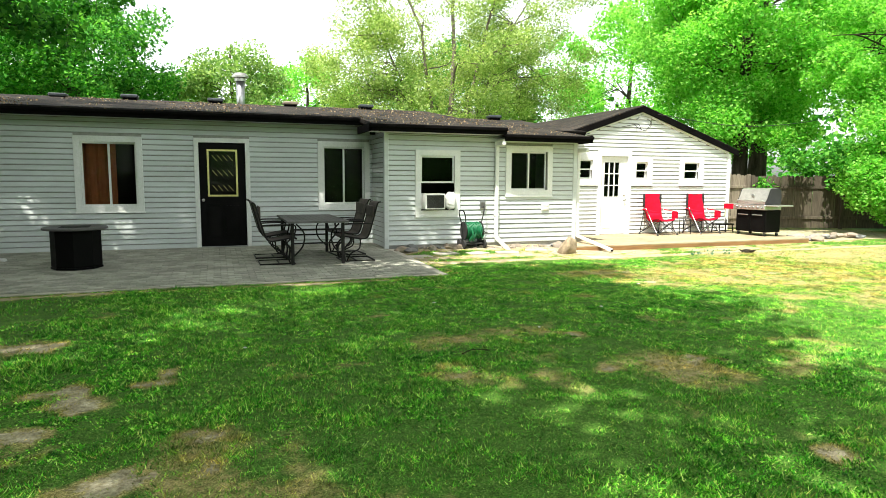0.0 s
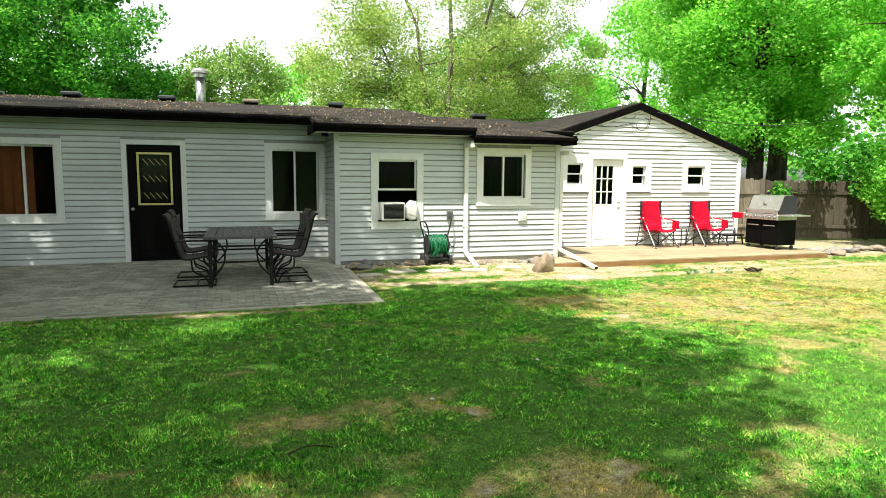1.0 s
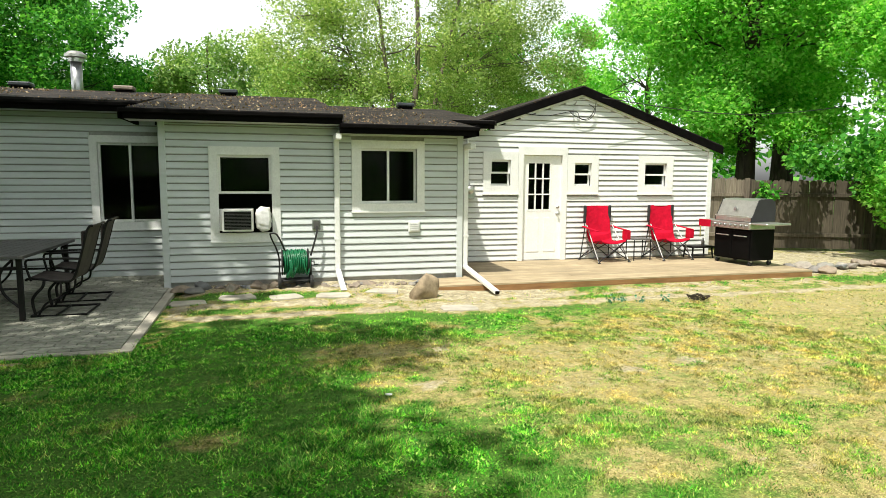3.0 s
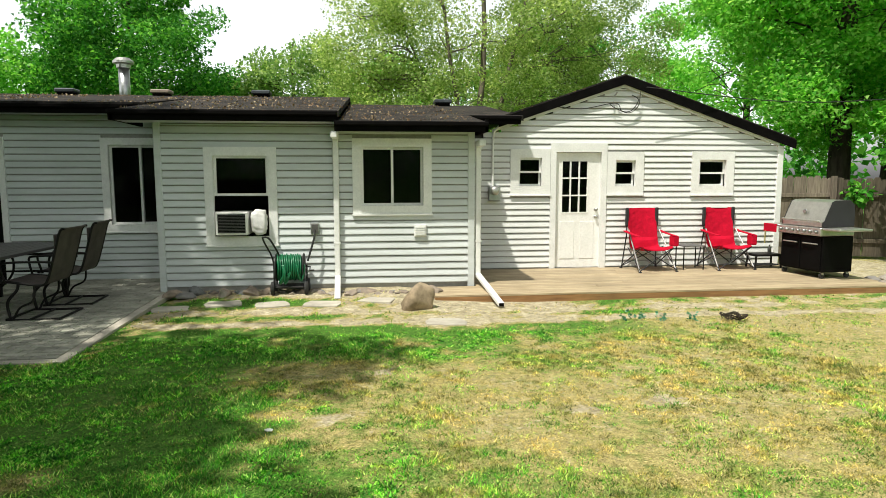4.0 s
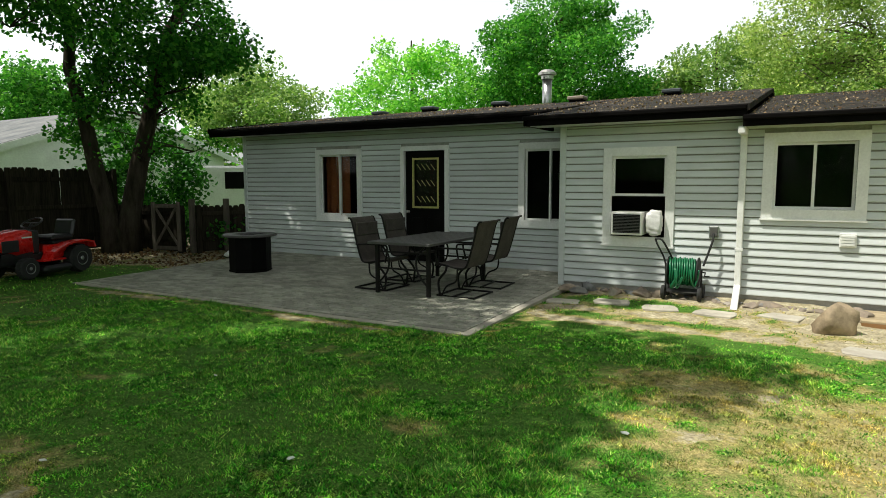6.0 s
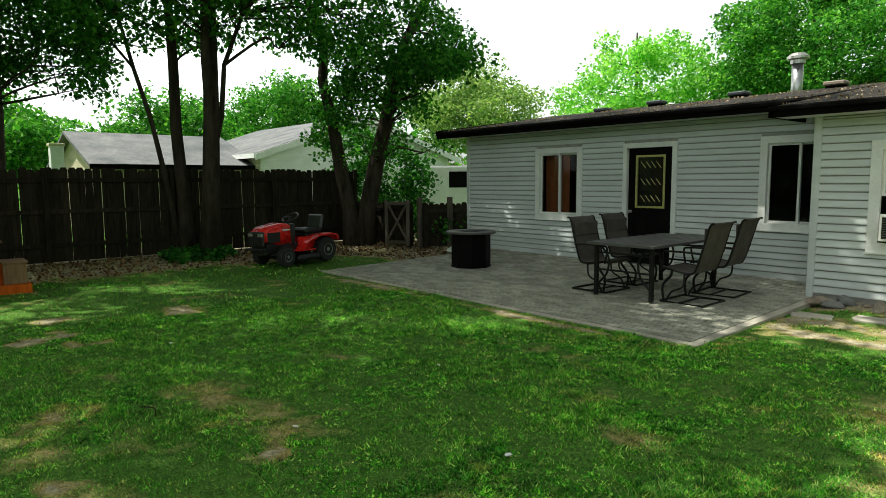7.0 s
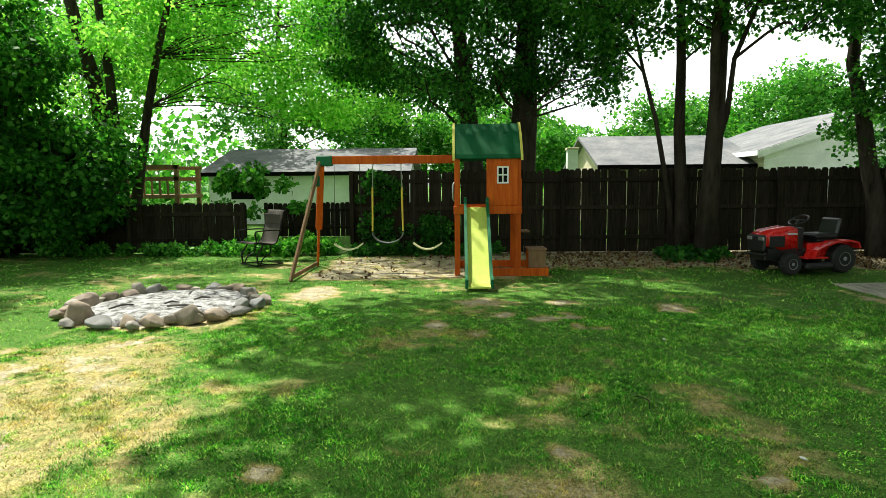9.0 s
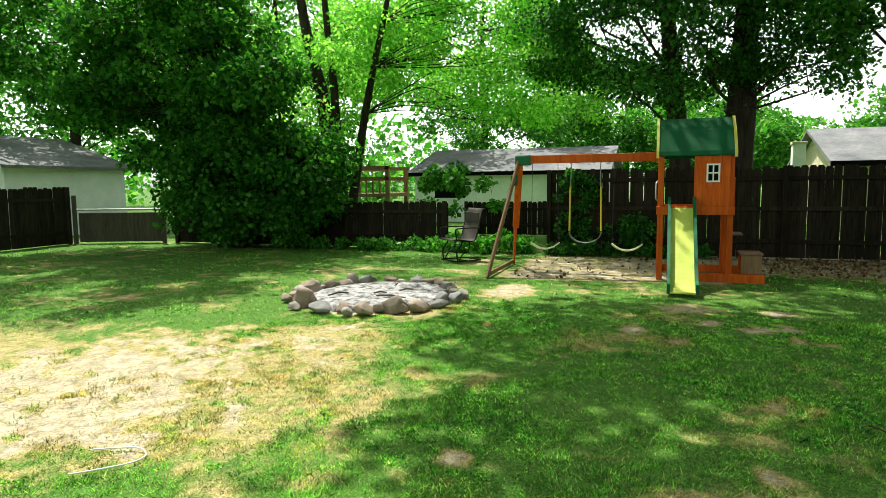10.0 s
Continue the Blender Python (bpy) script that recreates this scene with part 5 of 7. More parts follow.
def downspout(label, x, y, top, foot, out):
    d = thing("downspout", label, "downspout", (x, y, 0))
    part("elbow", boxes((-0.045, 0.045, -0.36, 0.03, top - 0.02, top + 0.07), bevel=0.012), WHITE, d)
    part("pipe", boxes((-0.04, 0.04, -0.03, 0.03, foot, top), bevel=0.01), WHITE, d)
    bm = bmesh.new()
    a, b = Vector((0, -0.02, foot + 0.01)), Vector(out)
    L = (b - a).length
    box(bm, -0.04, 0.04, 0, L, -0.028, 0.028, bevel=0.008)
    q = (b - a).to_track_quat("Y", "Z").to_matrix().to_4x4()
    bmesh.ops.transform(bm, matrix=Matrix.Translation(a) @ q, verts=bm.verts[:])
    part("spout", bm, WHITE, d)
    # the hollow's shade is painted as a black sheet on the solid end
    bm = boxes((-0.034, 0.034, L - 0.004, L + 0.002, -0.023, 0.023))
    bmesh.ops.transform(bm, matrix=Matrix.Translation(a) @ q, verts=bm.verts[:])
    part("spout_mouth", bm, BLACK, d)
    for z in (0.6, 1.5):
        part("strap", boxes((-0.048, 0.048, -0.034, 0.035, z, z + 0.03)), WHITE, d)
    return d


downspout("white square downspout down the clapboards", 5.73, YB - 0.07, 2.10, 0.12, (0.02, -0.62, -0.09))
downspout("white downspout behind the house corner", 7.78, YB + 0.02, 2.0, 0.10, (0.10, -1.25, -0.10))
r0 = thing("drain_pipe", "loose white drain pipe lying by the house corner", "pipe", (-4.2, 12.5, -0.06))
part("pipe", tubes(([(0.9, -0.25, 0.03), (0.1, -0.05, 0.04), (-0.5, 0.9, 0.14)], 0.04), sides=8), WHITE, r0)

# electric meter, conduit and wires
mtr = thing("electric_meter", "grey electric meter box with round glass dial", "meter", (8.31, YG - 0.03, 1.30))
part("box", boxes((-0.10, 0.10, -0.10, 0.0, -0.15, 0.10), bevel=0.012), STEEL, mtr)
part("dial", lathe(bmesh.new(), [(0.075, -0.10), (0.075, -0.15), (0.06, -0.17), (0.02, -0.175)], (0, 0, 0.02), 20, "y"), CHROME, mtr, "round glass dial", smooth=True)
part("conduit", tubes((spline([(-0.02, -0.03, 0.1), (-0.02, -0.03, 0.9), (0.03, -0.03, 1.05), (0.25, -0.05, 1.22), (0.8, -0.06, 1.42), (1.6, -0.06, 1.62)], 5), 0.02), sides=8), WHITE, mtr, "white conduit bent up the gable")
wr = thing("service_wires", "thin dark service wires looped on the gable", "wires", (10.4, YG - 0.05, 2.75))
part("wire", tubes((spline([(-1.2, -0.02, 0.02), (-0.6, -0.03, -0.04), (0.0, -0.05, 0.06), (0.12, -0.06, -0.07), (0.3, -0.05, -0.06), (0.42, -0.05, 0.12), (0.3, -0.05, 0.2)], 6), 0.008), sides=5), RUBBER, wr)
part("wire", tubes((spline([(-0.1, -0.04, 0.06), (0.0, -0.06, -0.02), (0.25, -0.05, -0.1), (0.42, -0.05, 0.02), (0.45, -0.05, 0.26)], 6), 0.007), sides=5), RUBBER, wr)
part("bracket", tubes(([(0.0, 0, 0.18), (0.0, -0.08, 0.2), (0.02, -0.1, 0.24)], 0.014), ([(0.0, -0.0, 0.1), (0.0, -0.03, -0.12)], 0.006), sides=6), STEEL, wr)
part("drop_wire", tubes((spline([(0.45, -0.3, 0.3), (4.0, 0.2, 0.15), (9.0, 1.6, 0.75), (16.0, 4.5, 2.2)], 6), 0.009), sides=5), RUBBER, wr, "overhead wire running to the trees")
spk = thing("security_light", "small dark lamp under the eave corner", "lamp", (3.2, 12.95, 2.36))
part("mount", boxes((-0.05, 0.05, -0.03, 0.03, 0.04, 0.13), bevel=0.008), BLACK, spk)
part("lamp_head", lathe(bmesh.new(), [(0.03, 0.04), (0.06, 0.02), (0.065, -0.06), (0.05, -0.07)], (0, 0, 0), 14), BLACK, spk, smooth=True)

# on the roof
VENTMETAL = simple("slate_vent_metal", (0.055, 0.062, 0.07), 0.35, 0.3, spec=0.5, var=0.3, scale=8)
VENTTAN = simple("tan_vent_paint", (0.26, 0.21, 0.16), 0.6, var=0.3, scale=8)
for x, z in ((-3.3, 3.2), (-1.8, 3.24), (0.14, 3.24), (1.98, 3.24), (3.98, 3.25), (7.79, 3.11)):
    tan = x == 1.98
    rv = thing("roof_vent", "low weathered tan vent box on the shingles" if tan else "low dark slate metal vent box on the shingles", "roof vent", (x, 17.0, z - 0.02), group="roof vents")
    part("hood", boxes((-0.19, 0.19, -0.16, 0.16, 0.05, 0.13), bevel=0.02), VENTTAN if tan else VENTMETAL, rv)
    part("base", boxes((-0.15, 0.15, -0.13, 0.13, -0.06, 0.05)), FASCIA, rv)
ch = thing("chimney_pipe", "galvanised metal chimney pipe with a round cap", "chimney", (0.80, 18.27, 2.9))
part("pipe", lathe(bmesh.new(), [(0.115, 0), (0.115, 1.1)], (0, 0, 0), 20), STEEL, ch, smooth=True)
part("collar", lathe(bmesh.new(), [(0.20, 0.2), (0.13, 0.34), (0.118, 0.36)], (0, 0, 0), 20), STEEL, ch, smooth=True)
part("cap", lathe(bmesh.new(), [(0.15, 1.08), (0.15, 1.16), (0.22, 1.18), (0.22, 1.23), (0.14, 1.30), (0.02, 1.32)], (0, 0, 0), 20), CHROME, ch)
rr = np.random.RandomState(9)
n = 7000
lx = rr.uniform(-5.2, 7.7, n)
edge = np.where(lx < 2.95, 12.98, 11.9)
ly = edge + (17.2 - edge) * rr.rand(n) ** 1.3
ez = np.where(lx < 2.95, 2.60, np.where(lx < 5.8, 2.40, 2.27))
rz = np.where(lx < 5.8, np.where(lx < 2.95, 3.24, 3.25), 3.10)
lz = ez + (rz - ez) * (ly - edge) / (17.3 - edge) + 0.045
keep = smooth_noise(lx, ly, 31, 0.7) + 0.25 * (lx > 2.5) > 0.55
pts = np.stack([lx, ly, lz], -1)[keep]
LITTER = leafy("fallen_leaf", (0.12, 0.07, 0.035), (0.30, 0.21, 0.12), (0.55, 0.44, 0.30), 0.1)
tagged(new("roof_litter", many_faces("roof_litter", leaf_cloud(rr, pts, np.full(len(pts), 0.02), 1, 0.034, 0.3), 4, LITTER)), "dead brown leaves scattered on the shingles", "leaf litter", kind="stuff")

# ---- on the deck ----
RED = simple("red_camp_cloth", (0.46, 0.005, 0.026), 0.9, spec=0.1, var=0.2, scale=9, bump=0.3)
BLACKCLOTH = simple("black_mesh_cloth", (0.02, 0.02, 0.022), 0.8)
GREYTUBE = simple("grey_tube_paint", (0.30, 0.29, 0.28), 0.4, 0.5, var=0.15)


def camp_chair(at, turn):
    """A folding camp chair that faces -y in its own frame."""
    c = thing("camp_chair", "red folding camp chair with black trim on the deck", "chair", at, turn, "red camp chairs")
    bm = bmesh.new()
    run = [(-0.30, 0.40), (-0.26, 0.425), (-0.05, 0.385), (0.10, 0.375), (0.17, 0.45), (0.22, 0.66), (0.27, 0.90), (0.30, 1.05)]
    P = [(p.x, p.y) for p in spline([(a, b, 0) for a, b in run], 4)]
    ribbon(bm, P, -0.27, 0.27, 0.016)
    for v in bm.verts:
        sag = (1 - (v.co.x / 0.27) ** 2)
        v.co.z -= 0.045 * sag if v.co.y < 0.15 else 0
        v.co.y += 0.05 * sag if v.co.z > 0.5 else 0
    bmesh.ops.subdivide_edges(bm, edges=[e for e in bm.edges if abs(e.verts[0].co.x - e.verts[1].co.x) > 0.3], cuts=6)
    for v in bm.verts:
        if abs(v.co.x) < 0.26:
            sag = 1 - (v.co.x / 0.27) ** 2
            v.co.z -= 0.045 * sag if v.co.y < 0.15 else 0
            v.co.y += 0.05 * sag if v.co.z > 0.5 else 0
            v.co += 0.006 * noise.noise_vector(v.co * 14)
    part("seat_cloth", bm, RED, c)
    for s in (-1, 1):
        x = s * 0.285
        part("edge_trim", boxes((x - 0.03, x + 0.03, 0.245, 0.285, 0.74, 1.06), bevel=0.012), BLACKCLOTH, c, "black corner sleeve")
        part("back_post", tubes(([(s * 0.33, 0.33, 0.0), (s * 0.29, 0.25, 0.6), (s * 0.28, 0.29, 1.05)], 0.011), sides=7), BLACKCLOTH, c)
        part("front_leg", tubes(([(s * 0.34, -0.33, 0.0), (s * 0.315, -0.02, 0.42), (s * 0.29, 0.18, 0.68)], 0.012), sides=7), GREYTUBE, c, "grey front leg")
        part("cross_brace", tubes(([(s * 0.34, -0.33, 0.03), (-s * 0.26, -0.28, 0.39)], 0.009), ([(s * 0.34, 0.33, 0.03), (-s * 0.26, 0.1, 0.38)], 0.009), ([(s * 0.34, -0.33, 0.03), (s * 0.33, 0.12, 0.38)], 0.009), ([(s * 0.34, 0.33, 0.03), (s * 0.31, -0.26, 0.40)], 0.009), sides=6), BLACKCLOTH, c)
        for y in (-0.33, 0.33):
            part("foot", boxes((s * 0.34 - 0.022, s * 0.34 + 0.022, y - 0.022, y + 0.022, 0, 0.02), bevel=0.005), BLACKCLOTH, c)
        bm = bmesh.new()
        ribbon(bm, [(-0.27, 0.60), (-0.1, 0.615), (0.1, 0.635), (0.24, 0.66)], s * 0.33 - 0.035, s * 0.33 + 0.035, 0.012)
        arm = part("armrest", bm, RED, c)
        if s > 0:
            part("cup_holder", boxes((s * 0.35 - 0.055, s * 0.35 + 0.055, -0.27, -0.13, 0.42, 0.60), bevel=0.015), RED, arm)


camp_chair((10.96, 13.47, DZ), 6)
camp_chair((12.40, 13.52, DZ), 4)
st = thing("side_table", "small dark metal side table between the chairs", "table", (11.72, 13.50, DZ))
part("tabletop", boxes((-0.20, 0.20, -0.16, 0.16, 0.40, 0.42), bevel=0.006), TABLETOP, st)
for sx in (-1, 1):
    for sy in (-1, 1):
        part("leg", tubes(([(sx * 0.18, sy * 0.14, 0), (sx * 0.18, sy * 0.14, 0.40)], 0.011), sides=7), TABLEMETAL, st)
sk = thing("smoker_stand", "low black metal stand with a tray beside the grill", "stand", (13.10, 13.50, DZ))
part("tray", boxes((-0.26, 0.26, -0.16, 0.16, 0.21, 0.25), bevel=0.01), TABLEMETAL, sk)
for sx in (-1, 1):
    for sy in (-1, 1):
        part("leg", tubes(([(sx * 0.24, sy * 0.14, 0), (sx * 0.22, sy * 0.12, 0.21)], 0.018), sides=7), TABLEMETAL, sk)
part("lower_shelf", boxes((-0.22, 0.22, -0.12, 0.12, 0.05, 0.062)), TABLEMETAL, sk)
part("bottle", lathe(bmesh.new(), [(0.03, 0.25), (0.032, 0.33), (0.012, 0.37), (0.012, 0.40)], (0.1, 0, 0), 12), GREYTUBE, sk)


def grill():
    """Faces -y in its own frame."""
    g = thing("gas_grill", "stainless gas grill with black double-door cabinet on wheels", "grill", (13.40, 12.60, DZ), -84)
    w, d = 0.44, 0.28
    body = part("cabinet", boxes((-w, w, -d, d, 0.10, 0.66), bevel=0.008), BLACK, g, "black painted cabinet")
    for s in (-1, 1):
        door = part("door", boxes((0.01 if s > 0 else -w + 0.03, w - 0.03 if s > 0 else -0.01, -d - 0.014, -d, 0.13, 0.63), bevel=0.004), BLACK, body)
        cx = s * 0.21
        part("handle", tubes((spline([(cx - 0.13, -d - 0.014, 0.535), (cx - 0.12, -d - 0.045, 0.54), (cx + 0.12, -d - 0.045, 0.54), (cx + 0.13, -d - 0.014, 0.535)], 4), 0.011), sides=7), CHROME, door, "bright bar handle")
    panel = part("control_panel", boxes((-w - 0.01, w + 0.01, -d - 0.07, d, 0.67, 0.80), bevel=0.012), CHROME, g)
    for k in range(7):
        x = -w + 0.07 + k * (2 * w - 0.14) / 6
        part("knob", lathe(bmesh.new(), [(0.028, -d - 0.07), (0.026, -d - 0.095), (0.016, -d - 0.105)], (x, 0, 0.735), 14, "y"), STEEL, panel, smooth=True)
    bm = bmesh.new()
    prof = [(-d - 0.02, 0.81), (-d - 0.02, 0.88), (-d + 0.01, 0.895), (-d + 0.14, 1.19), (-d + 0.20, 1.22), (d - 0.10, 1.225), (d - 0.02, 1.16), (d, 1.02), (d, 0.81)]
    a = [bm.verts.new((-w + 0.02, y, z)) for y, z in prof]
    b = [bm.verts.new((w - 0.02, y, z)) for y, z in prof]
    bm.faces.new(a[::-1])
    bm.faces.new(b)
    for i in range(len(prof)):
        j = (i + 1) % len(prof)
        bm.faces.new((a[i], a[j], b[j], b[i]))
    lid = part("lid", bm, CHROME, g, "brushed steel lid")
    for s in (-1, 1):
        bm = bmesh.new()
        e = [bm.verts.new((s * (w - 0.02) + q, y, z)) for q in (-0.012, 0.012) for y, z in prof]
        n = len(prof)
        bm.faces.new(e[:n])
        bm.faces.new(e[n:][::-1])
        for i in range(n):
            j = (i + 1) % n
            bm.faces.new((e[i], e[j], e[n + j], e[n + i]))
        part("lid_end", bm, BLACKCLOTH, lid, "black lid end")
    part("lid_handle", tubes((spline([(-0.34, -d - 0.02, 0.90), (-0.33, -d - 0.075, 0.905), (0.33, -d - 0.075, 0.905), (0.34, -d - 0.02, 0.90)], 5), 0.014), sides=8), CHROME, lid)
    part("thermometer", lathe(bmesh.new(), [(0.04, -0.02), (0.04, -0.035), (0.03, -0.04)], (0, -d + 0.06, 1.04), 14, "y"), STEEL, lid)
    part("side_shelf", boxes((-w - 0.36, -w - 0.015, -d - 0.05, d - 0.02, 0.765, 0.80), bevel=0.01), CHROME, g)
    part("side_shelf", boxes((w + 0.015, w + 0.36, -d - 0.05, d - 0.02, 0.765, 0.80), bevel=0.01), CHROME, g)
    part("tool_tray", boxes((-w - 0.36, -w - 0.06, -d - 0.065, -d - 0.051, 0.66, 0.80), bevel=0.004), RED, g, "red shelf apron")
    part("hanging_brush", tubes(([(-w - 0.3, -d - 0.075, 0.67), (-w - 0.3, -d - 0.075, 0.45)], 0.012), sides=6), BRASS, g)
    for sx in (-1, 1):
        for sy in (-1, 1):
            part("caster", lathe(bmesh.new(), [(0.02, sx * (w - 0.05) - 0.018), (0.045, sx * (w - 0.05) - 0.016), (0.045, sx * (w - 0.05) + 0.016), (0.02, sx * (w - 0.05) + 0.018)], (0, sy * (d - 0.05), 0.045), 12, "x"), RUBBER, g)
            part("caster_fork", boxes((sx * (w - 0.05) - 0.024, sx * (w - 0.05) + 0.024, sy * (d - 0.05) - 0.02, sy * (d - 0.05) + 0.02, 0.06, 0.10)), STEEL, g)


grill()

# ---- rocks, stepping stones ----
STONE = Mat("field_stone", 0.9, 0, 0.25)
s0 = STONE.ramp(STONE.each(), (0.0, (0.22, 0.19, 0.155)), (0.35, (0.33, 0.26, 0.20)), (0.65, (0.19, 0.20, 0.205)), (1.0, (0.42, 0.37, 0.31)))
STONE.base(STONE.mix(s0, STONE.ramp(STONE.noise(9, 6), (0.3, (0.55,) * 3), (0.7, (1.1, 1.08, 1.05))), 0.8, "MULTIPLY")).bump(STONE.noise(24, 6), 0.6, 0.015)


def rock_mesh(seed, sx, sy, sz, rough=0.5, material=None):
    bm = bmesh.new()
    bmesh.ops.create_icosphere(bm, subdivisions=3, radius=1.0)
    off = Vector((seed * 3.7, seed * 1.3, seed * 7.1))
    rc = random.Random(seed)
    cuts = [(Vector((rc.gauss(0, 1), rc.gauss(0, 1), rc.gauss(0.2, 0.8))).normalized(), rc.uniform(0.5, 0.8)) for _ in range(9)]
    for v in bm.verts:
        q = v.co.copy()
        k = 1 + rough * noise.noise(q * 1.2 + off) + 0.16 * noise.noise(q * 2.6 + off) + 0.05 * noise.noise(q * 7 + off)
        q = q * k
        for d, far in cuts:
            over = q.dot(d) - far
            if over > 0:
                q -= d * over * 0.95
        q.z = max(q.z, -0.55)
        v.co = Vector((q.x * sx, q.y * sy, q.z * sz))
    return solid("rock", bm, material or STONE.m, True)


def rock(at, size, seed, label, group="", turn=0, name="rock"):
    ob = new(name, rock_mesh(seed, *size))
    ob.matrix_basis = pose(*at, 0, 0, turn)
    return tagged(ob, label, "rock", group)


TANSTONE = simple("tan_sandstone", (0.36, 0.28, 0.19), 0.9, spec=0.2, var=0.5, scale=6, bump=0.8)
boulder = new("boulder", rock_mesh(4, 0.25, 0.2, 0.29, 0.3, TANSTONE))
boulder.matrix_basis = pose(6.79, 11.02, -0.02, 0, 0, 10)
tagged(boulder, "blocky tan boulder at the deck corner", "rock")
r = random.Random(12)
for i in range(48):
    x = 3.55 + i * 0.076 + r.uniform(-0.05, 0.05)
    s = r.choice((0.04, 0.05, 0.06, 0.08, 0.10, 0.13))
    rock((x, 12.02 + r.uniform(-0.13, 0.08) - (0.1 if x > 5.6 else 0), -0.035 - 0.02 * (x > 5)), (s * 1.3, s, s * r.uniform(0.5, 0.8)), 20 + i, "rough brown edging stone along the house foot", "edging stones", r.uniform(0, 180))
for i, (x, y, s) in enumerate(((3.70, 11.27, 0.19), (4.31, 11.45, 0.20), (4.93, 11.36, 0.20), (5.57, 11.33, 0.20), (6.28, 11.46, 0.19), (7.05, 10.25, 0.20))):
    bm = bmesh.new()
    k = 8
    ring = [(s * (1.1 + r.uniform(-0.12, 0.12)) * px, s * (0.78 + r.uniform(-0.12, 0.12)) * py) for px, py in ((-1, -1), (0, -1.05), (1, -0.9), (1.08, 0), (0.95, 1), (0.1, 0.95), (-0.9, 1.0), (-1.08, 0.1))]
    lo = [bm.verts.new((a, b, -0.03)) for a, b in ring]
    mi = [bm.verts.new((a, b, 0.018)) for a, b in ring]
    hi = [bm.verts.new((a * 0.92, b * 0.92, 0.026)) for a, b in ring]
    bm.faces.new(lo[::-1])
    bm.faces.new(hi)
    for p, q in ((lo, mi), (mi, hi)):
        for j in range(k):
            bm.faces.new((p[j], p[(j + 1) % k], q[(j + 1) % k], q[j]))
    ob = new("stepping_stone", solid("stepping_stone", bm, CONCRETE))
    ob.matrix_basis = pose(x, y, float(height(np.array(x), np.array(y))) - 0.008, 0, 0, r.uniform(-20, 20))
    tagged(ob, "flat pale stepping stone set in the grass", "stepping stone", "stepping stones")
for i in range(16):
    x, y = 14.2 + r.uniform(-0.3, 2.2), 11.9 + r.uniform(-0.25, 0.6)
    s = r.uniform(0.08, 0.2)
    rock((x, y, -0.09), (s * 1.3, s, s * 0.6), 70 + i, "rough grey stone heaped beyond the deck", "stone heap", r.uniform(0, 180))

# ---- fire pit ----
ASH = Mat("wood_ash", 0.95, 0, 0.1)
ASH.base(ASH.mix(ASH.ramp(ASH.noise(9, 6), (0.36, (0.09, 0.086, 0.08)), (0.5, (0.34, 0.335, 0.33)), (0.68, (0.60, 0.60, 0.59))), ASH.ramp(ASH.noise(40, 3), (0.4, (0.5,) * 3), (0.55, (1,) * 3)), 0.7, "MULTIPLY")).bump(ASH.noise(30, 6), 0.8, 0.03)
bm = bmesh.new()
cx, cy = -1.55, -0.5
grid = {}
for i in range(25):
    for j in range(48):
        rad, a = i / 24, j * 2 * math.pi / 48
        x, y = cx + 1.10 * rad * math.cos(a), cy + 0.95 * rad * math.sin(a)
        grid[i, j] = bm.verts.new((x, y, 0.035 + 0.05 * (1 - rad * rad) + 0.035 * noise.noise(Vector((x * 3, y * 3, 2))) + 0.02 * noise.noise(Vector((x * 9, y * 9, 5))) - 0.09 * (rad > 0.97)))
for i in range(24):
    for j in range(48):
        q = [grid[i, j], grid[i + 1, j], grid[i + 1, (j + 1) % 48], grid[i, (j + 1) % 48]]
        bm.faces.new(q)
bmesh.ops.remove_doubles(bm, verts=bm.verts[:], dist=0.0005)
pit = tagged(new("ash_bed", solid("ash_bed", bm, ASH.m, True)), "pale grey wood ash heaped in the fire pit", "ash")
for i in range(36):
    a = i * 2 * math.pi / 36 + r.uniform(-0.07, 0.07)
    k = r.uniform(0.88, 1.14)
    x, y = cx + 1.2 * k * math.cos(a), cy + 1.04 * k * math.sin(a)
    s = r.choice((0.075, 0.085, 0.1, 0.11, 0.125, 0.14))
    rock((x, y, 0.02 + 0.2 * s), (s * r.uniform(1.0, 1.5), s, s * r.uniform(0.6, 0.95)), 100 + i, "weathered field stone ringing the fire pit", "fire pit stones", math.degrees(a) + 90 + r.uniform(-25, 25))
rock((-0.66, -1.18, 0.06), (0.24, 0.18, 0.16), 140, "large pale field stone of the fire pit", "fire pit stones", 30)
rock((-0.60, 0.12, 0.05), (0.23, 0.15, 0.14), 141, "large pale field stone of the fire pit", "fire pit stones", 80)
CHAR = simple("charred_wood", (0.07, 0.065, 0.06), 0.9)
for i in range(5):
    x, y, a = cx + r.uniform(-0.6, 0.6), cy + r.uniform(-0.55, 0.55), r.uniform(0, math.pi)
    L = r.uniform(0.08, 0.22)
    bm = tubes(([(-L * math.cos(a), -L * math.sin(a), 0), (0, 0, 0.02), (L * math.cos(a), L * math.sin(a), 0)], [0.010, 0.014, 0.007]), sides=7)
    ob = part("charred_stick", bm, CHAR, None)
    ob.matrix_basis = pose(x, y, 0.09)
    tagged(ob, "charred stick lying in the ash", "firewood", "charred sticks")

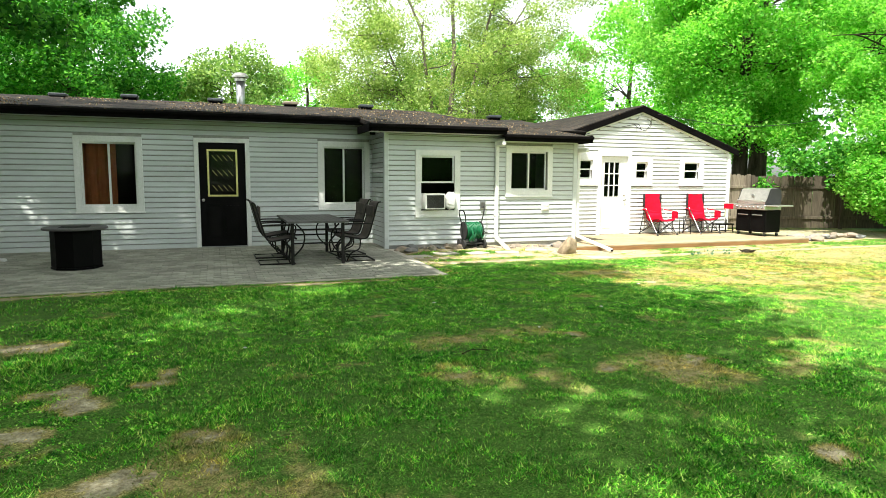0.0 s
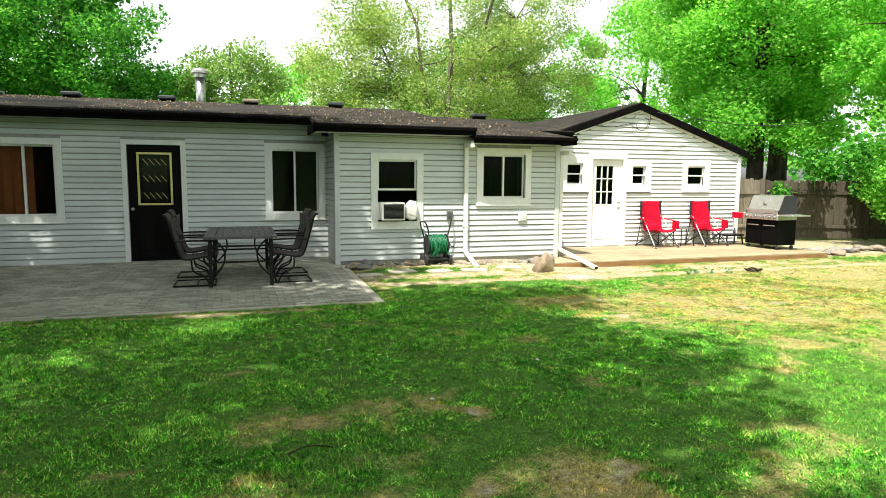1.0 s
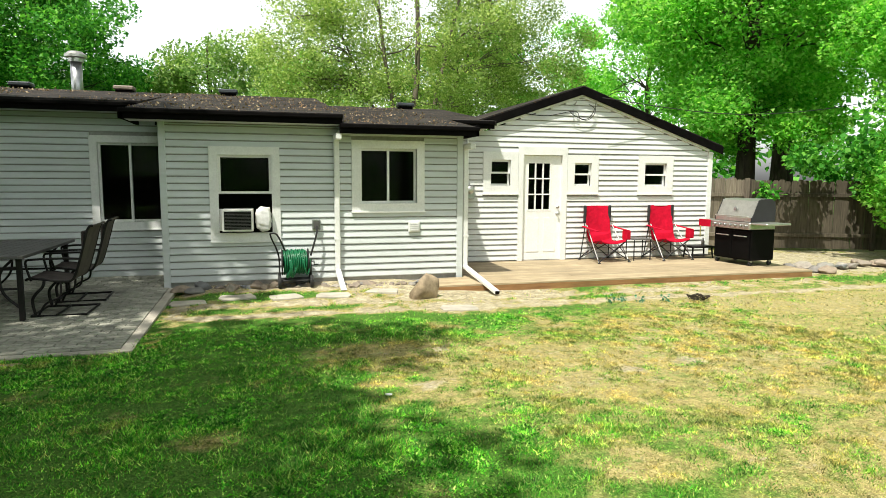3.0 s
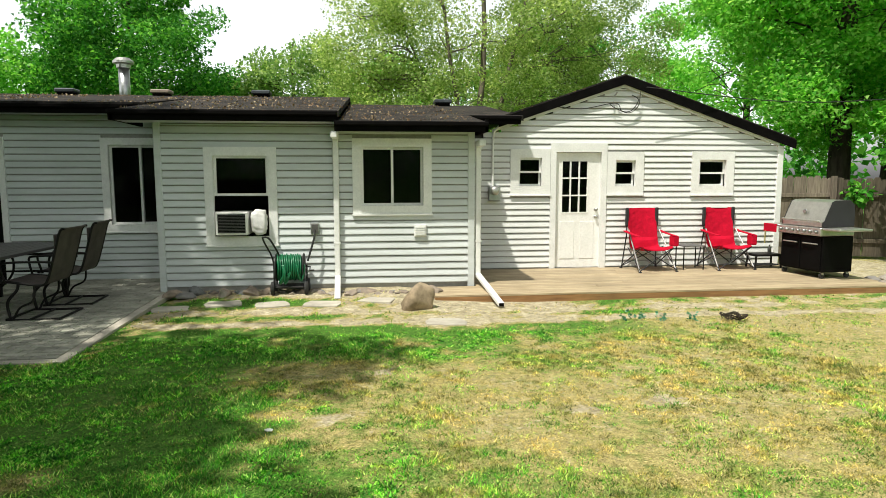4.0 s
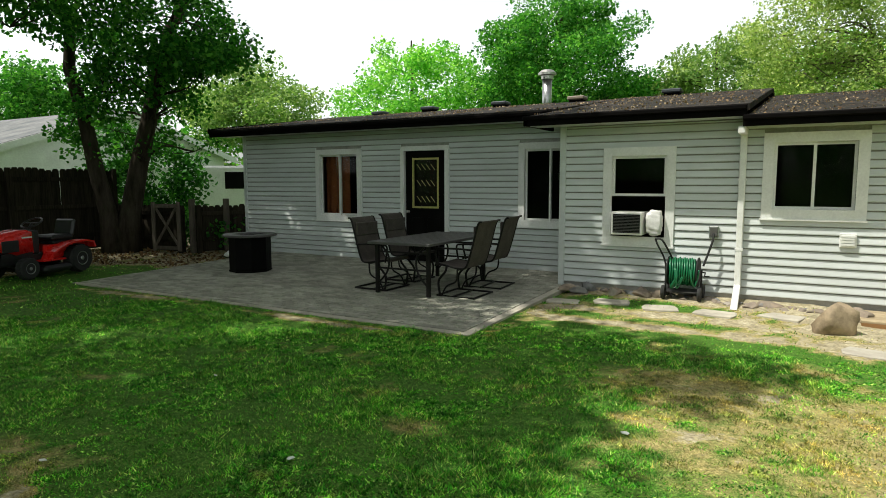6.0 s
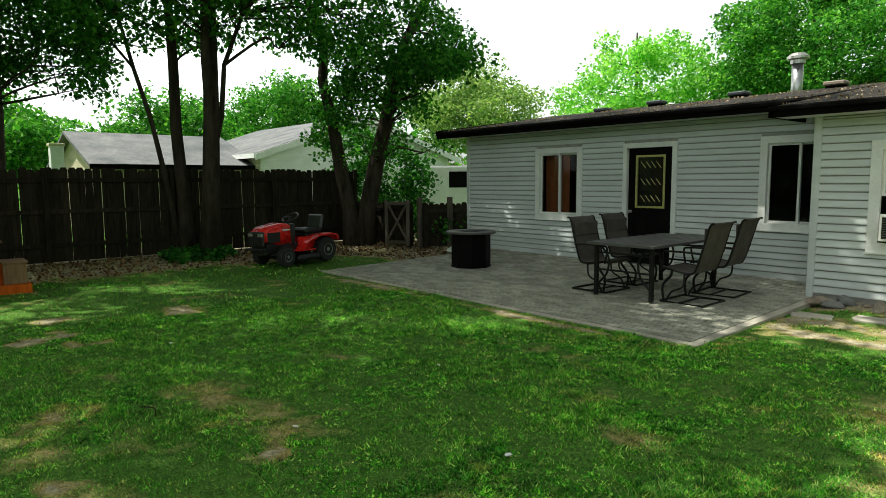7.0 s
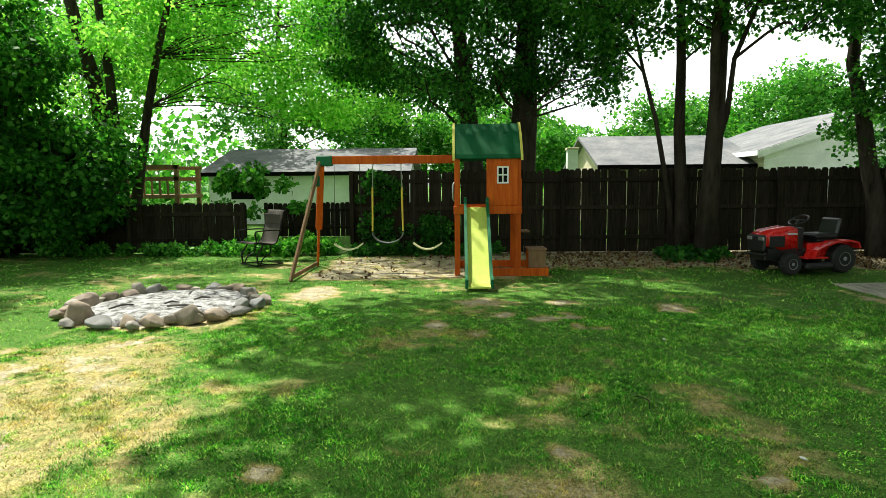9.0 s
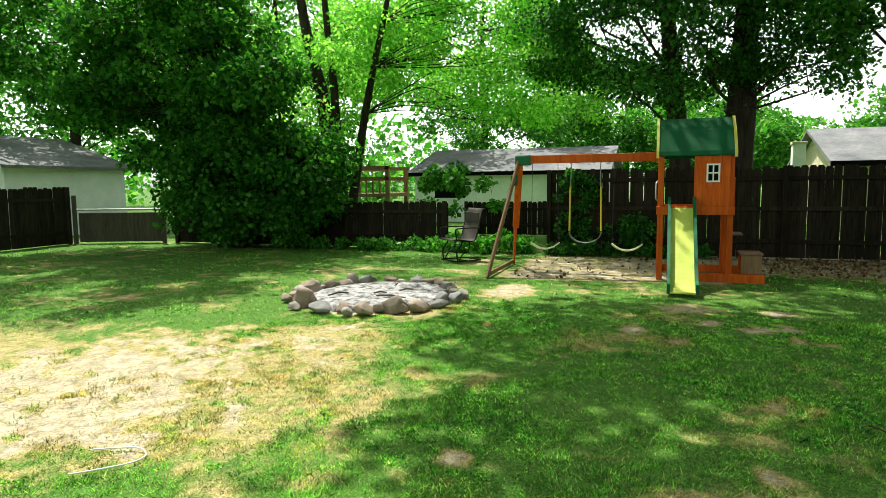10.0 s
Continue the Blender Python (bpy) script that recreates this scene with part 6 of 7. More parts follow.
# ---- play set ----
CEDAR = wood("orange_stained_cedar", (0.48, 0.068, 0.004), (0.72, 0.145, 0.010), (8, 8, 1), 0.65, 0.12)
CEDAR.node_tree.nodes["Principled BSDF"].inputs["Specular IOR Level"].default_value = 0.2
RAWWOOD = wood("faded_brown_wood", (0.22, 0.12, 0.06), (0.36, 0.21, 0.11), (8, 8, 1), 0.8, 0.2)
GREENPL = simple("green_canvas", (0.004, 0.085, 0.028), 0.75, spec=0.15, var=0.2, scale=4, bump=0.1)
GREENP2 = simple("green_plastic", (0.005, 0.12, 0.045), 0.5, spec=0.25, var=0.12, scale=4, bump=0.05)
LIME = simple("lime_plastic", (0.58, 0.68, 0.12), 0.35, var=0.10, scale=2.5, bump=0.06)
YELLOW = simple("yellow_trim", (0.62, 0.58, 0.10), 0.5, var=0.1)
YCHAIN = simple("yellow_coated_chain", (0.62, 0.47, 0.05), 0.45, var=0.15)


def beam(bm, a, b, w, h):
    a, b = Vector(a), Vector(b)
    L = (b - a).length
    q = Matrix.Translation(a) @ (b - a).to_track_quat("Y", "Z").to_matrix().to_4x4()
    box(bm, -w / 2, w / 2, 0, L, -h / 2, h / 2, bevel=0.005, m=q)
    return bm


def play_set():
    p = thing("play_set", "cedar play tower with green roof, lime slide and swings", "play set", (-4.72, 3.62, -0.02), 0)
    fx, bx, ly, ry = 0.50, -0.50, -0.50, 0.50   # front faces +x
    for x in (fx, bx):
        for y in (ly, ry):
            part("post", boxes((x - 0.045, x + 0.045, y - 0.045, y + 0.045, 0, 1.93), bevel=0.006), CEDAR, p)
    for y in (ly - 0.048, ry + 0.013):
        part("rim", boxes((bx - 0.04, fx + 0.04, y, y + 0.035, 1.03, 1.16), bevel=0.004), CEDAR, p)
    part("rim", boxes((fx + 0.047, fx + 0.08, ly - 0.06, ry + 0.06, 1.03, 1.16), bevel=0.004), CEDAR, p)
    part("rim", boxes((bx - 0.08, bx - 0.047, ly - 0.06, ry + 0.06, 1.03, 1.16), bevel=0.004), CEDAR, p)
    for i in range(8):
        x = bx + 0.06 + i * 0.115
        part("floor_board", boxes((x, x + 0.108, ly + 0.05, ry - 0.05, 1.10, 1.125)), CEDAR, p)
    for i in range(4):
        y = -0.02 + i * 0.128
        part("wall_board", boxes((fx + 0.047, fx + 0.065, y, y + 0.126, 1.165, 1.93), bevel=0.003), CEDAR, p)
    for i in range(7):
        x = bx + 0.06 + i * 0.13
        part("wall_board", boxes((x, x + 0.126, ry + 0.047, ry + 0.065, 1.165, 1.60), bevel=0.003), CEDAR, p)
    wy, wz = 0.245, 1.665
    w = part("window", boxes((fx + 0.066, fx + 0.085, wy - 0.095, wy - 0.07, wz - 0.14, wz + 0.14), (fx + 0.066, fx + 0.085, wy + 0.07, wy + 0.095, wz - 0.14, wz + 0.14), (fx + 0.066, fx + 0.085, wy - 0.07, wy + 0.07, wz + 0.115, wz + 0.14), (fx + 0.066, fx + 0.085, wy - 0.07, wy + 0.07, wz - 0.14, wz - 0.115),
                               (fx + 0.066, fx + 0.08, wy - 0.01, wy + 0.01, wz - 0.115, wz + 0.115), (fx + 0.066, fx + 0.08, wy - 0.07, wy - 0.01, wz - 0.01, wz + 0.01), (fx + 0.066, fx + 0.08, wy + 0.01, wy + 0.07, wz - 0.01, wz + 0.01)), DOORWHITE, p, "white toy window")
    part("pane", boxes((fx + 0.0655, fx + 0.068, wy - 0.07, wy + 0.07, wz - 0.115, wz + 0.115)), BLACK, w)
    # roof canvas over two slopes
    bm = bmesh.new()
    prof = [(-0.60, 1.93), (-0.57, 1.99), (-0.30, 2.32), (0.0, 2.53), (0.30, 2.32), (0.57, 1.99), (0.60, 1.93)]
    rows = [[bm.verts.new((x, y, z + t)) for t in (0, 0.012)] for x, z in prof for y in (-0.56, 0.56)]
    for i in range(6):
        a, b, c, d = rows[2 * i], rows[2 * i + 1], rows[2 * i + 3], rows[2 * i + 2]
        bm.faces.new((a[1], b[1], c[1], d[1]))
        bm.faces.new((a[0], d[0], c[0], b[0]))
        bm.faces.new((a[0], a[1], d[1], d[0]))
        bm.faces.new((b[0], c[0], c[1], b[1]))
    for i in (0, 12):
        bm.faces.new((rows[i][0], rows[i + 1][0], rows[i + 1][1], rows[i][1]))
    part("roof_canvas", bm, GREENPL, p, "green canvas roof")
    for y in (-0.575, 0.535):
        bm = bmesh.new()
        e = [[bm.verts.new((x * 1.01, y + dy, z + dz)) for dy, dz in ((0, -0.03), (0.04, -0.03), (0.04, 0.03), (0, 0.03))] for x, z in prof]
        for i in range(6):
            for k in range(4):
                bm.faces.new((e[i][k], e[i][(k + 1) % 4], e[i + 1][(k + 1) % 4], e[i + 1][k]))
        bm.faces.new(e[0])
        bm.faces.new(e[-1][::-1])
        part("roof_trim", bm, YELLOW, p, "yellow roof edge")
    part("ridge_pole", boxes((-0.03, 0.03, -0.54, 0.54, 2.45, 2.51)), CEDAR, p)
    for y in (ly, ry):
        part("gable_board", beam(beam(bmesh.new(), (-0.52, y, 1.93), (0, y, 2.45), 0.03, 0.07), (0.52, y, 1.93), (0, y, 2.45), 0.03, 0.07), CEDAR, p)
    # slide
    run = [(0.50, 1.13), (0.62, 1.12), (0.80, 1.00), (1.75, 0.18), (1.95, 0.08), (2.16, 0.065)]
    P = [(q.x, q.y) for q in spline([(a, b, 0) for a, b in run], 5)]
    turn = Matrix(((0, 1, 0, 0), (-1, 0, 0, -0.19), (0, 0, 1, 0), (0, 0, 0, 1)))
    bm = bmesh.new()
    ribbon(bm, P, -0.165, 0.165, 0.02)
    bmesh.ops.transform(bm, matrix=turn, verts=bm.verts[:])
    chute = part("slide", bm, LIME, p, "lime green plastic slide", smooth=False)
    for s in (-1, 1):
        bm = bmesh.new()
        ribbon(bm, [(a, b + 0.05 + 0.06 * (i < 6)) for i, (a, b) in enumerate(P)], s * 0.18 - 0.022, s * 0.18 + 0.022, 0.13)
        bmesh.ops.transform(bm, matrix=turn, verts=bm.verts[:])
        part("slide_rail", bm, GREENP2, chute, "green plastic slide rail")
    # sand box and bench
    part("sandbox_board", boxes((fx + 0.047, fx + 0.085, ly + 0.30, 1.0, 0.0, 0.13), bevel=0.005), CEDAR, p)
    part("sandbox_board", boxes((bx - 0.08, bx - 0.047, ly, 1.0, 0.0, 0.13), bevel=0.005), CEDAR, p)
    part("sandbox_board", boxes((bx - 0.047, fx + 0.047, 0.962, 1.0, 0.0, 0.13), bevel=0.005), CEDAR, p)
    for x in (0.22,):
        b = part("bench_seat", boxes((x - 0.16, x + 0.30, 0.66, 0.98, 0.42, 0.45), bevel=0.005), RAWWOOD, p, "worn wooden bench seat")
        part("bench_leg", boxes((x + 0.24, x + 0.28, 0.68, 0.96, 0.13, 0.42)), RAWWOOD, b)
        part("bench_leg", boxes((x - 0.14, x - 0.10, 0.68, 0.96, 0.0, 0.42)), CEDAR, b)
    part("picnic_shelf", boxes((-0.42, 0.0, ry + 0.05, ry + 0.25, 0.68, 0.71), bevel=0.004), RAWWOOD, p)
    part("hand_grip", tubes((spline([(fx + 0.05, ly - 0.05, 1.25), (fx + 0.12, ly - 0.07, 1.3), (fx + 0.12, ly - 0.07, 1.5), (fx + 0.05, ly - 0.05, 1.55)], 4), 0.012), sides=6), CHROME, p)
    # swing beam and its frame
    part("swing_beam", boxes((-0.045, 0.045, -2.66, -0.55, 1.88, 2.02), bevel=0.006), CEDAR, p)
    part("beam_bracket", boxes((-0.06, 0.06, -2.92, -2.64, 1.85, 2.03), bevel=0.02), GREENP2, p, "green plastic corner bracket")
    part("frame_leg", beam(bmesh.new(), (0.03, -2.86, 1.92), (1.06, -3.16, 0.0), 0.04, 0.075), RAWWOOD, p)
    part("frame_leg", beam(bmesh.new(), (-0.03, -2.86, 1.92), (-0.92, -3.16, 0.0), 0.04, 0.075), CEDAR, p)
    part("frame_leg_upper", beam(bmesh.new(), (-0.0, -2.85, 1.86), (-0.56, -3.04, 0.74), 0.11, 0.11), CEDAR, p)
    part("leg_bracket", boxes((0.05, 0.16, -2.97, -2.86, 1.50, 1.68), bevel=0.01), GREENP2, p)
    part("ground_rail", beam(bmesh.new(), (1.03, -3.15, 0.06), (-0.9, -3.15, 0.06), 0.03, 0.07), RAWWOOD, p)
    return p


play_set()


def swing(y, x, drop, w, seat_mat, chain_mat, label):
    s = thing("swing", label, "swing", (x, y, 1.86), 0, "swings")
    for k in (-1, 1):
        part("chain", tubes(([(0, k * w * 0.92, 0), (0, k * w, -drop)], 0.008), sides=5), STEEL, s)
        part("chain_grip", tubes(([(0, k * w * 0.96, -drop * 0.35), (0, k * w, -drop)], 0.016), sides=7), chain_mat, s)
        part("hanger", tubes(([(0, k * w * 0.92, 0.06), (0, k * w * 0.92, -0.02)], 0.018), sides=6), STEEL, s)
    bm = bmesh.new()
    ribbon(bm, [(w * math.sin(a) , -drop - 0.02 - 0.24 * w / 0.26 * (math.cos(a) - 0.0) * 0.75) for a in (i * math.pi / 12 - math.pi / 2 for i in range(13))], -0.065, 0.065, 0.012)
    part("seat", bm, seat_mat, s)


STRAP = simple("pale_yellow_strap", (0.72, 0.72, 0.42), 0.5, var=0.1)
GREYSTRAP = simple("grey_strap", (0.16, 0.17, 0.17), 0.5)
swing(1.91, -4.72, 1.16, 0.265, GREYSTRAP, YCHAIN, "sling swing on yellow-sleeved chains")
for y in (1.22, 2.60):
    s = thing("swing", "pale yellow strap swing on thin dark ropes", "swing", (-4.72, y, 1.86), 0, "swings")
    for k in (-1, 1):
        part("rope", tubes(([(0, k * 0.22, 0.02), (0, k * 0.24, -1.36)], 0.0045), sides=5), RUBBER, s)
    bm = bmesh.new()
    ribbon(bm, [(0.25 * t, -1.37 - 0.11 * (1 - t * t)) for t in (i / 6 - 1 for i in range(13))], -0.06, 0.06, 0.022)
    part("seat", bm, STRAP, s)

# ---- lawn tractor ----
REDPAINT = simple("red_tractor_paint", (0.72, 0.016, 0.012), 0.28, var=0.12, scale=4, bump=0.04)
BLACKPL = simple("black_plastic", (0.014, 0.014, 0.015), 0.4, var=0.3)


def tractor():
    """Faces -y."""
    t = thing("lawn_tractor", "red lawn tractor with black seat and grille", "lawn tractor", (-4.72, 9.02, -0.035), 15)
    t.matrix_basis = t.matrix_basis @ Matrix.Scale(0.93, 4)
    bm = bmesh.new()
    prof = [(-0.95, 0.50), (-0.93, 0.70), (-0.80, 0.78), (-0.40, 0.84), (-0.28, 0.80), (-0.26, 0.42), (-0.5, 0.40), (-0.62, 0.46)]
    a = [bm.verts.new((-0.24, y, z)) for y, z in prof]
    b = [bm.verts.new((0.24, y, z)) for y, z in prof]
    bm.faces.new(a)
    bm.faces.new(b[::-1])
    n = len(prof)
    fs = [bm.faces.new((a[i], b[i], b[(i + 1) % n], a[(i + 1) % n])) for i in range(n)]
    bmesh.ops.bevel(bm, geom=[e for e in bm.edges if abs(e.verts[0].co.x - e.verts[1].co.x) < 0.01], offset=0.04, segments=3, affect="EDGES")
    hood = part("hood", bm, REDPAINT, t, "glossy red hood", smooth=True)
    part("grille", boxes((-0.22, 0.22, -1.0, -0.93, 0.40, 0.70), bevel=0.03), BLACKPL, hood)
    part("side_grille", boxes((0.236, 0.25, -0.90, -0.58, 0.48, 0.68), bevel=0.006), BLACKPL, hood)
    part("side_grille", boxes((-0.25, -0.236, -0.90, -0.58, 0.48, 0.68), bevel=0.006), BLACKPL, hood)
    for s in (-1, 1):
        part("headlight", boxes((s * 0.14 - 0.07, s * 0.14 + 0.07, -1.008, -0.97, 0.60, 0.67), bevel=0.012), CHROME, hood)
        part("decal", boxes((s * 0.247 - 0.003, s * 0.247 + 0.003, -0.52, -0.32, 0.70, 0.725)), WHITE, hood, "white stripe decal")
    part("bumper", tubes((spline([(-0.2, -0.95, 0.34), (-0.2, -1.05, 0.36), (0.2, -1.05, 0.36), (0.2, -0.95, 0.34)], 4), 0.018), sides=8), BLACKPL, t)
    part("chassis", boxes((-0.2, 0.2, -0.95, 0.75, 0.24, 0.40), bevel=0.02), BLACKPL, t)
    part("dash", boxes((-0.2, 0.2, -0.27, -0.12, 0.40, 0.82), bevel=0.03), BLACKPL, t)
    col = part("steering_column", tubes(([(0, -0.18, 0.8), (0, -0.08, 0.93)], 0.022), sides=8), BLACKPL, t)
    ring = [(0.17 * math.cos(i * math.pi / 10), -0.08 + 0.15 * math.sin(i * math.pi / 10), 0.94 + 0.08 * math.sin(i * math.pi / 10)) for i in range(21)]
    part("steering_wheel", tubes((ring, 0.016), ([(-0.17, -0.08, 0.94), (0.17, -0.08, 0.94)], 0.012), sides=7), BLACKPL, col)
    for s in (-1, 1):
        part("footboard", boxes((s * 0.33 - 0.12, s * 0.33 + 0.12, -0.30, 0.18, 0.27, 0.30), bevel=0.008), REDPAINT, t)
        bm = bmesh.new()
        ribbon(bm, [(-0.16, 0.28), (-0.08, 0.42), (0.10, 0.50), (0.30, 0.56), (0.62, 0.58), (0.80, 0.54), (0.84, 0.44)], s * 0.36 - 0.12, s * 0.36 + 0.12, 0.03)
        part("fender", bm, REDPAINT, t)
        part("fender_side", boxes((s * 0.25 - 0.01, s * 0.25 + 0.01, -0.12, 0.80, 0.30, 0.54)), REDPAINT, t)
        for nm, y, rad, wd, x in (("front_wheel", -0.55, 0.19, 0.15, s * 0.36), ("rear_wheel", 0.52, 0.255, 0.22, s * 0.36)):
            wheel = part(nm, lathe(bmesh.new(), [(rad * 0.55, x - wd / 2), (rad * 0.9, x - wd / 2), (rad, x - wd * 0.3), (rad, x + wd * 0.3), (rad * 0.9, x + wd / 2), (rad * 0.55, x + wd / 2)], (0, y, rad), 24, "x"), RUBBER, t, smooth=False)
            part("rim", lathe(bmesh.new(), [(rad * 0.54, x + s * wd * 0.32), (rad * 0.5, x + s * wd * 0.52), (rad * 0.22, x + s * wd * 0.42), (rad * 0.12, x + s * wd * 0.55)], (0, y, rad), 18, "x"), STEEL, wheel, "grey steel rim")
            tr_ = bmesh.new()
            for k in range(18):
                a = k * 2 * math.pi / 18
                m = Matrix.Translation((x, y, rad)) @ Matrix.Rotation(a, 4, "X")
                box(tr_, -wd * 0.36, wd * 0.36, -0.012, 0.012, rad - 0.006, rad + 0.010, 0, m)
            part("tread", tr_, RUBBER, wheel)
    part("seat_base", boxes((-0.2, 0.2, 0.15, 0.62, 0.54, 0.60), bevel=0.02), BLACKPL, t)
    part("seat", boxes((-0.23, 0.23, 0.12, 0.60, 0.60, 0.70), bevel=0.035), BLACKPL, t, "black padded seat")
    bm = boxes((-0.22, 0.22, -0.04, 0.05, 0, 0.32), bevel=0.035)
    bmesh.ops.transform(bm, matrix=pose(0, 0.58, 0.66, -14), verts=bm.verts[:])
    part("seat_back", bm, BLACKPL, t)
    part("mower_deck", boxes((-0.50, 0.50, -0.32, 0.28, 0.07, 0.20), bevel=0.05), BLACKPL, t, "black mower deck")
    part("hood_gap", boxes((-0.22, 0.22, -0.9, -0.3, 0.36, 0.46)), BLACKPL, t)


tractor()


# ---- side gate, van, far yard ----
GATEWOOD = wood("grey_gate_wood", (0.055, 0.045, 0.034), (0.14, 0.115, 0.088), (8, 8, 1), 0.9, 0.3)
g = thing("garden_gate", "weathered wooden gate with crossed braces", "gate", (-5.72, 11.95, -0.02), 16)
for x in (0.0, 0.62):
    part("stile", boxes((x - 0.04, x + 0.04, -0.02, 0.02, 0.05, 1.10), bevel=0.005), GATEWOOD, g)
for z in (0.12, 1.02):
    part("rail", boxes((0.04, 0.58, -0.018, 0.018, z - 0.04, z + 0.04), bevel=0.004), GATEWOOD, g)
part("brace", beam(bmesh.new(), (0.04, -0.022, 0.16), (0.58, -0.022, 0.98), 0.02, 0.06), GATEWOOD, g)
part("brace", beam(bmesh.new(), (0.58, 0.024, 0.16), (0.04, 0.024, 0.98), 0.02, 0.06), GATEWOOD, g)
for k, x in enumerate((-4.98, -4.66)):
    pp = thing("gate_post", "weathered wooden gate post by the house", "post", (x, 12.35 + 0.65 * k, -0.02), group="gate posts")
    part("post", boxes((-0.05, 0.05, -0.05, 0.05, 0, 1.16), bevel=0.008), GATEWOOD, pp)
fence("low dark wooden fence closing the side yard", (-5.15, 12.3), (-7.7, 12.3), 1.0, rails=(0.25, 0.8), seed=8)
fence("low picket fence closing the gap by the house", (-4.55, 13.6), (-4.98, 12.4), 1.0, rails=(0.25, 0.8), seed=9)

VANWHITE = simple("white_van_paint", (0.75, 0.76, 0.77), 0.3, var=0.06, scale=2)


def van():
    """A parked van; its nose points to +y."""
    v = thing("parked_van", "white parked van half hidden by leaves", "van", (-10.9, 18.2, -0.02), -40)
    bm = bmesh.new()
    prof = [(-2.4, 0.35), (-2.45, 1.9), (-2.3, 2.05), (0.9, 2.05), (1.2, 1.95), (1.85, 1.2), (2.5, 1.05), (2.6, 0.8), (2.55, 0.35)]
    a = [bm.verts.new((-0.95, y, z)) for y, z in prof]
    b = [bm.verts.new((0.95, y, z)) for y, z in prof]
    bm.faces.new(a)
    bm.faces.new(b[::-1])
    n = len(prof)
    for i in range(n):
        bm.faces.new((a[i], b[i], b[(i + 1) % n], a[(i + 1) % n]))
    bmesh.ops.bevel(bm, geom=bm.edges[:], offset=0.06, segments=2, affect="EDGES")
    part("body", bm, VANWHITE, v)
    bm = bmesh.new()
    q = [bm.verts.new(p) for p in ((-0.85, 1.24, 1.93), (0.85, 1.24, 1.93), (0.85, 1.84, 1.25), (-0.85, 1.84, 1.25), (-0.85, 1.26, 1.96), (0.85, 1.26, 1.96), (0.85, 1.88, 1.27), (-0.85, 1.88, 1.27))]
    for f in ((0, 1, 2, 3), (4, 7, 6, 5), (0, 4, 5, 1), (1, 5, 6, 2), (2, 6, 7, 3), (3, 7, 4, 0)):
        bm.faces.new([q[i] for i in f])
    part("windscreen", bm, BLACK, v, "dark windscreen")
    for s in (-1, 1):
        part("side_window", boxes((s * 0.953 - 0.012, s * 0.953 + 0.012, 0.2, 1.25, 1.3, 1.85), bevel=0.01), BLACK, v)
        for y in (-1.6, 1.75):
            w = part("wheel", lathe(bmesh.new(), [(0.2, s * 0.85 - 0.11), (0.33, s * 0.85 - 0.11), (0.34, s * 0.85), (0.33, s * 0.85 + 0.11), (0.2, s * 0.85 + 0.11)], (0, y, 0.34), 20, "x"), RUBBER, v)
            part("rim", lathe(bmesh.new(), [(0.2, s * 0.97), (0.18, s * 0.975), (0.05, s * 0.98)], (0, y, 0.34), 14, "x"), STEEL, w)
        part("headlight", boxes((s * 0.7 - 0.15, s * 0.7 + 0.15, 2.5, 2.6, 0.72, 0.92), bevel=0.02), CHROME, v)


van()

# neighbour's wooden play platform beyond the low fence
pf = thing("neighbour_playhouse", "brown wooden play platform in the next yard", "play set", (-13.6, -6.35, 0))
for x in (-0.8, 0.8):
    for y in (-1.0, 1.0):
        part("post", boxes((x - 0.06, x + 0.06, y - 0.06, y + 0.06, 0, 2.15)), RAWWOOD, pf)
part("platform", boxes((-0.9, 0.9, -1.1, 1.1, 1.15, 1.27), bevel=0.01), RAWWOOD, pf)
for z in (1.75, 2.1):
    part("rail", boxes((0.8, 0.86, -1.1, 1.1, z - 0.06, z + 0.06)), RAWWOOD, pf)
    part("rail", boxes((-0.86, -0.8, -1.1, 1.1, z - 0.06, z + 0.06)), RAWWOOD, pf)
for i in range(9):
    y = -0.95 + i * 0.24
    part("baluster", boxes((0.82, 0.85, y - 0.03, y + 0.03, 1.27, 1.7)), RAWWOOD, pf)
part("canopy", boxes((-0.7, 0.85, -0.1, 1.0, 0.75, 0.8)), YELLOW, pf, "faded yellow panel")
cap = thing("neighbour_chimney", "white brick chimney stack beyond the fence", "chimney", (-15.2, 6.95, 0))
part("stack", boxes((-0.17, 0.17, -0.17, 0.17, 0, 2.6), bevel=0.01), FARWHITE, cap)
part("cap", boxes((-0.2, 0.2, -0.2, 0.2, 2.6, 2.68), bevel=0.01), CREAM, cap)
fence("far low plank fence in the next yard", (-12.5, 3.0), (-12.5, -2.6), 1.0, rails=(0.25, 0.75), seed=12)

# side gate of grey boards at the far corner
sg = thing("side_gate", "faded grey board gate with a pale top rail", "gate", (-7.05, -12.3, -0.02), 111)
for i in range(14):
    part("board", boxes((0.1 + i * 0.165, 0.1 + i * 0.165 + 0.16, 0, 0.02, 0.05, 0.86), bevel=0.003), GATEWOOD, sg)
part("top_rail", tubes(([(0, -0.02, 0.95), (2.5, -0.02, 0.95)], 0.025), sides=8), STEEL, sg, "pale metal top rail")
for x in (0.02, 2.45):
    part("post", boxes((x - 0.05, x + 0.05, -0.08, -0.005, 0, 1.35), bevel=0.006), GATEWOOD, sg)


# ---- low growth ----
def growth(name, label, centres, radii, per, size, material, seed, category="plants"):
    rs = np.random.RandomState(seed)
    return tagged(new(name, many_faces(name, leaf_cloud(rs, np.array(centres), np.array(radii), per, size, 0.7), 4, material)), label, category, kind="stuff")


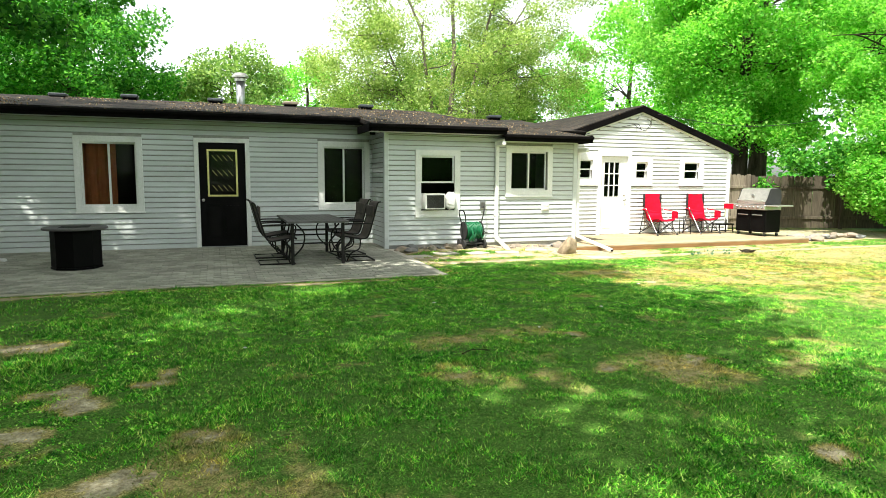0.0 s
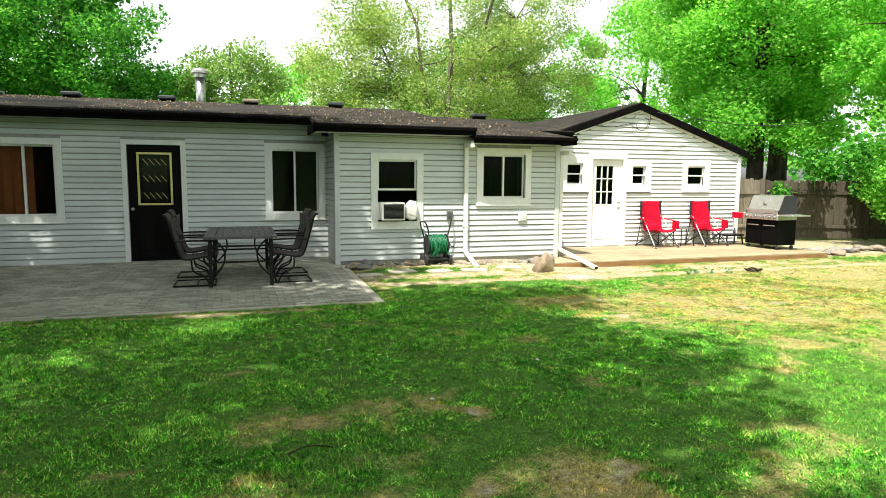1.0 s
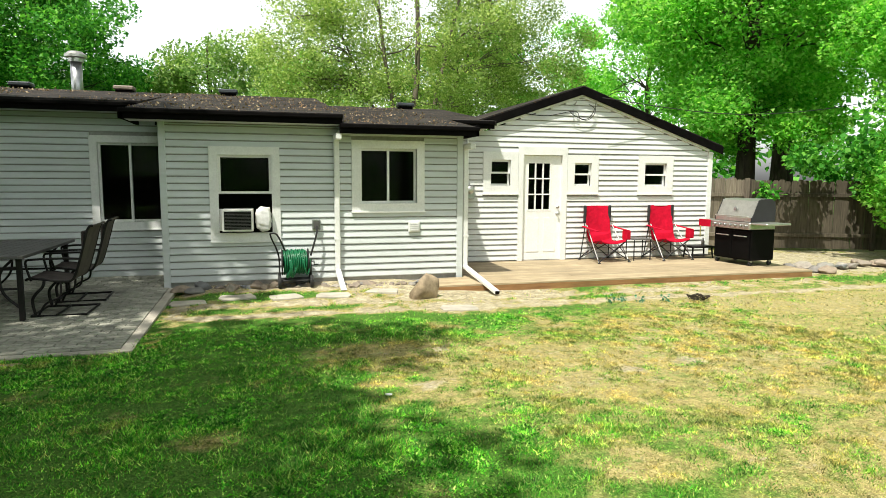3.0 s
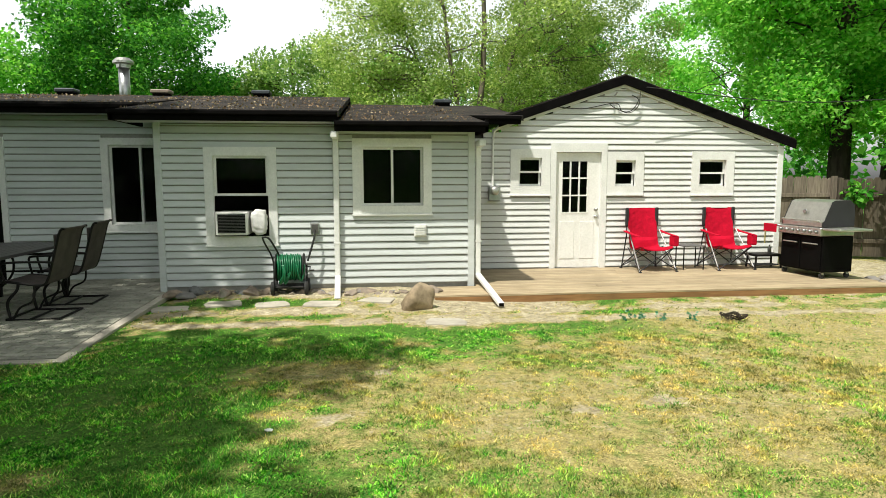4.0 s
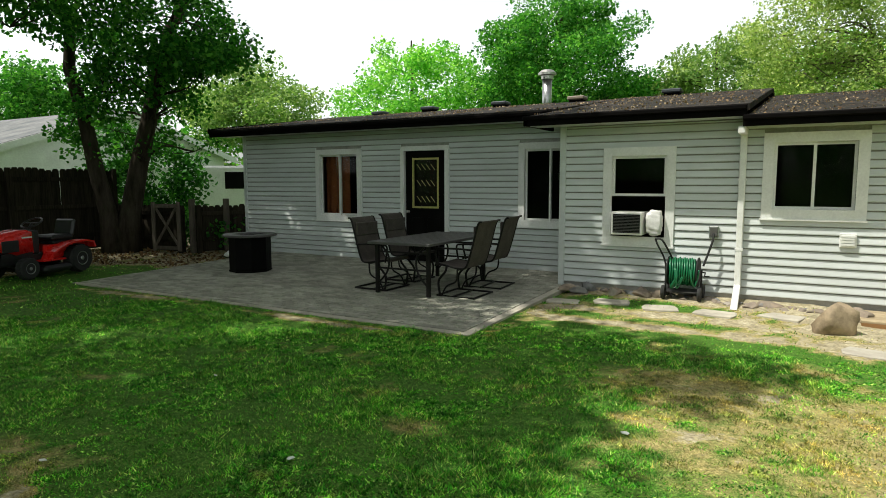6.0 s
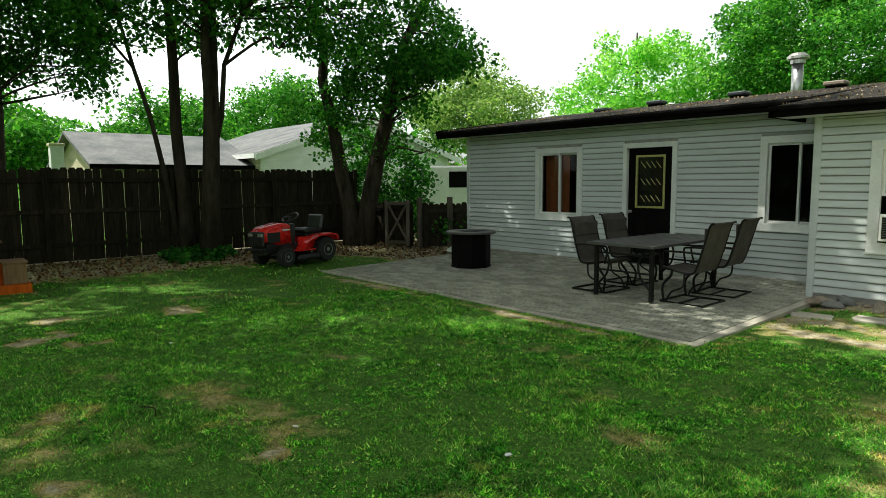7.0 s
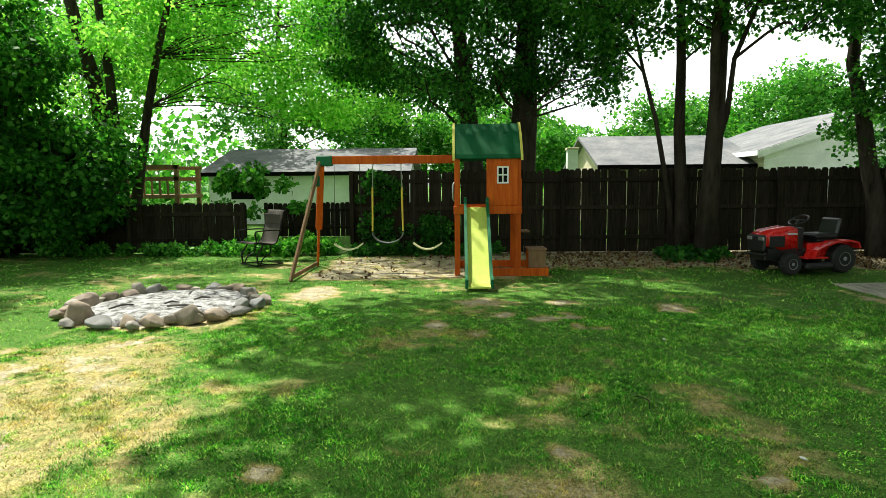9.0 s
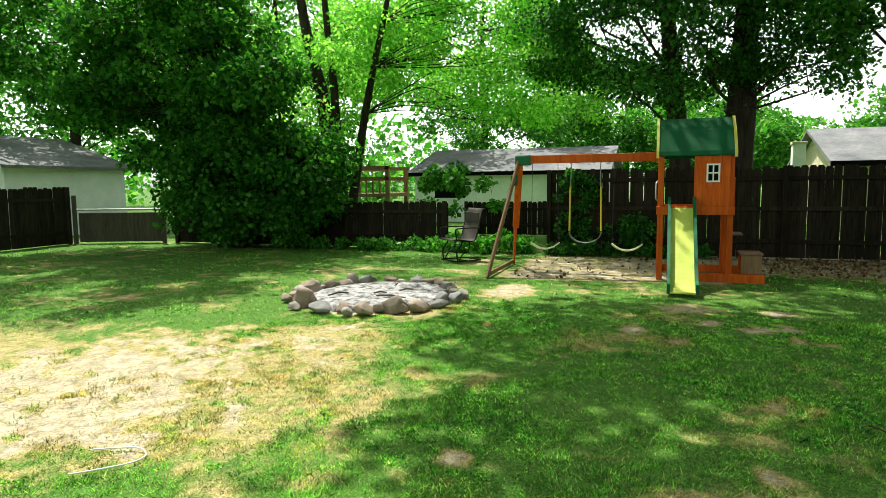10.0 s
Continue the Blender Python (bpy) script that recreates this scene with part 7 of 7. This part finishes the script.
rs = np.random.RandomState(3)
c, q = [], []
for i in range(70):
    c.append((-7.75 + rs.uniform(0, 0.5), rs.uniform(-6.5, -0.2), rs.uniform(0.05, 0.22)))
    q.append(rs.uniform(0.1, 0.24))
growth("ground_cover", "low green ground cover along the back fence", c, q, 45, 0.09, LEAF, 5)
c, q = [], []
for i in range(60):
    y = rs.choice([1.25, 1.45, 2.55, 2.7]) + rs.normal() * 0.16
    c.append((-7.6, y, rs.uniform(0.0, 1.75 if y < 2 else 0.8)))
    q.append(rs.uniform(0.1, 0.2))
for i in range(40):
    c.append((-7.5 + rs.uniform(0, 0.3), rs.uniform(0.9, 4.0), rs.uniform(0.02, 0.18)))
    q.append(rs.uniform(0.1, 0.2))
growth("ivy", "dark ivy climbing the plank fence", c, q, 60, 0.085, LEAF_DARK, 6)
c, q = [], []
for i in range(34):
    c.append((-6.9 + rs.uniform(-0.6, 1.0), 7.6 + rs.uniform(-0.4, 0.9), rs.uniform(0.02, 0.14)))
    q.append(rs.uniform(0.1, 0.2))
for i in range(40):
    c.append((-5.6 + rs.uniform(-1.5, 1.0), 12.7 + rs.uniform(-0.1, 1.4), rs.uniform(0.1, 0.7)))
    q.append(rs.uniform(0.15, 0.3))
growth("undergrowth", "dark leafy undergrowth at the tree feet", c, q, 45, 0.10, LEAF_DARK, 7)
c, q = [], []
for i in range(14):
    c.append((-7.3 + rs.uniform(-0.9, 0.9), -0.6 + rs.uniform(-0.9, 1.0), rs.uniform(0.05, 0.3)))
    q.append(rs.uniform(0.12, 0.22))
for i in range(12):
    c.append((-9.3 + rs.uniform(-0.7, 0.4), rs.uniform(-3.4, -0.9), rs.uniform(0.8, 1.9)))
    q.append(rs.uniform(0.2, 0.35))
for i in range(26):
    c.append((16.4 + rs.uniform(-0.5, 3.0), 15.0 + rs.uniform(-2.6, 0.2), rs.uniform(1.2, 2.3)))
    q.append(rs.uniform(0.3, 0.55))
growth("bushes", "leafy green bushes by the fences", c, q, 110, 0.13, LEAF, 8, "bushes")
c, q = [], []
for i in range(80):
    y = rs.uniform(12.2, 15.5)
    c.append((-8.7 + rs.uniform(-0.5, 0.5), y, rs.uniform(0.3, 3.1 - 0.25 * (y - 12.2))))
    q.append(rs.uniform(0.28, 0.5))
growth("shrubs", "dark leafy shrubs crowding the side fence", c, q, 80, 0.12, LEAF_DARK, 9, "shrubs")
# leaf litter under the trees
BROWNLITTER = leafy("brown_litter", (0.06, 0.032, 0.014), (0.16, 0.092, 0.042), (0.34, 0.22, 0.11), 0.1)
n = 16000
x = rs.uniform(-7.6, -3.2, n)
y = rs.uniform(0.5, 13.2, n)
keep = wear_of(x, y) > 0.5
keep &= ~((x > -3.75) & (y > 8.7))
keep &= (rs.rand(n) < 0.12) | (y > 4.9) | (x < -7.2)
pts = np.stack([x, y, height(x, y) + 0.006], -1)[keep]
tagged(new("leaf_litter", many_faces("leaf_litter", leaf_cloud(rs, pts, np.full(len(pts), 0.012), 1, 0.065, 0.2), 4, BROWNLITTER)), "dry brown leaf litter under the trees", "leaf litter", kind="stuff")
BLUEWEED = leafy("blue_green_weed", (0.04, 0.16, 0.10), (0.10, 0.30, 0.20), (0.26, 0.46, 0.34), 0.3)
growth("weeds", "low blue-green weeds on the dry grass by the deck", [(9.2, 10.15, -0.09), (9.6, 10.1, -0.09), (9.95, 10.05, -0.09), (9.4, 10.2, -0.1)], [0.08, 0.07, 0.10, 0.05], 26, 0.04, BLUEWEED, 12, "weeds")
# bits of white litter on the lawn
for k, (x, y, s) in enumerate(((5.55, 7.05, 0.02), (2.9, 5.0, 0.015), (4.05, 5.7, 0.018), (0.25, 5.1, 0.016), (2.4, 6.6, 0.016))):
    bm = bmesh.new()
    bmesh.ops.create_icosphere(bm, subdivisions=2, radius=1.0)
    for v in bm.verts:
        v.co = Vector((v.co.x * s * 1.4, v.co.y * s * 0.7, v.co.z * s * 0.35)) * (1 + 0.5 * noise.noise(v.co * 2 + Vector((k, 0, 0))))
    ob = part("paper_scrap", bm, WHITE, None)
    ob.matrix_basis = pose(x, y, float(height(np.array(x), np.array(y))) + 0.02, 10, 5, 40 * k)
    tagged(ob, "crumpled white scrap lying in the grass", "litter", "white scraps")
bm = bmesh.new()
rs2 = random.Random(5)
for k in range(26):
    a, b = rs2.uniform(0, 6.28), rs2.uniform(0.05, 0.16)
    tube(bm, [(0.1 * math.cos(a), 0.1 * math.sin(a), 0.0), (b * math.cos(a + 1), b * math.sin(a + 1), 0.05), (b * math.cos(a + 2), b * math.sin(a + 2), 0.01)], 0.006, 5)
nest = tagged(new("twig_pile", solid("twig_pile", bm, bark.m)), "small pile of dark twigs on the lawn", "twigs")
nest.matrix_basis = pose(10.41, 9.95, -0.10)
for k, (x, y, a, L) in enumerate(((-0.9, 1.25, 40, 0.45), (2.0, 4.4, 10, 0.25))):
    bm = tubes((spline([(-L / 2, 0, 0.0), (0, 0.03, 0.012), (L / 2, -0.02, 0.0)], 4), 0.0045), sides=6)
    ob = tagged(new("fallen_stick", solid("fallen_stick", bm, bark.m)), "dead stick lying on the lawn", "stick", "fallen sticks")
    ob.matrix_basis = pose(x, y, float(height(np.array(x), np.array(y))) + 0.012, 0, 0, a)

bm = tubes((spline([(3.9, 0.2, 0), (3.76, 0.34, 0), (3.67, 0.42, 0.004), (3.57, 0.40, 0), (3.52, 0.30, 0.004), (3.56, 0.15, 0), (3.62, 0.04, 0)], 6), 0.0045), sides=6)
for v in bm.verts:
    v.co.z += float(height(np.array(v.co.x), np.array(v.co.y))) + 0.018
tagged(new("cord", solid("cord", bm, WHITE, True)), "thin white cord lying looped on the dry grass", "cord")

# ---- pavers, last ----
pm = []
for w, l in ((0.191, 0.081), (0.190, 0.082), (0.191, 0.080)):
    pm.append(solid("paver", boxes((-w / 2, w / 2, -l / 2, l / 2, -0.03, 0.0), bevel=0.004), PAVER.m))
rp = random.Random(8)
verts, faces = [], []
row = 0
y = 9.165
count = 0
while y < YM - 0.06:
    x = -3.70
    while x < 3.25:
        w = 0.1 if row % 2 and x < -3.65 else 0.2
        if x + w > 3.27:
            w = 3.334 - x
        z = patio_z(y) + rp.uniform(-0.0025, 0.0025)
        if y < 10.15 and x > 0.45 and count < 300 and abs(w - 0.2) < 0.01:
            piece("paver", rp.choice(pm), patio, pose(x + 0.1, y, z, rp.uniform(-0.5, 0.5), rp.uniform(-0.5, 0.5), rp.uniform(-0.6, 0.6)))
            count += 1
        else:
            b = len(verts)
            h, l = w / 2 - 0.0045, 0.0405
            for dz, k in ((-0.03, 1.0), (-0.004, 1.0), (0.0, 0.96)):
                verts += [(x + w / 2 + sx * h * k, y + sy * l * k, z + dz) for sx, sy in ((-1, -1), (1, -1), (1, 1), (-1, 1))]
            for o in (0, 4):
                faces += [(b + o + i, b + o + (i + 1) % 4, b + o + 4 + (i + 1) % 4, b + o + 4 + i) for i in range(4)]
            faces.append((b + 8, b + 9, b + 10, b + 11))
        x += w
    y += 0.1
    row += 1
me = bpy.data.meshes.new("pavers")
me.from_pydata(verts, [], faces)
me.materials.append(PAVER.m)
ob = new("pavers", me)
ob.parent = patio
tagged(ob, kind="stuff")
